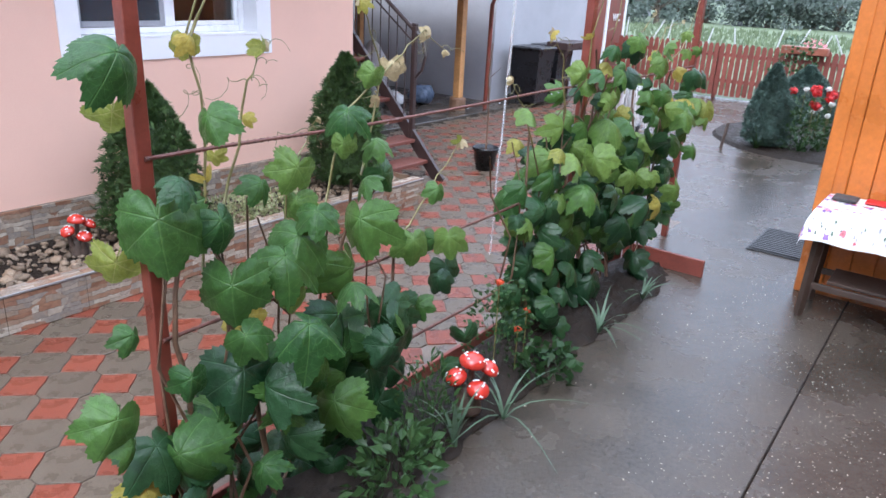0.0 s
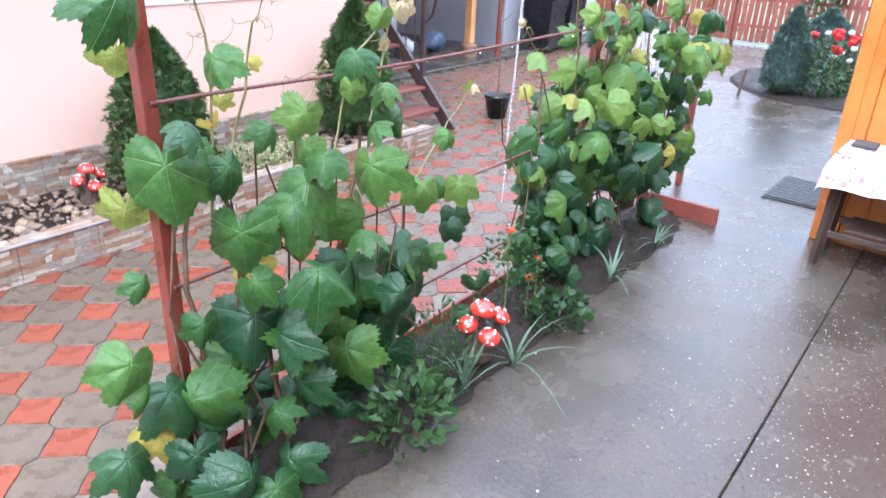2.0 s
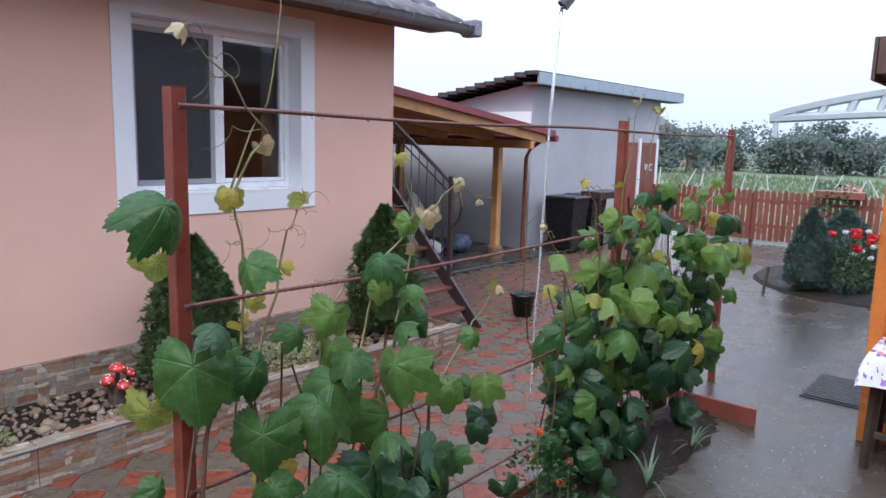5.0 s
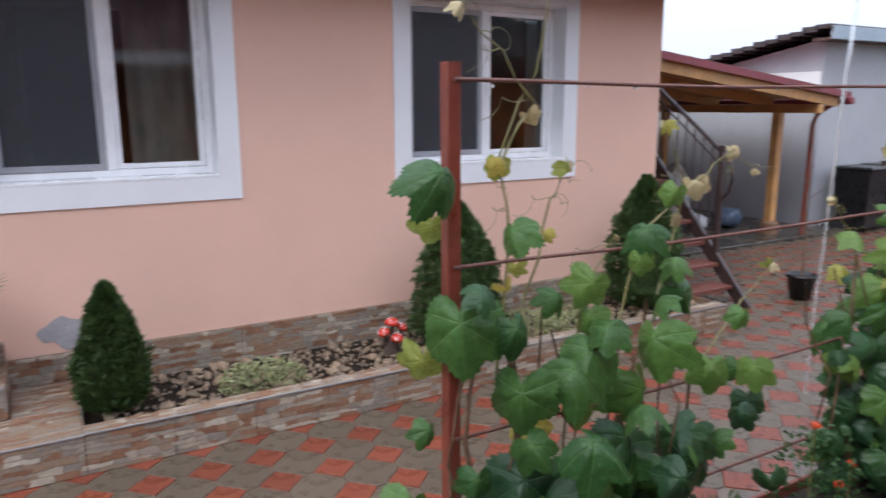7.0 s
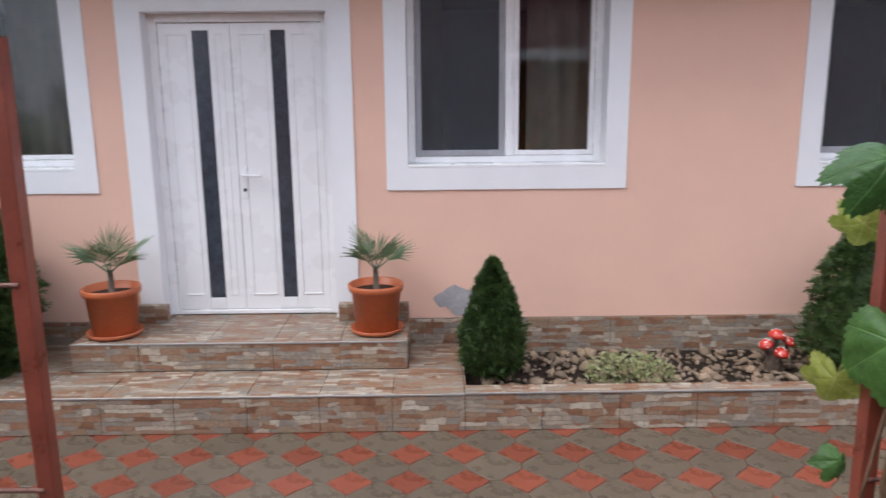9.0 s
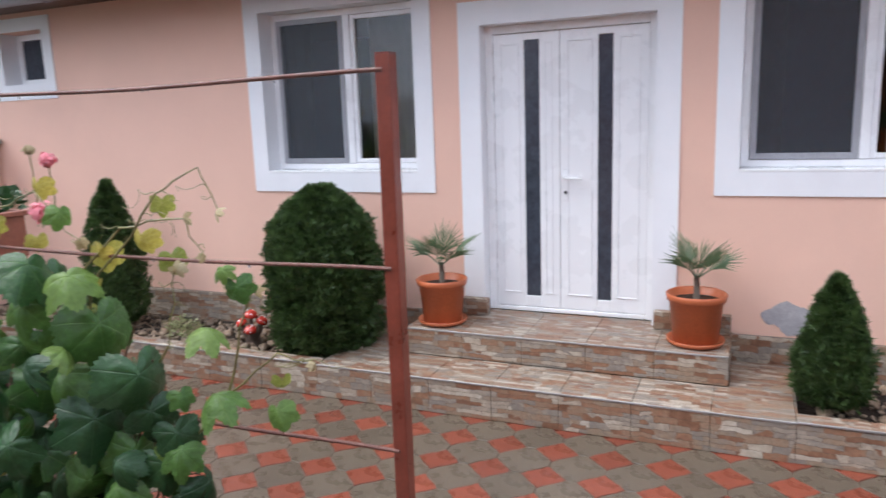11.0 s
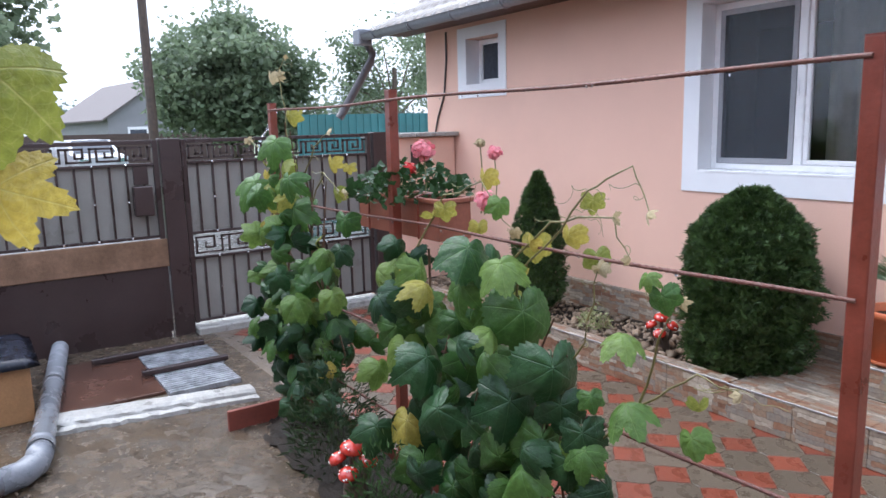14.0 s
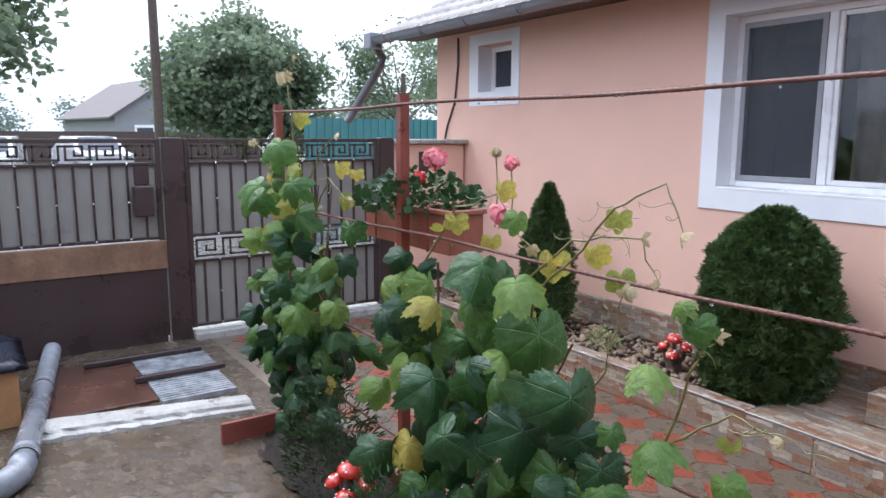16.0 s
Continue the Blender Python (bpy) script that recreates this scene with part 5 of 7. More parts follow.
def vine(label, blobs, roots, shoots, heroes, seed, yaw0=0.0, n=100):
    """A grape vine: woody stems, thin shoots with tendrils and many hanging leaves in uneven masses."""
    r = random.Random(seed)
    t = thing("grape_vine", label, "grape vine", "grape vines")
    for (x, top) in roots:
        pts = []
        px, py = x, 1.80
        for k in range(9):
            pts.append((px, py, top * k / 8))
            px += r.gauss(0, 0.035)
            py += (PYT - 0.03 - py) * 0.3 + r.gauss(0, 0.015)
        part("stem", tube(bmesh.new(), pts, 0.013, 0.006, 6), M["stem"], t, "", True)
    for k in range(len(roots) * 3):
        x, top = r.choice(roots)
        x += r.gauss(0, 0.12)
        pts = [(x, 1.86, 0.05)]
        for i in range(1, 6):
            x += r.gauss(0.0, 0.07)
            pts.append((x, 1.87 + r.gauss(0, 0.04), 0.05 + (top - 0.1) * i / 5))
        part("cane", tube(bmesh.new(), pts, 0.007, 0.0035, 5), M["stem"], t, "", True)
    for pts in shoots:
        q = []
        pts = [Vector(p) for p in pts]
        for a, b in zip(pts, pts[1:]):
            for k in range(4):
                q.append(a.lerp(b, k / 4) + Vector((r.gauss(0, 0.006), r.gauss(0, 0.006), r.gauss(0, 0.006))))
        q.append(pts[-1])
        part("shoot", tube(bmesh.new(), q, 0.0055, 0.002, 5), M["shoot"], t, "", True)
        bm = bmesh.new()
        for k in range(5):
            b = q[r.randrange(len(q) // 3, len(q))]
            az = r.uniform(0, 6.28)
            L = r.uniform(0.06, 0.20)
            cu = r.uniform(5, 11)
            tube(bm, [b + Vector((math.cos(az) * L * u + 0.03 * math.sin(u * cu) * u, 0.3 * math.sin(az) * L * u, 0.05 * u - 0.09 * u * u + 0.028 * math.cos(u * cu) * u)) for u in [i / 13 for i in range(14)]], 0.0016, 0.0009, 4)
        part("tendril", bm, M["shoot"], t)["kind"] = "stuff"
        for k in range(3, len(q), 5):
            if r.random() < 0.45:
                hang_leaf(t, r, q[k].x, q[k].y - 0.01, q[k].z, r.uniform(0.05, 0.085), "leafyel" if r.random() < 0.7 else "leafdry", yaw0 + r.gauss(0, 50), r.gauss(10, 25))
        hang_leaf(t, r, q[-1].x, q[-1].y, q[-1].z, r.uniform(0.035, 0.06), "leafdry")
    tot = sum(b[4] for b in blobs)
    for cx, cz, sx, sz, w, size in blobs:
        for k in range(int(n * w / tot)):
            for _ in range(20):
                u, v = r.uniform(-1, 1), r.uniform(-1, 1)
                if u * u + v * v < 1:
                    break
            x, z = cx + u * sx, max(0.14, cz + v * sz)
            y = PYT - 0.10 + r.gauss(0, 0.11)
            y = min(max(y, 1.50), 2.14)
            if PYT - 0.05 < y < PYT + 0.05:
                y -= 0.08
            q = r.random()
            # low leaves more often take the dark kind, painting in the vine's shade
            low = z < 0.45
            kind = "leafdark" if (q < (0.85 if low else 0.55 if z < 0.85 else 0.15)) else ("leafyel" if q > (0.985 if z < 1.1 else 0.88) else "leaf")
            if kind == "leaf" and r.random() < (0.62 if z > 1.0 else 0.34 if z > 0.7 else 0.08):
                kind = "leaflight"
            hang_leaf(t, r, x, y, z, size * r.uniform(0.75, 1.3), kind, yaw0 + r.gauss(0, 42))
    for x, y, z, s, yaw, tilt, roll, kind in heroes:
        hang_leaf(t, r, x, y, z, s * 0.88, kind, yaw, tilt, roll)
    rest(t, roots[0][0], 1.8, 0.03)
    return t


# leaves that stand out singly: place, size, turn, tilt, roll, kind
V1A = [
    (0.93, 1.76, 1.74, 0.219, -21, -40, 30, 'leaf'), (1.18, 1.78, 1.55, 0.163, -54, -35, -25, 'leaf'), (1.77, 1.8, 1.5, 0.202, -54, -45, 0, 'leaf'),
    (1.57, 1.83, 1.33, 0.21, -29, -10, 25, 'leaflight'), (1.06, 1.76, 1.38, 0.137, -9, -60, 10, 'leafdark'), (1.9, 1.79, 1.37, 0.145, -30, -60, -10, 'leaf'),
    (1.98, 1.83, 1.23, 0.175, -20, -10, -30, 'leaf'), (1.02, 1.82, 1.29, 0.326, -35, -20, -5, 'leaf'), (1.19, 1.77, 1.24, 0.185, -7, -25, -5, 'leaf'),
    (1.57, 1.75, 1.19, 0.196, -45, -50, 0, 'leaf'), (1.78, 1.75, 1.13, 0.286, -67, -22, -10, 'leaf'), (1.53, 1.79, 1.11, 0.268, -44, -45, 10, 'leaf'),
    (2.12, 1.77, 0.94, 0.187, -38, -30, 0, 'leaflight'), (2.28, 1.77, 1.12, 0.121, -33, -30, 20, 'leaf')]
V1B = [
    (1.03, 2.01, 1.55, 0.2, -30, 10, 10, 'leafyel'), (1.22, 1.92, 1.73, 0.107, -37, 5, 10, 'leafyel'), (1.94, 1.83, 1.61, 0.12, -37, 0, 20, 'leaflight'),
    (2.15, 1.94, 1.61, 0.13, -56, 10, -10, 'leafdry'), (1.33, 1.97, 1.37, 0.093, -49, 0, 0, 'leafyel'), (1.72, 1.77, 1.39, 0.114, -46, 0, 0, 'leaflight')]
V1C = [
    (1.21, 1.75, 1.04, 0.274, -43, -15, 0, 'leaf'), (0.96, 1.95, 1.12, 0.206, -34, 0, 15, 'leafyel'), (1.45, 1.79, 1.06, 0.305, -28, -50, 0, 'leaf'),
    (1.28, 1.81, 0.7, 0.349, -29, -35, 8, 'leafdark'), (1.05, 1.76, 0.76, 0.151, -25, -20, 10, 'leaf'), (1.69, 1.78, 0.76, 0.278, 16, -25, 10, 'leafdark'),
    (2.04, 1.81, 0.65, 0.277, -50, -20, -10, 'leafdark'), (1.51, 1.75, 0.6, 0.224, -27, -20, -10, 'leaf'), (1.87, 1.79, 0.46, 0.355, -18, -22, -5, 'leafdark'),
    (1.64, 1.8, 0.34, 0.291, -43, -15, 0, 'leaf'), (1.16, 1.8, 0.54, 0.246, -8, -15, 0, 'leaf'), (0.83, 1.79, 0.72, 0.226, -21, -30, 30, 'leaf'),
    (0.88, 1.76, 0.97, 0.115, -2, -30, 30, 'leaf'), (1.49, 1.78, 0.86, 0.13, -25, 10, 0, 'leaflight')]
V3A = [
    (-2.6, 1.74, 1.41, 0.266, 56, -45, 20, 'leaf'), (-2.42, 1.74, 1.37, 0.238, 53, -55, -10, 'leaflight'), (-2.63, 1.73, 1.26, 0.211, 19, -30, 10, 'leaf'),
    (-2.37, 1.8, 1.21, 0.323, 63, -20, -5, 'leaf'), (-2.66, 1.8, 0.96, 0.298, 48, -20, 15, 'leaf'), (-2.15, 1.75, 1.06, 0.3, 62, -15, 0, 'leafdark'),
    (-2.36, 1.74, 0.88, 0.325, 53, -20, 10, 'leafdark'), (-1.88, 1.81, 0.97, 0.20, 51, -88, -20, 'leaflight'), (-1.89, 1.8, 1.2, 0.17, 54, -84, 0, 'leaflight'),
    (-1.74, 1.74, 1.42, 0.086, 21, -40, -10, 'leaflight'), (-1.7, 1.75, 1.37, 0.117, 29, -5, -15, 'leaf'), (-2.87, 1.81, 0.53, 0.222, 29, -25, 10, 'leafdark'),
    (-2.08, 1.81, 0.75, 0.145, 61, -20, 0, 'leaflight'), (-2.77, 1.79, 1.08, 0.209, 55, -20, 0, 'leaf')]
V3B = [
    (-2.45, 1.94, 1.41, 0.147, 44, 0, 0, 'leafyel'), (-2.3, 1.97, 1.46, 0.127, 20, 0, 0, 'leafyel'), (-2.14, 1.95, 1.4, 0.12, 48, -10, -10, 'leafyel'),
    (-1.69, 1.93, 0.99, 0.08, 43, 10, 0, 'leafyel'), (-1.63, 1.81, 0.95, 0.12, 27, -30, -20, 'leaflight'), (-2.7, 1.89, 1.66, 0.109, 21, 0, 0, 'leafyel'),
    (-2.14, 1.93, 1.6, 0.111, 45, 0, 0, 'leafyel'), (-2.46, 1.78, 1.58, 0.113, 63, -20, 10, 'leaflight'), (-2.98, 1.88, 1.51, 0.127, 47, 0, 0, 'leafyel'),
    (-2.85, 1.97, 1.43, 0.1, 56, 0, 0, 'leafyel'), (-2.63, 1.96, 1.15, 0.143, 58, 0, 0, 'leafyel')]
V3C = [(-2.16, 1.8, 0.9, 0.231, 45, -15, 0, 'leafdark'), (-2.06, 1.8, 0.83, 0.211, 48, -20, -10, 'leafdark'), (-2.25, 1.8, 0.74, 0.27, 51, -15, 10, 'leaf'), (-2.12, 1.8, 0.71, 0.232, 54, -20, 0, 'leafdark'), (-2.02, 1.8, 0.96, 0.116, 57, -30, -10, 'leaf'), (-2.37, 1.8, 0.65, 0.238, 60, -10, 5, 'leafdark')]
V4A = [
    (-4.72, 1.81, 1.81, 0.271, 52, -35, 10, 'leaf'), (-4.93, 1.76, 1.55, 0.335, 30, -45, 30, 'leaf'), (-4.36, 1.73, 1.6, 0.252, 37, -25, 0, 'leaf'),
    (-4.51, 1.81, 1.42, 0.312, 32, -30, -15, 'leaf'), (-3.73, 1.77, 1.41, 0.182, 46, -15, 0, 'leaf'), (-4.87, 1.97, 1.97, 0.154, 34, 0, 0, 'leafyel'),
    (-4.26, 1.96, 1.68, 0.139, 30, 0, 0, 'leafyel'), (-4.04, 1.96, 1.65, 0.099, 54, 0, 0, 'leafyel'), (-4.13, 1.91, 1.51, 0.124, 21, 0, 0, 'leafyel'),
    (-5.23, 1.92, 1.57, 0.166, 37, 0, 0, 'leafyel'), (-5.17, 1.97, 2.23, 0.108, 34, 0, 0, 'leafdry'), (-4.65, 1.76, 1.26, 0.272, 20, -30, -10, 'leaf')]
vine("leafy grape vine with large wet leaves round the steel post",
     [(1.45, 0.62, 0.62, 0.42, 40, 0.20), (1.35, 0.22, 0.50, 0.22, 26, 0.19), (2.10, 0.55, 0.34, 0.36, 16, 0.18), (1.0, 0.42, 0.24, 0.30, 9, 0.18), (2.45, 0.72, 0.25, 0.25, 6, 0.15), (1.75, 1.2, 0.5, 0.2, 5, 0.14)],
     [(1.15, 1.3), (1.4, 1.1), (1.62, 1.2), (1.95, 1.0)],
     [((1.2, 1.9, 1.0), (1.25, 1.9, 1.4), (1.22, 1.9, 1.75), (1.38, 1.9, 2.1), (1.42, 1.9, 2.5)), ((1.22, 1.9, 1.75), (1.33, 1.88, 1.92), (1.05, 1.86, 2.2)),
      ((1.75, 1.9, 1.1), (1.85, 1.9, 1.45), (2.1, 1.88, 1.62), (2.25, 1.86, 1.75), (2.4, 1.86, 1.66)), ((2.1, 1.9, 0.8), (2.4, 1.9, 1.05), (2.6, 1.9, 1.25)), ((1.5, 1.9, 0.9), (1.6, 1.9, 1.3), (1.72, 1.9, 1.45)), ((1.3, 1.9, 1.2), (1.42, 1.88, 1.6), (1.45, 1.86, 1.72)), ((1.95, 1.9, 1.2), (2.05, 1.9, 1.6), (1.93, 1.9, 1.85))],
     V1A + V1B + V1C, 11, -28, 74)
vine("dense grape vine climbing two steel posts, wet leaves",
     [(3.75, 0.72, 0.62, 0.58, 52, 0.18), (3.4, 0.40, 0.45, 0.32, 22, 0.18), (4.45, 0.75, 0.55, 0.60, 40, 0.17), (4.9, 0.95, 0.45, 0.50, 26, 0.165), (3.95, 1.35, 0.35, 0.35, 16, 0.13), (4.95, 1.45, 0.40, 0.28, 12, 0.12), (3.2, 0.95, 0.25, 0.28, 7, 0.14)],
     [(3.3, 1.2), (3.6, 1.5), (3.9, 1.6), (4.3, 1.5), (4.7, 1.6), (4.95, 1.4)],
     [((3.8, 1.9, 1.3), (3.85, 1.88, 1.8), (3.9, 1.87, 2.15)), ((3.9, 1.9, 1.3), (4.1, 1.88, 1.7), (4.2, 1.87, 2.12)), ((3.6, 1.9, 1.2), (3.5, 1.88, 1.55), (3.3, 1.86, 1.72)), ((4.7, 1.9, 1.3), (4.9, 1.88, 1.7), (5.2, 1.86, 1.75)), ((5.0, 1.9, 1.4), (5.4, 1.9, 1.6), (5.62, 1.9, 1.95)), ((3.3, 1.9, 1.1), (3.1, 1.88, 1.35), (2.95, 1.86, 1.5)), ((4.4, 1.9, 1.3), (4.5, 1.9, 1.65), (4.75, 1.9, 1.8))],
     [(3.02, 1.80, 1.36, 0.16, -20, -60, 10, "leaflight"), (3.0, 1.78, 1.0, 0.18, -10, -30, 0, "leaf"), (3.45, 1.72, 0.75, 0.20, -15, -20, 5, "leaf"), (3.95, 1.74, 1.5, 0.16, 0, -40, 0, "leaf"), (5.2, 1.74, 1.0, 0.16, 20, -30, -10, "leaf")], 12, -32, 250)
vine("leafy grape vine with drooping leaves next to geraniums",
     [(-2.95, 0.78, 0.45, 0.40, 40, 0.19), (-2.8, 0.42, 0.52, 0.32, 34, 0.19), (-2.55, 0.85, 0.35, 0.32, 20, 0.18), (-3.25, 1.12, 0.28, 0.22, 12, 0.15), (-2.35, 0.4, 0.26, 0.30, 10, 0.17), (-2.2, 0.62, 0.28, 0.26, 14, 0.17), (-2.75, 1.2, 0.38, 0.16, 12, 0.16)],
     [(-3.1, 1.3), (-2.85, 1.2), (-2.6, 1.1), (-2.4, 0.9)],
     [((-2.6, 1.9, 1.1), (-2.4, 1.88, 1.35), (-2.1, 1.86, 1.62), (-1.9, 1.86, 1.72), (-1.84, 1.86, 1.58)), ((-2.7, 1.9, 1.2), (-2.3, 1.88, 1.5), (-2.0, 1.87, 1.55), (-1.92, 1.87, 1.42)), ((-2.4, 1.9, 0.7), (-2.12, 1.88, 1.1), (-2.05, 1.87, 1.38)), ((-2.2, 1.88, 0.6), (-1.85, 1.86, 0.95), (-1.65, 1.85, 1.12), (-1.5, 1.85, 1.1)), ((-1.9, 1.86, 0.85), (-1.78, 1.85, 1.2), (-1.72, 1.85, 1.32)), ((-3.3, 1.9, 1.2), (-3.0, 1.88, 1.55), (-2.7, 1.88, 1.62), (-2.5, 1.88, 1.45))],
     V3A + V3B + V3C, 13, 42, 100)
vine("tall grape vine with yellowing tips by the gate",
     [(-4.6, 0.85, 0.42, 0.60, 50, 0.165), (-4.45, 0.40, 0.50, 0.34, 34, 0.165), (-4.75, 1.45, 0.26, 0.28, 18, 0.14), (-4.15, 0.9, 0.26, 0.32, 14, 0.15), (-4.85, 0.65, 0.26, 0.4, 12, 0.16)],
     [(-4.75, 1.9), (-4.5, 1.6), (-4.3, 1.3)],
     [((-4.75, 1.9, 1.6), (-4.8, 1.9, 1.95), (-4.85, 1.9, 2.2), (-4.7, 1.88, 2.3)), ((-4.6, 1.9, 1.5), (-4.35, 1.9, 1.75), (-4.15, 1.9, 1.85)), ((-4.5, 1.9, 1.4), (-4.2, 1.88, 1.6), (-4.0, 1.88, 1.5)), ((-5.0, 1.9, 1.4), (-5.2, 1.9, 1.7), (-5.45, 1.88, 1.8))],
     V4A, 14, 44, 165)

# overhanging shoot on a post beside the terrace
t = thing("grape_vine", "yellowing grape shoot hanging from a wooden post", "grape vine", "grape vines")
r = random.Random(21)
part("post", box(-1.36, -1.28, -0.46, -0.38, 0, 2.3, 0.006), M["oldwood"], t, "weathered wooden post")
part("shoot", tube(bmesh.new(), [(-1.3, -0.4, 1.9), (-1.15, -0.2, 2.05), (-0.98, 0.05, 2.02), (-0.88, 0.15, 1.95), (-0.86, 0.158, 1.88)], 0.005, 0.003, 6), M["shoot"], t, "", True)
hang_leaf(t, r, -0.86, 0.158, 1.895, 0.078, "leafyel", 80, -15, 10)
hang_leaf(t, r, -0.88, 0.150, 1.83, 0.066, "leafyel", 70, -10, -15)
rest(t, -1.32, -0.42, 0)


def thuja(x, y, z, R, H, shape, label, material="conifer", n=2600, seed=0):
    """A clipped conifer: trunk and a dense mass of small upright sprays with a ragged edge."""
    r = random.Random(seed + 50)
    t = thing("thuja", label, "conifer", "conifers")
    part("trunk", tube(bmesh.new(), [(0, 0, -0.02), (0, 0, H * 0.6)], R * 0.09 + 0.012, 0.01, 7), M["bark"], t)
    verts, faces = [], []
    for k in range(n):
        h = r.random() ** 0.85
        a = r.uniform(0, 6.2832)
        out = Vector((math.cos(a), math.sin(a), 0))
        bulge = 1 + 0.20 * noise.noise((out.x * 2.0, out.y * 2.0, h * 4 + seed)) + 0.17 * noise.noise((out.x * 5.5, out.y * 5.5, h * 11 * H + seed))
        rr = R * shape(h) * bulge * (r.uniform(0.80, 1.04) if r.random() < 0.85 else r.uniform(0.4, 0.8))
        p = out * rr + Vector((0, 0, 0.03 + h * H * 0.97))
        # a flat fan of scaly twigs, each spray turned its own way
        d = (out * r.uniform(0.25, 1.0) + Vector((r.gauss(0, 0.3), r.gauss(0, 0.3), r.uniform(0.1, 1.0)))).normalized()
        side = d.cross(Vector((r.gauss(0, 1), r.gauss(0, 1), r.gauss(0, 1)))).normalized()
        flat = side.cross(d)
        L = r.uniform(0.035, 0.085) * (0.75 + 0.6 * R)
        for j in (-2, -1, 0, 1, 2):
            b = j * 0.42 + r.uniform(-0.12, 0.12)
            dd = d * math.cos(b) + side * math.sin(b)
            ll = L * (1.0 - 0.17 * abs(j)) * r.uniform(0.8, 1.15)
            w = flat.cross(dd) * ll * 0.075
            q = p + d * L * (0.16 * abs(j) - 0.2)
            i0 = len(verts)
            verts += [q, q + dd * ll * 0.55 + w, q + dd * ll + Vector((0, 0, -0.12 * ll)), q + dd * ll * 0.55 - w]
            faces.append((i0, i0 + 1, i0 + 2, i0 + 3))
    # dark inner mass
    b0 = len(verts)
    for i in range(9):
        h = i / 8
        for j in range(10):
            q = R * shape(max(0.02, min(0.98, h))) * 0.70
            verts.append(Vector((math.cos(j * 0.628) * q, math.sin(j * 0.628) * q, 0.05 + h * H * 0.93)))
    for i in range(8):
        for j in range(10):
            faces.append((b0 + i * 10 + j, b0 + i * 10 + (j + 1) % 10, b0 + (i + 1) * 10 + (j + 1) % 10, b0 + (i + 1) * 10 + j))
    me = bpy.data.meshes.new("foliage")
    me.from_pydata(verts, [], faces)
    me.materials.append(M[material])
    f = part("foliage", me, None, t)
    f["kind"] = "stuff"
    t.location = (x, y, z)
    return t


egg = lambda h: (0.66 + 0.34 * min(1, h / 0.4) ** 0.7) * max(0.06, 1 - max(0, (h - 0.35) / 0.65) ** 2.6) ** 0.6
column = lambda h: (min(1, h / 0.1) ** 0.5) * max(0.05, 1 - h ** 2.7)
thuja(0.19, 4.36, 0.15, 0.185, 0.76, lambda h: (min(1, h / 0.1) ** 0.5) * max(0.03, 1 - h ** 2.6), "small dark green conical thuja beside the steps", n=5200, seed=1)
thuja(-3.12, 4.40, 0.15, 0.40, 1.24, egg, "large egg-shaped dark green thuja under the window", n=17000, seed=2)
thuja(-5.25, 4.44, 0.15, 0.235, 1.27, lambda h: (min(1, h / 0.1) ** 0.5) * max(0.05, 1 - h ** 3.2), "slim dark green thuja near the gate", n=6500, seed=3)
thuja(2.56, 4.42, 0.15, 0.33, 1.05, column, "dark green thuja behind the trellis post", n=5500, seed=4)
thuja(4.44, 4.44, 0.15, 0.32, 1.16, column, "dark green thuja at the house corner", n=6000, seed=5)
thuja(10.3, 2.32, 0.0, 0.29, 1.12, column, "blue-green conifer in the rose bed", "conifer_b", 5200, 6)
thuja(12.6, 2.35, 0.0, 0.5, 0.95, column, "blue-green conifer behind the roses", "conifer_b", 6000, 7)


def tuft(name, label, category, x, y, z, R, H, n, material, leaf_len, width, seed, upright=0.5, group=""):
    """A clump of many small leaves on short stalks."""
    r = random.Random(seed)
    verts, faces = [], []
    for k in range(n):
        a, q = r.uniform(0, 6.283), math.sqrt(r.random())
        h = r.random()
        p = Vector((math.cos(a) * q * R, math.sin(a) * q * R * 0.8, h * H * (1.1 - 0.7 * q * q)))
        d = Vector((math.cos(a) * (1 - upright) + r.gauss(0, 0.3), math.sin(a) * (1 - upright) + r.gauss(0, 0.3), upright + r.gauss(0, 0.25))).normalized()
        s = d.cross(Vector((r.gauss(0, 1), r.gauss(0, 1), r.gauss(0, 1)))).normalized() * width * r.uniform(0.7, 1.2)
        L = leaf_len * r.uniform(0.6, 1.2)
        b = len(verts)
        verts += [p, p + d * L * 0.5 + s, p + d * L - Vector((0, 0, L * 0.2)), p + d * L * 0.5 - s]
        faces += [(b, b + 1, b + 2), (b, b + 2, b + 3)]
    for k in range(max(3, n // 25)):
        a, q = r.uniform(0, 6.283), math.sqrt(r.random())
        p = Vector((math.cos(a) * q * R * 0.8, math.sin(a) * q * R * 0.6, 0))
        b = len(verts)
        verts += [p * 0.5 + Vector((-0.002, 0, -0.02)), p * 0.5 + Vector((0.002, 0.001, -0.02)), p + Vector((0, 0, H * 0.9))]
        faces += [(b, b + 1, b + 2)]
    me = bpy.data.meshes.new(name)
    me.from_pydata(verts, [], faces)
    me.materials.append(M[material])
    o = tagged(new(name, me), label, category, group)
    o.location = (x, y, z)
    return o


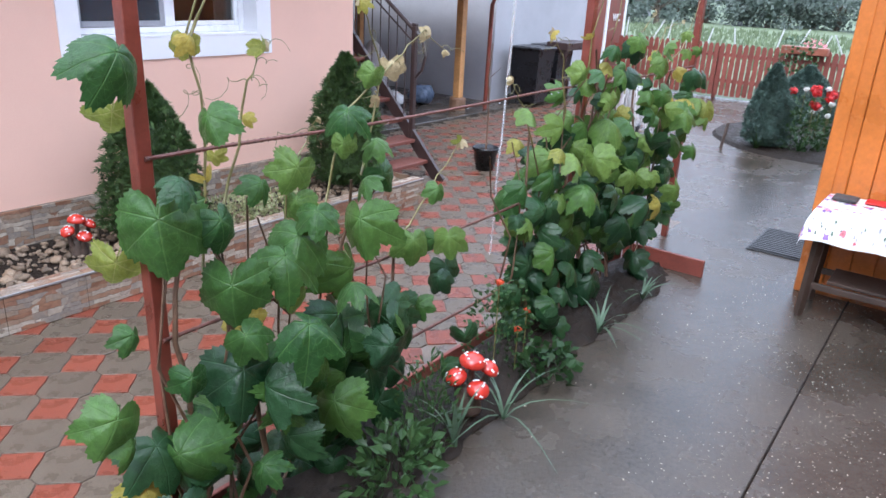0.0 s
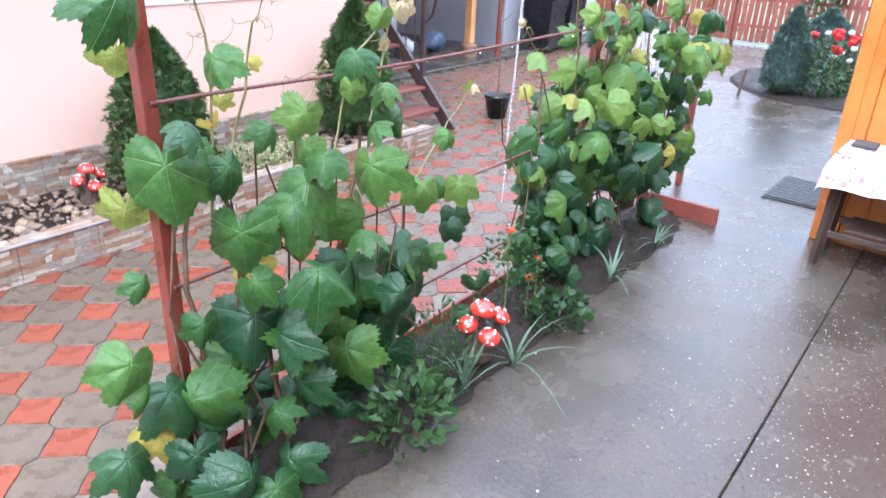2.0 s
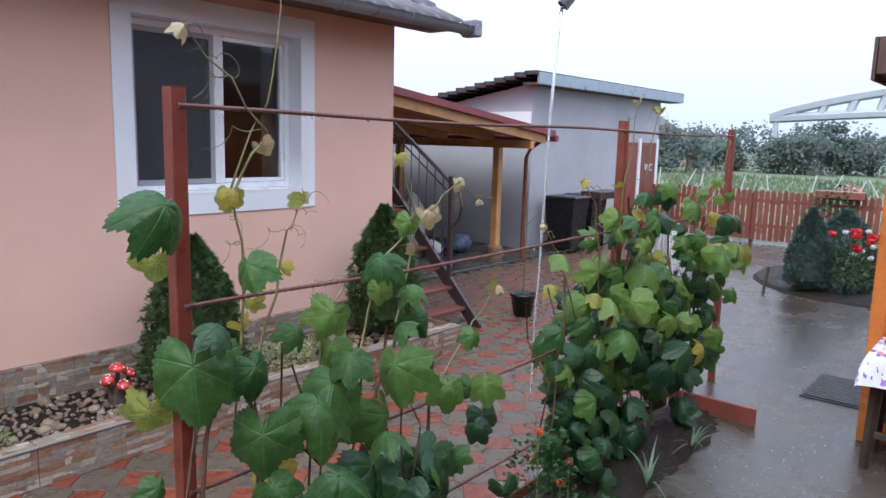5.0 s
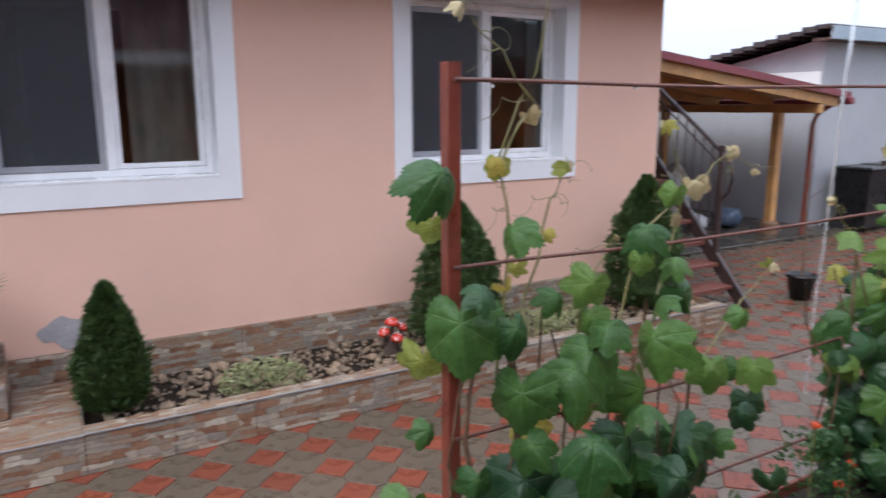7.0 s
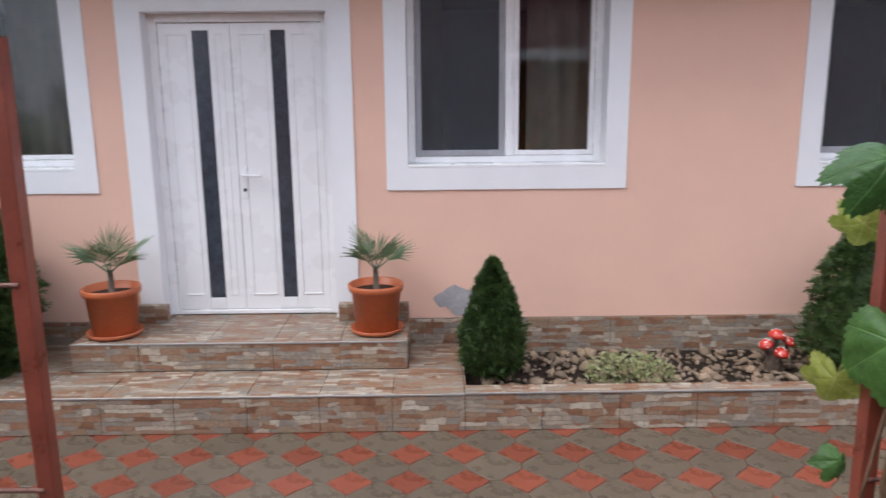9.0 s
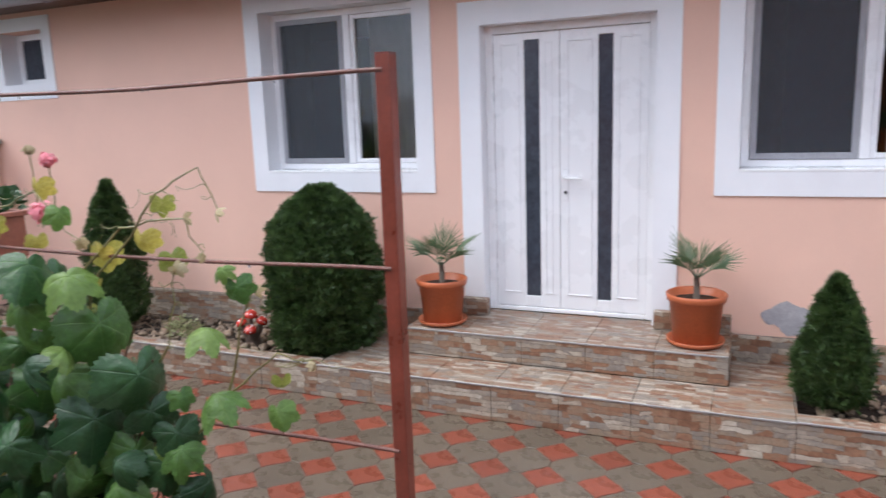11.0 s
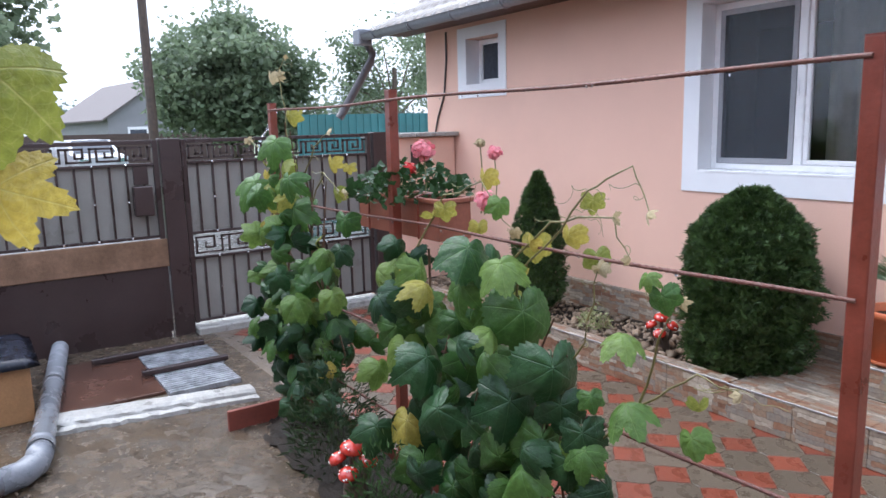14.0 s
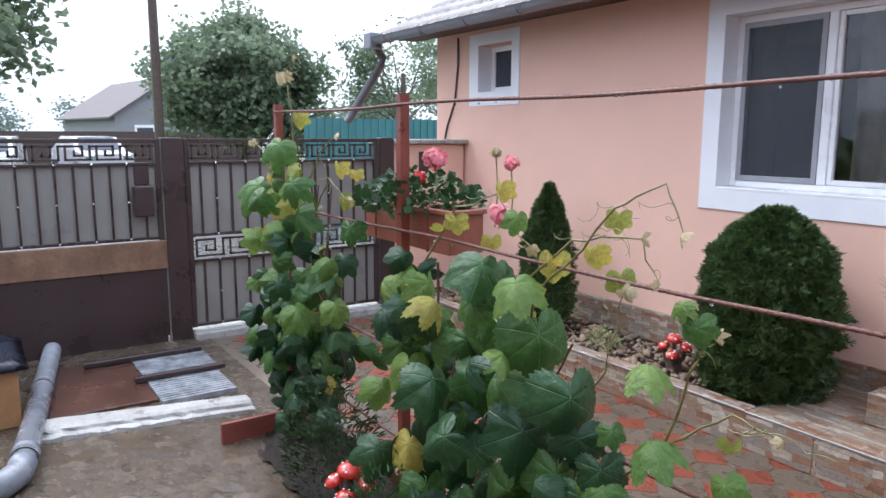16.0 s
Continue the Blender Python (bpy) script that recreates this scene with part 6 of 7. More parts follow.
def blades(name, label, category, x, y, z, n, L, w, material, seed, spread=0.6, group=""):
    """Long strap leaves arching out from one base."""
    r = random.Random(seed)
    t = thing(name, label, category, group)
    for k in range(n):
        bm = bmesh.new()
        a = r.uniform(0, 6.283)
        s = spread * r.uniform(0.4, 1.2)
        ll = L * r.uniform(0.6, 1.1)
        d = Vector((math.cos(a), math.sin(a), 0))
        side = Vector((-math.sin(a), math.cos(a), 0))
        prev = None
        for i in range(6):
            u = i / 5
            c = d * (ll * u * s * (0.5 + 0.7 * u)) + Vector((0, 0, ll * (u - 0.75 * s * u * u)))
            ww = side * w * (1 - u ** 1.6) + side * 0.0006
            cur = (bm.verts.new(c + ww), bm.verts.new(c - ww))
            if prev:
                bm.faces.new((prev[0], prev[1], cur[1], cur[0]))
            prev = cur
        part("blade", bm, M[material], t)
    t.location = (x, y, z)
    return t


for i, (x, y, R, n) in enumerate(((1.05, 4.34, 0.27, 650), (3.15, 4.40, 0.36, 800), (3.55, 4.30, 0.28, 500), (-4.5, 4.4, 0.15, 250))):
    tuft("variegated_groundcover", "low cream-and-green variegated groundcover in the planter", "groundcover", x, y, 0.15, R, 0.16, n, "varieg", 0.045, 0.011, 30 + i, 0.6, "groundcovers")
# plants in the right vine bed
tuft("low_shrub", "low leafy green herbs at the bed edge", "herb", 1.75, 1.52, 0.03, 0.20, 0.30, 260, "herb", 0.075, 0.018, 41)
tuft("low_shrub", "feathery green herbs beside the toadstools", "herb", 2.05, 1.62, 0.03, 0.17, 0.42, 420, "herb", 0.055, 0.006, 42, 0.7)
tuft("rose_bush", "small rose bush with red buds", "rose bush", 2.85, 1.76, 0.03, 0.22, 0.52, 420, "herb", 0.035, 0.012, 43, 0.5)
tuft("low_shrub", "low green leaves by the terrace edge", "herb", 2.95, 1.50, 0.03, 0.18, 0.16, 140, "herb", 0.07, 0.022, 44)
blades("iris", "grey-green iris fan by the bed edge", "iris", 2.12, 1.50, 0.03, 9, 0.34, 0.014, "iris", 51, 0.4)
blades("strap_leaf_plant", "drooping strap-leaved plant at the bed edge", "lily", 2.42, 1.44, 0.04, 12, 0.36, 0.006, "iris", 52, 1.1)
blades("strap_leaf_plant", "green strap leaves under the vine", "lily", 3.55, 1.5, 0.04, 10, 0.32, 0.010, "iris", 53, 0.9)
blades("strap_leaf_plant", "bent green strap leaves under the vine", "lily", 4.2, 1.5, 0.04, 8, 0.28, 0.010, "iris", 54, 0.9)
tuft("lavender_bush", "narrow-leaved bushy green plant under the vine", "shrub", -3.85, 1.7, 0.03, 0.30, 0.62, 900, "darkherb", 0.075, 0.006, 55, 0.55)
tuft("low_shrub", "narrow-leaved green plant by the toadstools", "herb", -3.1, 1.6, 0.03, 0.20, 0.42, 420, "herb", 0.07, 0.006, 56, 0.7)
tuft("geranium_leaves", "round green geranium foliage in the balcony box", "geranium", -3.58, 2.07, 1.47, 0.36, 0.20, 420, "herb", 0.055, 0.026, 57, 0.45)


def blossom(name, label, x, y, z, R, material, seed, stalk=0.0):
    r = random.Random(seed)
    bm = bmesh.new()
    for k in range(120):
        d = Vector((r.gauss(0, 1), r.gauss(0, 1), r.gauss(0, 1) + 0.2)).normalized()
        s = (d + Vector((r.gauss(0, 0.4), r.gauss(0, 0.4), r.gauss(0, 0.4)))).cross(Vector((0.3, 0.2, 1))).normalized()
        u = d.cross(s)
        c = d * R * r.uniform(0.45, 1.05) * (0.8 if d.z < -0.3 else 1)
        q = R * r.uniform(0.18, 0.30)
        bm.faces.new([bm.verts.new(c + p) for p in (-s * q - u * q * 0.6, s * q * 0.6 - u * q, s * q + u * q * 0.7, -s * q * 0.5 + u * q)])
    t = tagged(new(name), label, "flower", "blossoms")
    part("petals", bm, M[material], t)
    if stalk:
        part("stalk", tube(bmesh.new(), [(0, 0, 0), (0.01, 0.005, -stalk * 0.5), (0, 0, -stalk)], 0.003, 0.003, 5), M["shoot"], t)
    t.location = (x, y, z)


for i, (x, y, z, R, m_, lab) in enumerate(((-3.40, 2.05, 1.73, 0.060, "pink", "pink geranium head above the balcony box"), (-3.56, 2.06, 1.63, 0.045, "red", "red geranium head in the balcony box"), (-2.85, 2.06, 1.73, 0.036, "pink", "small pink geranium head on a long stalk"), (-2.90, 2.04, 1.52, 0.052, "pink", "pink geranium head low in the box"), (-2.95, 2.06, 1.77, 0.024, "leafdry", "withered brown geranium head on a stalk"))):
    blossom("geranium_flower", lab, x, y, z, R, m_, 60 + i, z - 1.46)
for i, (x, y, z) in enumerate(((2.72, 1.70, 0.56), (2.95, 1.66, 0.34), (2.8, 1.62, 0.30))):
    blossom("rose_bud", "orange-red rose bud on the small bush", x, y, z, 0.020, "orangepetal", 70 + i, z - 0.06)
rr = random.Random(9)
tuft("rose_bush", "rose bush in flower beside the conifer", "rose bush", 10.6, 1.92, 0.0, 0.42, 0.72, 900, "herb", 0.07, 0.024, 45, 0.5)
tuft("rose_bush", "rose bush along the picket fence", "rose bush", 14.2, 2.9, 0.0, 0.6, 1.2, 600, "herb", 0.09, 0.03, 47, 0.5)
for i in range(9):
    blossom("rose", "red garden rose in bloom", 10.5 + rr.uniform(-0.2, 0.3), 1.95 + rr.uniform(-0.3, 0.22), rr.uniform(0.60, 0.90), 0.06, "red", 80 + i, 0.5)
for i in range(8):
    blossom("rose", "white garden rose in bloom", 10.5 + rr.uniform(-0.2, 0.3), 1.92 + rr.uniform(-0.3, 0.25), rr.uniform(0.50, 0.88), 0.038, "whitepetal", 95 + i, 0.4)
for i, (x, y) in enumerate(((10.25, 1.85), (10.45, 1.65), (10.1, 2.35))):
    blades("lily", "green strap-leaved lily in front of the roses", "lily", x, y, 0.0, 14, 0.45, 0.014, "herb", 110 + i, 0.7, "lilies")
solo("rose_bed", lathe(bmesh.new(), [(1.7, -0.02), (1.65, 0.03), (1.2, 0.07), (0.1, 0.09)], 28, 11.5, 1.6, 0), M["soil"], "muddy rose bed by the fence", "flower bed", "structure")

# ---- side yard: stairs, lean-to, shed ----
st = thing("outdoor_stairs", "steep dark brown steel stairs up the house side", "stairs")
sl = 1.06
for x in (5.06, 5.70):
    bm = bmesh.new()
    q = [bm.verts.new((x + o, y, (y - 4.33) * sl + dz)) for o in (-0.02, 0.02) for y, dz in ((4.30, 0.03), (4.42, -0.10), (6.75, -0.10), (6.75, 0.08), (4.28, 0.08))]
    bm.faces.new(q[:5])
    bm.faces.new(q[5:][::-1])
    for k in range(5):
        bm.faces.new((q[k], q[(k + 1) % 5], q[5 + (k + 1) % 5], q[5 + k]))
    bmesh.ops.recalc_face_normals(bm, faces=bm.faces)
    part("stringer", bm, M["stair"], st)
for k in range(12):
    z = 0.19 * (k + 1)
    y = 4.33 + z / sl
    part("tread", box(5.08, 5.68, y - 0.03, y + 0.21, z - 0.035, z, 0.004), M["tread"], st)
part("landing", box(5.05, 6.0, 6.75, 7.7, 2.40, 2.46, 0.004), M["stair"], st)
part("landing_post", box(5.9, 5.96, 7.6, 7.66, 0.0, 2.40), M["stair"], st)
for x in (5.70,):
    part("newel", box(x - 0.025, x + 0.025, 4.70, 4.75, 0.35, 1.50, 0.005), M["stair"], st)
    part("finial", B(bmesh.new(), x - 0.03, x + 0.03, 4.695, 4.755, 1.50, 1.53, 0.01), M["stair"], st)
    part("handrail", tube(bmesh.new(), [(x, 4.73, 1.46), (x, 6.2, 2.52)], 0.022, 0.022, 8), M["stair"], st)
    part("mid_rail", tube(bmesh.new(), [(x, 4.73, 1.34), (x, 6.2, 2.40)], 0.010, 0.010, 6), M["stair"], st)
    for k in range(13):
        y = 4.84 + 0.115 * k
        part("baluster", tube(bmesh.new(), [(x, y, (y - 4.33) * sl + 0.06), (x, y, 1.46 + (y - 4.73) * 0.721)], 0.007, 0.007, 5), M["stair"], st)
    bm = tube(bmesh.new(), [(x, 4.73, 1.46), (x, 4.62, 1.36), (x, 4.58, 1.22), (x, 4.62, 1.08), (x, 4.70, 1.0)], 0.018, 0.012, 8)
    part("volute", bm, M["stair"], st, "curled rail end")
rest(st, 5.4, 4.35, 0)

po = thing("lean_to", "pine timber lean-to with dark red sheet roof", "lean-to")


def rz(x):
    return 2.505 - (x - 5.0) * 0.120


for name, y0, y1, dz0, dz1, mt_ in (("roof_sheet", 6.06, 11.5, 0.09, 0.12, "redroof"), ("roof_deck", 6.1, 11.5, 0.055, 0.085, "timber")):
    bm = bmesh.new()
    q = [bm.verts.new((x, y, rz(x) + d)) for x in (5.02, 9.79) for y in (y0, y1) for d in (dz0, dz1)]
    bmesh.ops.convex_hull(bm, input=q)
    part(name, bm, M[mt_], po)
bm = bmesh.new()
bmesh.ops.convex_hull(bm, input=[bm.verts.new((x, y, rz(x) + d)) for x in (5.02, 9.84) for y in (6.03, 6.06) for d in (0.06, 0.15)])
part("edge_flashing", bm, M["redroof"], po, "dark red metal edge strip")
for y in (6.1, 7.1, 8.1, 9.1, 10.1):
    bm = bmesh.new()
    bmesh.ops.convex_hull(bm, input=[bm.verts.new((x, yy, rz(x) + d)) for x in (5.02, 9.66) for yy in (y, y + 0.06) for d in (-0.07, 0.052)])
    part("rafter", bm, M["timber"], po)
part("purlin", box(9.25, 9.35, 6.1, 11.4, 1.79, 1.91, 0.004), M["timber"], po)
part("wall_plate", box(5.02, 5.12, 6.17, 11.4, 2.30, 2.41, 0.004), M["timber"], po)
for x, y in ((9.30, 6.75), (9.30, 8.9)):
    part("post", box(x - 0.06, x + 0.06, y - 0.06, y + 0.06, 0.22, 1.79, 0.006), M["timber"], po)
    part("footing", lathe(bmesh.new(), [(0.13, 0.03), (0.13, 0.20), (0.11, 0.22)], 14, x, y), M["plank"], po)
part("gutter_pipe", tube(bmesh.new(), [(9.84, 6.0, rz(9.84) + 0.03), (9.84, 11.5, rz(9.84) + 0.03)], 0.05, 0.05, 10), M["redroof"], po, "dark red gutter")
part("downpipe", tube(bmesh.new(), [(9.82, 6.25, 1.93), (9.76, 6.45, 1.78), (9.74, 6.5, 1.63), (9.72, 6.5, 0.03)], 0.035, 0.035, 9), M["post"], po, "red-brown downpipe")
rest(po, 7.5, 8, 0)
solo("wall_porch", box(5.0, 10.38, 11.6, 11.8, 0.03, 2.8), M["cement"], "shaded rear wall of the lean-to", "wall", "structure")

sh = thing("shed", "grey rendered shed with zinc-edged tile roof", "shed")
bm = bmesh.new()
bmesh.ops.convex_hull(bm, input=[bm.verts.new(p) for p in ((10.4, 6.85, 0), (15.6, 6.85, 0), (10.4, 11.5, 0), (15.6, 11.5, 0), (10.4, 6.85, 2.88), (15.6, 6.85, 2.88), (10.4, 11.5, 2.05), (15.6, 11.5, 2.05))])
part("wall", bm, M["cement"], sh)
for k in range(6):
    a = 10.12 + k * 1.01
    part("flashing", B(bmesh.new(), a, a + 1.003, 6.56, 6.60, 2.84, 3.03, 0.003), M["zinc"], sh, "bent zinc flashing sheet")
bm = bmesh.new()
n = 24
for k in range(n):
    y = 6.58 + 5.0 * k / n
    z = 3.04 - 0.178 * (y - 6.58)
    part("roof_course", box(10.06, 16.2, y, y + 5.0 / n + 0.03, z - 0.05, z + 0.03 * (1 if k % 2 else 0.4)), M["roof"], sh)
part("soffit", box(10.15, 16.1, 6.6, 6.9, 2.83, 2.87), M["soffit"], sh)
dr = part("door", box(14.66, 15.42, 6.81, 6.86, 0.03, 1.93, 0.006), M["picket"], sh, "red-brown toilet door")
part("door", box(13.85, 14.5, 6.81, 6.86, 0.03, 1.93, 0.006), M["picket"], sh, "red-brown shed door")
bm = bmesh.new()
for a, b in ((14.55, 14.65), (15.43, 15.53)):
    B(bm, a, b, 6.80, 6.855, 0.0, 2.02, 0.003)
part("door_frame", bm, M["sign"], sh, "white door frame")
fc = bpy.data.curves.new("lettering", 'FONT')
fc.body, fc.size, fc.extrude, fc.align_x = "WC", 0.22, 0.003, 'CENTER'
tx = new("lettering", fc)
tx.data.materials.append(M["sign"])
tx.parent = dr
tx.matrix_basis = pose(15.04, 6.80, 1.32, 90, 0, 0)
rest(sh, 13, 9, 0)
solo("white_panel", box(10.36, 10.395, 6.86, 8.6, 1.98, 2.4, 0.004), M["sign"], "white insulation board on the shed side", "board")


def wheelie(x, y, s):
    b = thing("waste_bin", "black plastic wheeled waste bin by the shed", "waste bin", "waste bins")
    bm = bmesh.new()
    bmesh.ops.convex_hull(bm, input=[bm.verts.new(p) for p in [(x + u * 0.22 * s, y + v * 0.24 * s, 0.08) for u in (-1, 1) for v in (-1, 1)] + [(x + u * 0.28 * s, y + v * 0.30 * s, 0.98 * s) for u in (-1, 1) for v in (-1, 1)]])
    part("body", bm, M["blackpot"], b)
    part("lid", box(x - 0.30 * s, x + 0.30 * s, y - 0.33 * s, y + 0.31 * s, 0.98 * s, 1.04 * s, 0.02), M["blackpot"], b)
    part("handle", tube(bmesh.new(), [(x - 0.2 * s, y + 0.36 * s, 0.98 * s), (x + 0.2 * s, y + 0.36 * s, 0.98 * s)], 0.018), M["blackpot"], b)
    for u in (-0.24, 0.24):
        part("wheel", tube(bmesh.new(), [(x + u * s - 0.03, y + 0.22 * s, 0.10), (x + u * s + 0.03, y + 0.22 * s, 0.10)], 0.10, 0.10, 14), M["rubberty"], b)
    rest(b, x, y, 0.03)


wheelie(10.85, 6.35, 0.95)
wheelie(11.6, 6.4, 0.95)
gr_ = thing("barbecue", "dark steel barbecue stand with shelf", "barbecue")
part("tray", box(11.3, 12.2, 5.95, 6.35, 0.92, 1.05, 0.01), M["gate"], gr_)
part("rack", box(11.32, 12.18, 5.97, 6.33, 0.40, 0.43, 0.004), M["gate"], gr_)
for x in (11.34, 12.16):
    for y in (5.98, 6.32):
        part("leg", box(x - 0.018, x + 0.018, y - 0.018, y + 0.018, -0.004, 0.92), M["gate"], gr_)
rest(gr_, 11.7, 6.15, 0)


def lump(name, label, cat, x, y, z, sx, sy, sz, material, seed):
    bm = bmesh.new()
    bmesh.ops.create_icosphere(bm, subdivisions=3, radius=1)
    for v in bm.verts:
        k = 1 + 0.22 * noise.noise(v.co * 1.6 + Vector((seed, 0, 0))) + 0.08 * noise.noise(v.co * 5 + Vector((seed, 3, 0)))
        v.co = Vector((v.co.x * sx * k, v.co.y * sy * k, max(-0.92, v.co.z * k) * sz + sz * 0.92))
    o = solo(name, bm, M[material], label, cat, "", "", True)
    o.location = (x, y, z)


lump("sack", "white woven sack standing under the lean-to", "sack", 9.0, 8.3, 0.03, 0.25, 0.22, 0.48, "sack", 1)
lump("plastic_bag", "dark blue stuffed plastic bag on the porch floor", "bag", 9.25, 7.45, 0.03, 0.24, 0.2, 0.17, "bluebag", 2)
lump("plastic_bag", "grey plastic bag on the porch floor", "bag", 8.7, 7.6, 0.03, 0.2, 0.2, 0.12, "sack", 3)
bk = thing("plant_pot", "black nursery pot with a bare thin stem", "plant pot")
part("pot", lathe(bmesh.new(), [(0.10, 0.0), (0.135, 0.22), (0.15, 0.225), (0.15, 0.25), (0.138, 0.25), (0.13, 0.21), (0.02, 0.20)], 20, 6.45, 4.28, 0), M["blackpot"], bk, "", True)
part("soil", lathe(bmesh.new(), [(0.13, 0.20), (0.131, 0.215), (0.02, 0.22)], 16, 6.45, 4.28, 0), M["soil"], bk)
part("stem", tube(bmesh.new(), [(6.45, 4.28, 0.2), (6.47, 4.29, 0.6), (6.44, 4.3, 1.0), (6.48, 4.3, 1.35)], 0.012, 0.005, 6), M["stem"], bk)
for k in range(7):
    z = 0.4 + k * 0.12
    part("twig", tube(bmesh.new(), [(6.455, 4.285, z), (6.455 + 0.1 * math.cos(k * 2.3), 4.285 + 0.1 * math.sin(k * 2.3), z + 0.1)], 0.004, 0.002, 4), M["stem"], bk)
rest(bk, 6.45, 4.28, 0)
wp = thing("weeping_plant", "pale dried weeping grass in a black pot", "potted plant")
part("pot", lathe(bmesh.new(), [(0.15, 0.0), (0.20, 0.34), (0.215, 0.36), (0.19, 0.36), (0.02, 0.32)], 18, 8.6, 3.62, 0), M["blackpot"], wp, "", True)
bm = bmesh.new()
r = random.Random(3)
for k in range(120):
    a = r.uniform(0, 6.283)
    R = r.uniform(0.15, 0.30)
    h = r.uniform(0.75, 1.0)
    tube(bm, [(8.6, 3.62, 0.3), (8.6 + math.cos(a) * R * 0.3, 3.62 + math.sin(a) * R * 0.3, h), (8.6 + math.cos(a) * R * 0.8, 3.62 + math.sin(a) * R * 0.8, h - 0.06), (8.6 + math.cos(a) * R, 3.62 + math.sin(a) * R, h - 0.5)], 0.005, 0.003, 3)
part("grass_blades", bm, M["sack"], wp, "pale drooping blades")
rest(wp, 8.6, 3.62, 0)

# ---- picket fence ----
fx = 15.1
fe = thing("picket_fence", "red-brown pointed picket fence with two rails", "fence")
bm = bmesh.new()
w_, z0_, z1_ = 0.085, 0.04, 1.05
prof = [(-w_ / 2, z0_), (w_ / 2, z0_), (w_ / 2, z1_ - 0.06), (0.02, z1_), (-0.02, z1_), (-w_ / 2, z1_ - 0.06)]
a_ = [bm.verts.new((-0.01, y, z)) for y, z in prof]
b_ = [bm.verts.new((0.01, y, z)) for y, z in prof]
bm.faces.new(a_[::-1])
bm.faces.new(b_)
for k in range(6):
    bm.faces.new((a_[k], a_[(k + 1) % 6], b_[(k + 1) % 6], b_[k]))
pk = mesh_of("picket", bm, M["picket"])
for k in range(112):
    o = part("picket", pk, None, fe)
    o.location = (fx, -6 + k * 0.114, rnd.uniform(-0.012, 0.012))
for z in (0.3, 0.8):
    part("rail", box(fx + 0.012, fx + 0.05, -6.1, 6.8, z, z + 0.07), M["picket"], fe)
for k in range(7):
    part("post", box(fx + 0.052, fx + 0.12, -6 + k * 2.1, -5.93 + k * 2.1, -0.1, 1.0), M["picket"], fe)
rest(fe, fx, 0, 0)
bk = thing("flower_trough", "terracotta trough of petunias hooked on the fence", "planter")
part("tub", box(14.85, 15.08, 2.55, 3.35, 0.98, 1.12, 0.012), M["oldpot"], bk)
part("bracket", box(15.07, 15.11, 2.7, 3.2, 0.95, 1.06), M["gate"], bk)
rest(bk, 15, 2.95, 0.98)
pet = tuft("petunia", "pink petunias in the fence trough", "petunia", 14.96, 2.8, 1.13, 0.22, 0.13, 40, "pink", 0.05, 0.025, 120)
pet["kind"] = "stuff"
pet = tuft("petunia", "green petunia leaves in the fence trough", "petunia", 14.96, 3.15, 1.13, 0.25, 0.15, 80, "iris", 0.06, 0.03, 121)
pet["kind"] = "stuff"
solo("garden_stake", tube(bmesh.new(), [(9.9, 2.75, -0.05), (9.95, 2.72, 0.34)], 0.02, 0.02, 6), M["oldwood"], "short wooden stake at the rose bed", "stake")

# falling roof water and the spout it leaves
sp = thing("roof_spout", "dark metal spout pouring rainwater from the outbuilding roof", "spout")
part("pipe", tube(bmesh.new(), [(4.42, 2.72, 2.84), (4.50, 2.64, 2.99), (4.75, 2.35, 3.35), (5.6, 1.1, 3.55), (5.95, -1.0, 3.25)], 0.045, 0.045, 12), M["spout"], sp, "", True)
bm = bmesh.new()
pts = []
for k in range(26):
    u = k / 25
    pts.append((4.42 - 0.16 * u ** 0.5 + 0.012 * noise.noise((u * 7, 0, 0)), 2.72 + 0.02 * u + 0.012 * noise.noise((u * 7, 4, 0)), 2.86 * (1 - u) + 0.0))
tube(bm, pts, 0.013, 0.007, 6)
for v in bm.verts:
    v.co += Vector((1, 1, 0)) * 0.006 * noise.noise(v.co * 14)
part("water", bm, M["water"], sp, "thin falling stream of water", True)
rest(sp, 5.95, -1.0, 3.2)
sw = thing("rain_runoff", "short jet of water from the gutter downpipe", "water")
bm = tube(bmesh.new(), [(-9.0, 3.41, 1.95), (-9.1, 3.3, 1.75), (-9.15, 3.25, 1.2), (-9.17, 3.23, -0.05)], 0.03, 0.02, 6)
part("water", bm, M["water"], sw, "", True)

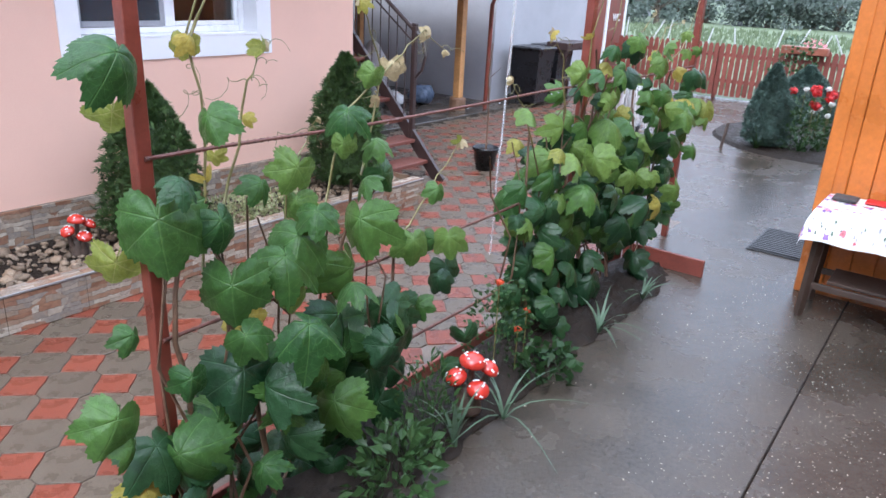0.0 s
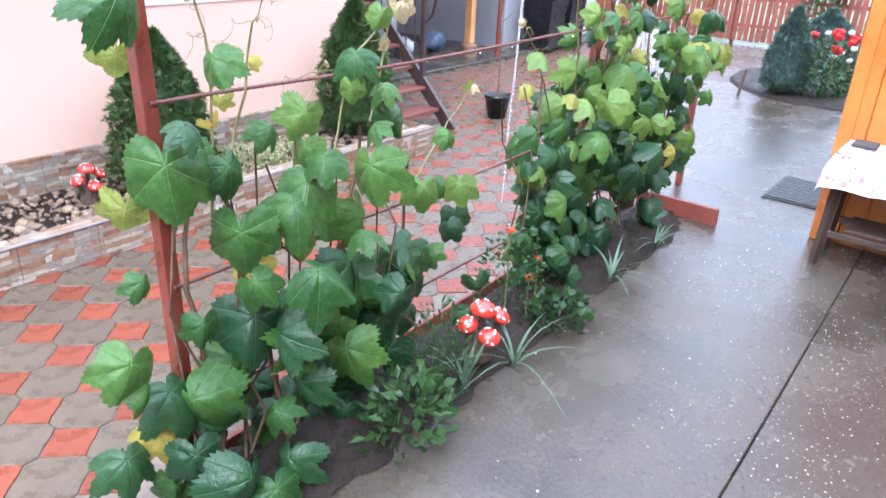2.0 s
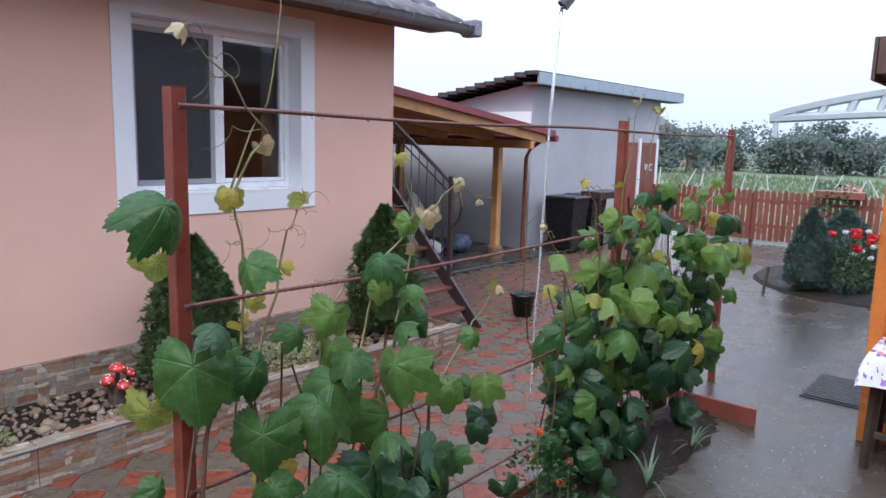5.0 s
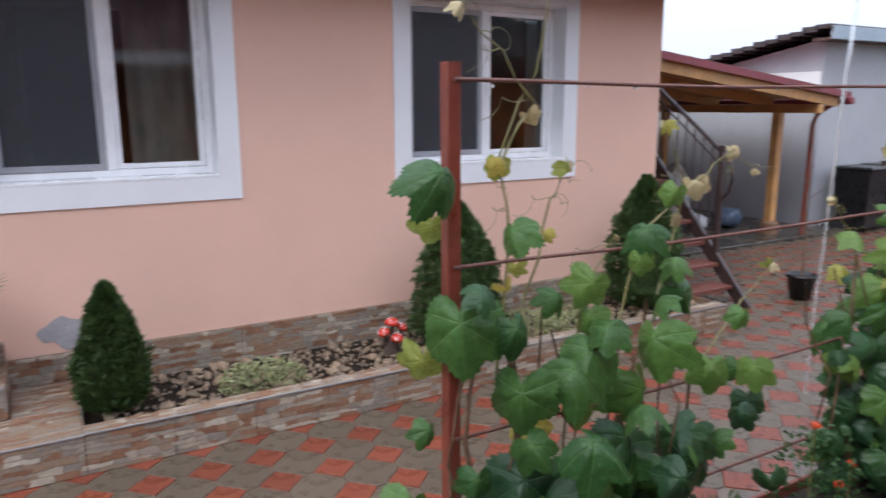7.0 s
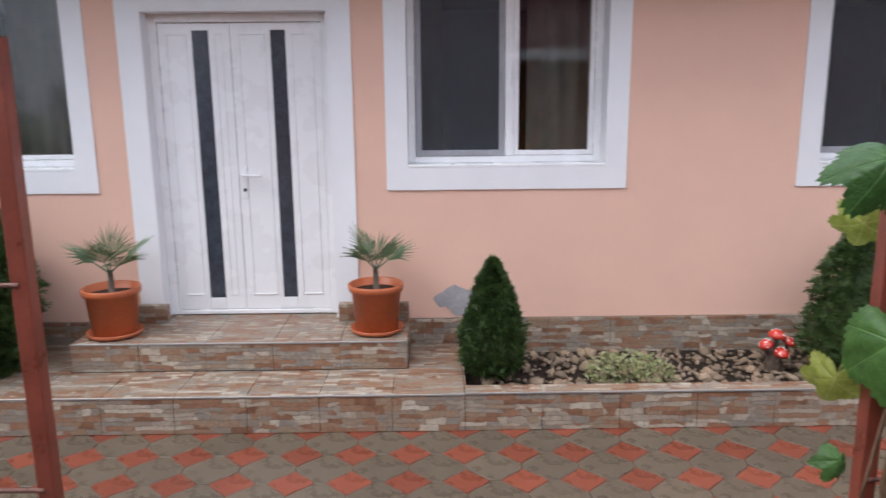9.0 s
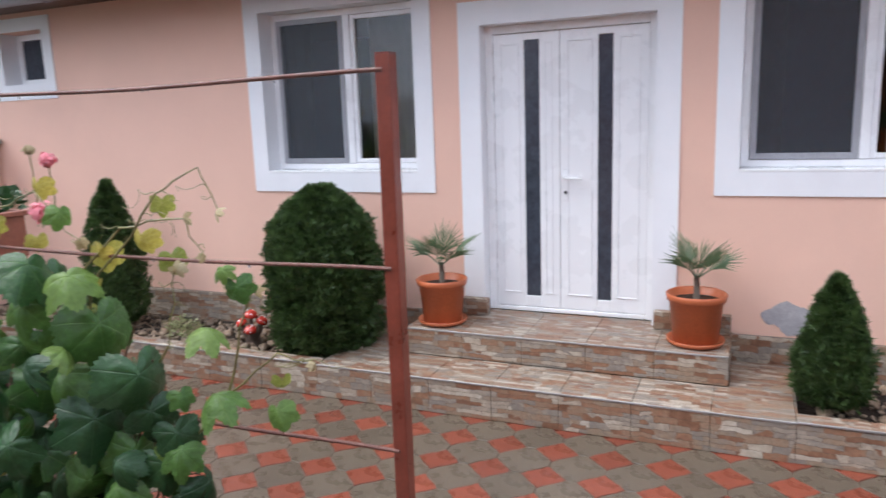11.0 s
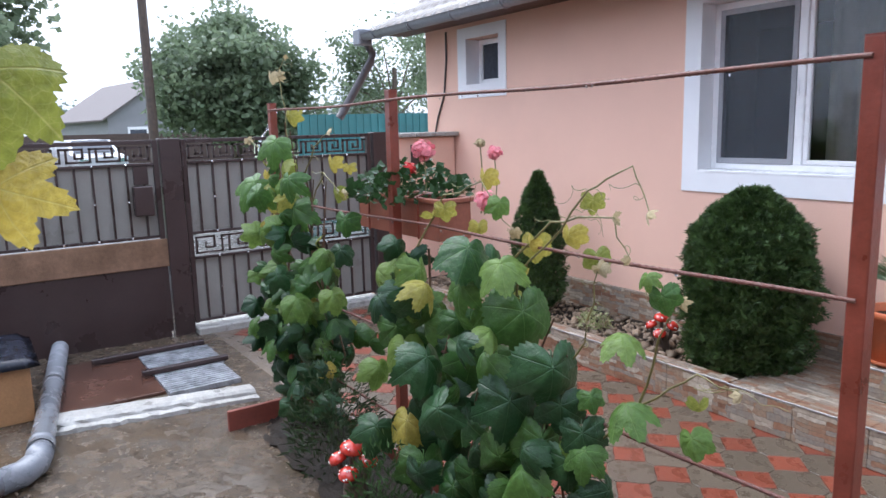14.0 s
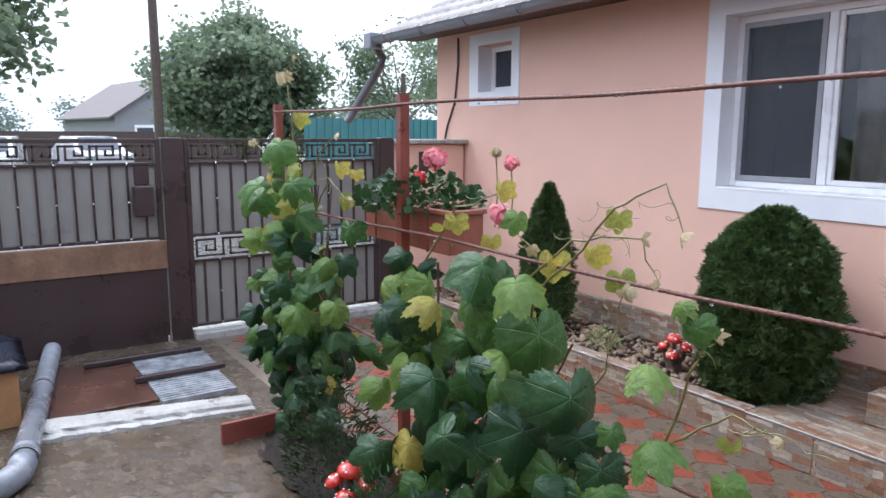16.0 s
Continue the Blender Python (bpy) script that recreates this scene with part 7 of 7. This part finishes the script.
# ---- street and distance ----
def tree(label, x, y, H, R, zc, n, seed, material="treeleaf", gap=0.25, leaf=0.16, squash=0.85, clumps=26):
    """Tapered trunk with limbs and a crown of many leaf clumps with gaps."""
    r = random.Random(seed)
    t = thing("tree", label, "tree", "trees")
    part("trunk", tube(bmesh.new(), [(0, 0, -0.1), (0.05, 0, zc * 0.5), (0, 0.05, zc)], 0.06 * R + 0.05, 0.03 * R, 8), M["bark"], t)
    cs = []
    bm = bmesh.new()
    for k in range(clumps):
        d = Vector((r.gauss(0, 1), r.gauss(0, 1), r.gauss(0, 0.9))).normalized() * r.uniform(0.35, 0.95)
        c = Vector((d.x * R, d.y * R, zc + d.z * (H - zc) * squash))
        cs.append((c, R * r.uniform(0.22, 0.42)))
        if k % 2 == 0:
            tube(bm, [(0, 0, zc * 0.55), c * 0.5 + Vector((0, 0, zc * 0.35)), c], 0.018 * R, 0.006, 5)
    part("limbs", bm, M["bark"], t)["kind"] = "stuff"
    verts, faces = [], []
    for k in range(n):
        c, cr = r.choice(cs)
        d = Vector((r.gauss(0, 1), r.gauss(0, 1), r.gauss(0, 0.8))).normalized()
        p = c + d * cr * r.uniform(0.35, 1.08)
        if noise.noise(p * (1.4 / R)) < -gap:
            continue
        a = Vector((r.gauss(0, 1), r.gauss(0, 1), r.gauss(0, 0.6) - 0.4)).normalized() * leaf * r.uniform(0.6, 1.2)
        s = a.cross(Vector((r.gauss(0, 1), r.gauss(0, 1), r.gauss(0, 1)))).normalized() * leaf * 0.34
        b = len(verts)
        verts += [p, p + a * 0.5 + s, p + a, p + a * 0.5 - s]
        faces += [(b, b + 1, b + 2, b + 3)]
    me = bpy.data.meshes.new("crown")
    me.from_pydata(verts, [], faces)
    me.materials.append(M[material])
    part("crown", me, None, t)["kind"] = "stuff"
    t.location = (x, y, -0.05)
    return t


tree("big round walnut tree across the street", -21.3, 7.0, 5.3, 2.4, 3.0, 42000, 1, leaf=0.19, gap=0.36, clumps=60)
tree("leafy tree reaching over the gate", -13.2, -0.75, 5.8, 2.2, 3.9, 20000, 2, leaf=0.15, gap=0.22, clumps=34)
tree("thin open-crowned tree beyond the house", -22.0, 12.8, 6.6, 2.5, 3.9, 8500, 3, leaf=0.15, gap=0.05)
tree("thin open-crowned tree behind the roof", -24.5, 16.5, 7.2, 2.6, 4.2, 8000, 4, leaf=0.15, gap=0.05)
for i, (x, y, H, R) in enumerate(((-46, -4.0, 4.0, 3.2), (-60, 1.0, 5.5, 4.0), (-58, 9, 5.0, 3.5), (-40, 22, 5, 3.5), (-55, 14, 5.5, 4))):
    tree("tree behind far village houses, haze in its leaf colour", x, y, H, R, H * 0.55, 4500, 20 + i, "fartree", 0.3, 0.28)
r = random.Random(8)
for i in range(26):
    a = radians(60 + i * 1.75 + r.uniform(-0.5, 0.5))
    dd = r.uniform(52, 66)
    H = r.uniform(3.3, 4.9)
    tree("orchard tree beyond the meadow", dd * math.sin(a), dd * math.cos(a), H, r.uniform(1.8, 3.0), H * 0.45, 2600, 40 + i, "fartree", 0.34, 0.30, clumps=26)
r = random.Random(6)
for i in range(20):
    x, y = 31 + r.uniform(-1.5, 1.5), 15 - i * 0.95 + r.uniform(-0.3, 0.3)
    lean = r.gauss(0.04, 0.10)
    solo("fence_post", tube(bmesh.new(), [(x, y, -0.1), (x + lean, y - lean * 2.0, r.uniform(0.7, 1.0))], 0.036, 0.030, 6), M["whitepost"], "pale leaning concrete post in the meadow", "fence post", "", "meadow posts")
bm = bmesh.new()
r = random.Random(5)
for k in range(9000):
    x, y = r.uniform(15.6, 48), r.uniform(-14, 22)
    h = r.uniform(0.08, 0.35)
    a = r.uniform(0, 3.14)
    c, s = math.cos(a) * 0.07, math.sin(a) * 0.07
    bm.faces.new([bm.verts.new(p) for p in ((x - c, y - s, -0.06), (x + c, y + s, -0.06), (x + r.gauss(0, 0.05), y, h - 0.05))])
solo("meadow_grass", bm, M["grass"], "uneven tall meadow grass beyond the fence", "grass", "stuff")

# white arched truss in the distance
ar = thing("arched_truss", "white arched roof truss far beyond the meadow", "truss")


def arc(u, top):
    x, y = 57.7 + 4.5 * u, 16.6 - 22 * u
    return Vector((x, y, (4.2 + 2.7 * math.sin(min(1.0, u * 1.25) * 1.5708) ** 0.8) if top else (4.0 + 0.9 * math.sin(u * 1.57))))


for name, top in (("upper_chord", True), ("lower_chord", False)):
    part(name, tube(bmesh.new(), [arc(k / 24, top) for k in range(25)], 0.42 if top else 0.34, None, 6), M["whiteframe"], ar)
for k in range(2, 25, 2):
    u = k / 24
    part("strut", tube(bmesh.new(), [arc(u, True), arc(u - 0.02, False)], 0.3, 0.3, 6), M["whiteframe"], ar)
part("column", tube(bmesh.new(), [arc(0.02, False), arc(0.02, False) - Vector((0, 0, 4.3))], 0.2), M["whiteframe"], ar)
part("column", tube(bmesh.new(), [arc(1, False), arc(1, False) - Vector((0, 0, 5))], 0.3), M["whiteframe"], ar)
rest(ar, 58, 10, 0)


def far_house(label, x, y, wx, wy, h, ridge, turn, wall_m, roof_m, wins=2):
    """A small gabled house with windows."""
    t = thing("house", label, "house", "village houses")
    part("wall", box(-wx / 2, wx / 2, -wy / 2, wy / 2, -0.1, h), M[wall_m], t)
    bm = bmesh.new()
    bmesh.ops.convex_hull(bm, input=[bm.verts.new(p) for p in [(u * wx / 2, v * wy / 2 * 0.98, h) for u in (-1, 1) for v in (-1, 1)] + [(u * wx / 2, 0, ridge - 0.08) for u in (-1, 1)]])
    part("gable", bm, M[wall_m], t)
    for v in (-1, 1):
        bm = bmesh.new()
        bmesh.ops.convex_hull(bm, input=[bm.verts.new((u * (wx / 2 + 0.3), yy, zz + dz)) for u in (-1, 1) for yy, zz in ((0, ridge), (v * (wy / 2 + 0.35), h - 0.2)) for dz in (-0.08, 0)])
        part("roof", bm, M[roof_m], t)
    for k in range(wins):
        yy = -wy / 2 + wy * (k + 0.5) / wins
        w = part("window", box(wx / 2, wx / 2 + 0.05, yy - 0.5, yy + 0.5, h * 0.35, h * 0.8), M["sign"], t)
        part("pane", box(wx / 2 + 0.05, wx / 2 + 0.06, yy - 0.4, yy + 0.4, h * 0.4, h * 0.75), M["strip"], w)
    t.matrix_basis = pose(x, y, 0, 0, 0, turn)


far_house("grey village house with old tile roof", -43.5, 8.6, 9, 5.6, 2.8, 4.7, 8, "farwall", "farroof")
far_house("low ochre outbuilding across the street", -38, -1.2, 4, 4.2, 2.4, 2.75, 0, "ochre", "farroof", 1)
far_house("distant house with a tiled roof behind trees", 62, 30, 9, 8, 3, 5.6, 190, "farwall", "farroof")
solo("street_fence", box(-34.1, -34, -6, 12, -0.1, 1.9), M["oldwood"], "brown board fence across the street", "fence", "structure")
bm = bmesh.new()
for k in range(48):
    y = 6.7 + k * 0.1
    B(bm, -16.02 - 0.02 * (k % 2), -16.0 + 0.02 * (k % 2), y, y + 0.1, -0.1, 2.2)
solo("sheet_fence", bm, M["teal"], "teal corrugated sheet fence beside the house", "fence", "structure")
solo("utility_pole", tube(bmesh.new(), [(-19.6, 4.35, -0.2), (-19.6, 4.35, 7.5)], 0.13, 0.10, 9), M["oldwood"], "tall weathered utility pole across the street", "utility pole")


def car(x, y, turn):
    t = thing("car", "silver parked car across the street", "car", "parked cars")
    bm = bmesh.new()
    prof = ((-2.0, 0.35), (-2.0, 0.85), (-1.2, 0.95), (-0.6, 1.42), (1.0, 1.45), (1.7, 1.0), (2.0, 0.95), (2.05, 0.35))
    a = [bm.verts.new((u, -0.82 + 0.12 * (z > 1.1), z)) for u, z in prof]
    b = [bm.verts.new((u, 0.82 - 0.12 * (z > 1.1), z)) for u, z in prof]
    bm.faces.new(a)
    bm.faces.new(b[::-1])
    for k in range(8):
        bm.faces.new((a[k], b[k], b[(k + 1) % 8], a[(k + 1) % 8]))
    bmesh.ops.recalc_face_normals(bm, faces=bm.faces)
    part("body", bm, M["carpaint"], t)
    bm = bmesh.new()
    bm.faces.new([bm.verts.new(p) for p in ((-1.15, -0.68, 0.99), (-1.15, 0.68, 0.99), (-0.66, 0.60, 1.39), (-0.66, -0.60, 1.39))])
    bmesh.ops.translate(bm, verts=bm.verts, vec=(-0.02, 0, 0.02))
    bmesh.ops.solidify(bm, geom=bm.faces[:], thickness=0.01)
    part("windscreen", bm, M["strip"], t, "dark windscreen")
    for v in (-0.6, 0.6):
        part("headlight", box(-2.03, -1.98, v - 0.16, v + 0.16, 0.66, 0.82, 0.02), M["chrome"], t, "bright headlight")
    for u in (-1.3, 1.3):
        for v in (-0.8, 0.8):
            w = part("wheel", tube(bmesh.new(), [(u, v - 0.1, 0.3), (u, v + 0.1, 0.3)], 0.3, 0.3, 16), M["rubberty"], t)
            part("rim", tube(bmesh.new(), [(u, v - 0.105, 0.3), (u, v + 0.105, 0.3)], 0.18, 0.18, 12), M["chrome"], w)
    t.matrix_basis = pose(x, y, 0.28, 0, 0, turn)


car(-29, 4.0, 188)
car(-27.5, 0.9, 170)
solo("car_park", box(-33, -24, -8, 14, -0.2, 0.28), M["asphalt"], "wet parking ground across the street", "ground", "structure")

# ---- stones in the planters ----
ROCK = []
for s in range(5):
    bm = bmesh.new()
    bmesh.ops.create_icosphere(bm, subdivisions=2, radius=1)
    for v in bm.verts:
        v.co = v.co * (1 + 0.5 * noise.noise(v.co * 1.3 + Vector((s * 7, 0, 0)))) * Vector((1, 0.8, 0.65)).length / 1.4
        v.co.z *= 0.62
    ROCK.append(mesh_of("stone", bm, M["rock"], True))
bm = bmesh.new()
bmesh.ops.create_icosphere(bm, subdivisions=1, radius=1)
for v in bm.verts:
    v.co = Vector((v.co.x, v.co.y * 0.8, v.co.z * 0.6)) * (1 + 0.35 * noise.noise(v.co * 2))
SMALL = mesh_of("small_stone", bm, M["rock"])
for a, b, n in ((0.15, 4.9, 295), (-7.0, -2.95, 290)):
    t = thing("stone_border", "brown and grey river stones filling the planter", "stones", "stone borders")
    for k in range(n):
        x = a + (b - a) * rnd.random()
        y = PY + 0.16 + 0.70 * rnd.random() ** 1.6
        s = rnd.uniform(0.02, 0.046)
        o = part("stone", rnd.choice(ROCK), None, t)
        o.matrix_basis = Matrix.Translation((x, y, 0.152 + s * 0.35 + 0.01 * rnd.random())) @ Euler((rnd.uniform(-0.4, 0.4), rnd.uniform(-0.4, 0.4), rnd.uniform(0, 6.28))).to_matrix().to_4x4() @ Matrix.Scale(s, 4)
    # the small ones between them
    verts, faces = [], []
    for k in range(1500):
        sc = rnd.uniform(0.010, 0.024)
        mx = Matrix.Translation((a + (b - a) * rnd.random(), PY + 0.14 + 0.74 * rnd.random(), 0.153 + sc * 0.3)) @ Euler((rnd.uniform(-0.6, 0.6), rnd.uniform(-0.6, 0.6), rnd.uniform(0, 6.28))).to_matrix().to_4x4() @ Matrix.Scale(sc, 4)
        b0 = len(verts)
        verts += [mx @ v.co for v in SMALL.vertices]
        faces += [tuple(b0 + i for i in f.vertices) for f in SMALL.polygons]
    me = bpy.data.meshes.new("gravel")
    me.from_pydata(verts, [], faces)
    me.materials.append(M["gravel"])
    part("gravel", me, None, t, "small brown stones")["kind"] = "stuff"
    rest(t, (a + b) / 2, 4.4, 0.15)


# ---- tile cladding, one object each ----
def clad(parent, axis, a0, a1, b0, b1, c0, c1, material, size=0.452, name="tile", bev=0.003):
    """A row of tiles along one axis; b is depth, c is height."""
    n = max(1, round((a1 - a0) / size))
    w = (a1 - a0) / n
    for k in range(n):
        u0, u1 = a0 + k * w + 0.001, a0 + (k + 1) * w - 0.001
        bm = box(u0, u1, b0, b1, c0, c1, bev) if axis == 'x' else box(b0, b1, u0, u1, c0, c1, bev)
        part(name, bm, M[material], parent)


cladding = thing("stone_cladding", "beige-brown split-stone ceramic tiles on plinth, planter and steps", "tiles", "", "structure")
for a, b in ((HX0, -2.207), (-0.697, HX1)):
    clad(cladding, 'x', a, b, FY - 0.034, FY - 0.021, 0.0, 0.40, "tile")
for a, b in ((-7.15, -2.94), (0.0, 4.95)):
    clad(cladding, 'x', a, b, PY, PY + 0.012, 0.0, 0.222, "tile")
    clad(cladding, 'x', a, b, PY - 0.002, PY + 0.112, 0.2225, 0.234, "tiletop")
clad(cladding, 'x', -2.94, 0.0, PY - 0.004, PY + 0.010, 0.0, 0.222, "tile")
clad(cladding, 'x', -2.94, 0.0, PY - 0.002, 4.366, 0.2125, 0.2265, "tiletop")
clad(cladding, 'x', -2.456, -0.348, 4.371, 4.383, 0.2275, 0.400, "tile")
clad(cladding, 'x', -2.456, -0.348, 4.371, FY + 0.098, 0.4005, 0.412, "tiletop")
clad(cladding, 'y', 4.371, FY - 0.036, -0.356, -0.344, 0.2275, 0.400, "tile")
clad(cladding, 'y', 4.371, FY - 0.036, -2.460, -2.448, 0.2275, 0.400, "tile")
for a, b in ((-2.94, -2.465), (-0.342, 0.0)):
    clad(cladding, 'x', a, b, 4.371, FY - 0.036, 0.2125, 0.2265, "tiletop")
clad(cladding, 'y', PY + 0.114, FY - 0.036, -2.9405, -2.9305, 0.0, 0.2265, "tile")
clad(cladding, 'y', PY + 0.114, FY - 0.036, 0.002, 0.012, 0.0, 0.2265, "tile")
clad(cladding, 'y', PY, FY - 0.036, 4.952, 4.964, 0.0, 0.222, "tile")
for a, b in ((-2.23, -2.00), (-0.83, -0.35)):
    clad(cladding, 'x', a, b, FY - 0.10, FY - 0.038, 0.413, 0.535, "tile")
for q in ((-7.15, -2.94, PY - 0.006, 0.2225), (-2.94, 0.0, PY - 0.008, 0.218), (0.0, 4.95, PY - 0.006, 0.2225), (-2.46, -0.344, 4.367, 0.400)):
    part("edge_trim", B(bmesh.new(), q[0], q[1], q[2], q[2] + 0.008, q[3], q[3] + 0.0125, 0.002), M["alu"], cladding, "pale metal edge trim")

# ---- pavers: octagons with red squares between ----
PITCH = 0.2955
HD = 0.121


def outline(kind):
    pts = []
    h = PITCH / 2 - 0.0025
    if kind == "oct":
        c = h - HD + 0.002
        base = [(-c, -h), (c, -h), (h, -c), (h, c), (c, h), (-c, h), (-h, c), (-h, -c)]
    else:
        k = HD - 0.003
        base = [(0, -k), (k, 0), (0, k), (-k, 0)]
    for i, p in enumerate(base):
        q = base[(i + 1) % len(base)]
        p_, q_ = Vector(p), Vector(q)
        pts.append(p_)
        if (q_ - p_).length > 0.1:
            nrm = Vector((-(q_ - p_).y, (q_ - p_).x)).normalized()
            s = 1 if kind == "oct" else -1
            for u, off in ((0.3, 0.004), (0.7, -0.004)):
                pts.append(p_.lerp(q_, u) + nrm * off * s * (1 if i % 2 else -1) * 0.7)
    return pts


def paver_geo(kind, cx, cy, dz, verts, faces):
    o = outline(kind)
    b = len(verts)
    n = len(o)
    for p in o:
        verts.append((cx + p.x, cy + p.y, -0.03 + dz))
    for p in o:
        verts.append((cx + p.x, cy + p.y, -0.003 + dz))
    for p in o:
        verts.append((cx + p.x * 0.98, cy + p.y * 0.98, dz))
    for r0 in (0, n):
        for k in range(n):
            faces.append((b + r0 + k, b + r0 + (k + 1) % n, b + r0 + n + (k + 1) % n, b + r0 + n + k))
    faces.append(tuple(b + 2 * n + k for k in range(n)))


pav = thing("paving", "red and grey-brown interlocking concrete pavers, wet", "paving", "", "structure")
unit = {}
for kind, mm in (("oct", "paver"), ("sq", "paver_red")):
    vv, ff = [], []
    paver_geo(kind, 0, 0, 0, vv, ff)
    me = bpy.data.meshes.new("paver")
    me.from_pydata(vv, [], ff)
    me.materials.append(M[mm])
    unit[kind] = me
far = {"oct": ([], []), "sq": ([], [])}
OX_, OY_ = 0.429, 3.68
for i in range(-26, 53):
    for j in range(-9, 17):
        for kind, s in (("oct", 0.0), ("sq", 0.5)):
            x, y = OX_ + (i + s) * PITCH, OY_ - PITCH * 0.5 + (j + s) * PITCH
            lim = PY + 0.08 if x < 5.1 else 6.2
            if not (2.10 + max(0, (x - 5.8) * 0.45) < y < lim) or x < -6.85 or x > 15.0 or (5.0 < x < 5.8 and 4.3 < y < 4.6):
                continue
            if -2.75 < x < 2.55:
                o = part("paver", unit[kind], None, pav)
                o.location = (x, y, rnd.uniform(-0.002, 0.001))
            else:
                paver_geo(kind, x, y, rnd.uniform(-0.002, 0.001), *far[kind])
for kind, mm in (("oct", "paver"), ("sq", "paver_red")):
    me = bpy.data.meshes.new("far_pavers")
    me.from_pydata(far[kind][0], [], far[kind][1])
    me.materials.append(M[mm])
    part("far_pavers", me, None, pav)["kind"] = "stuff"
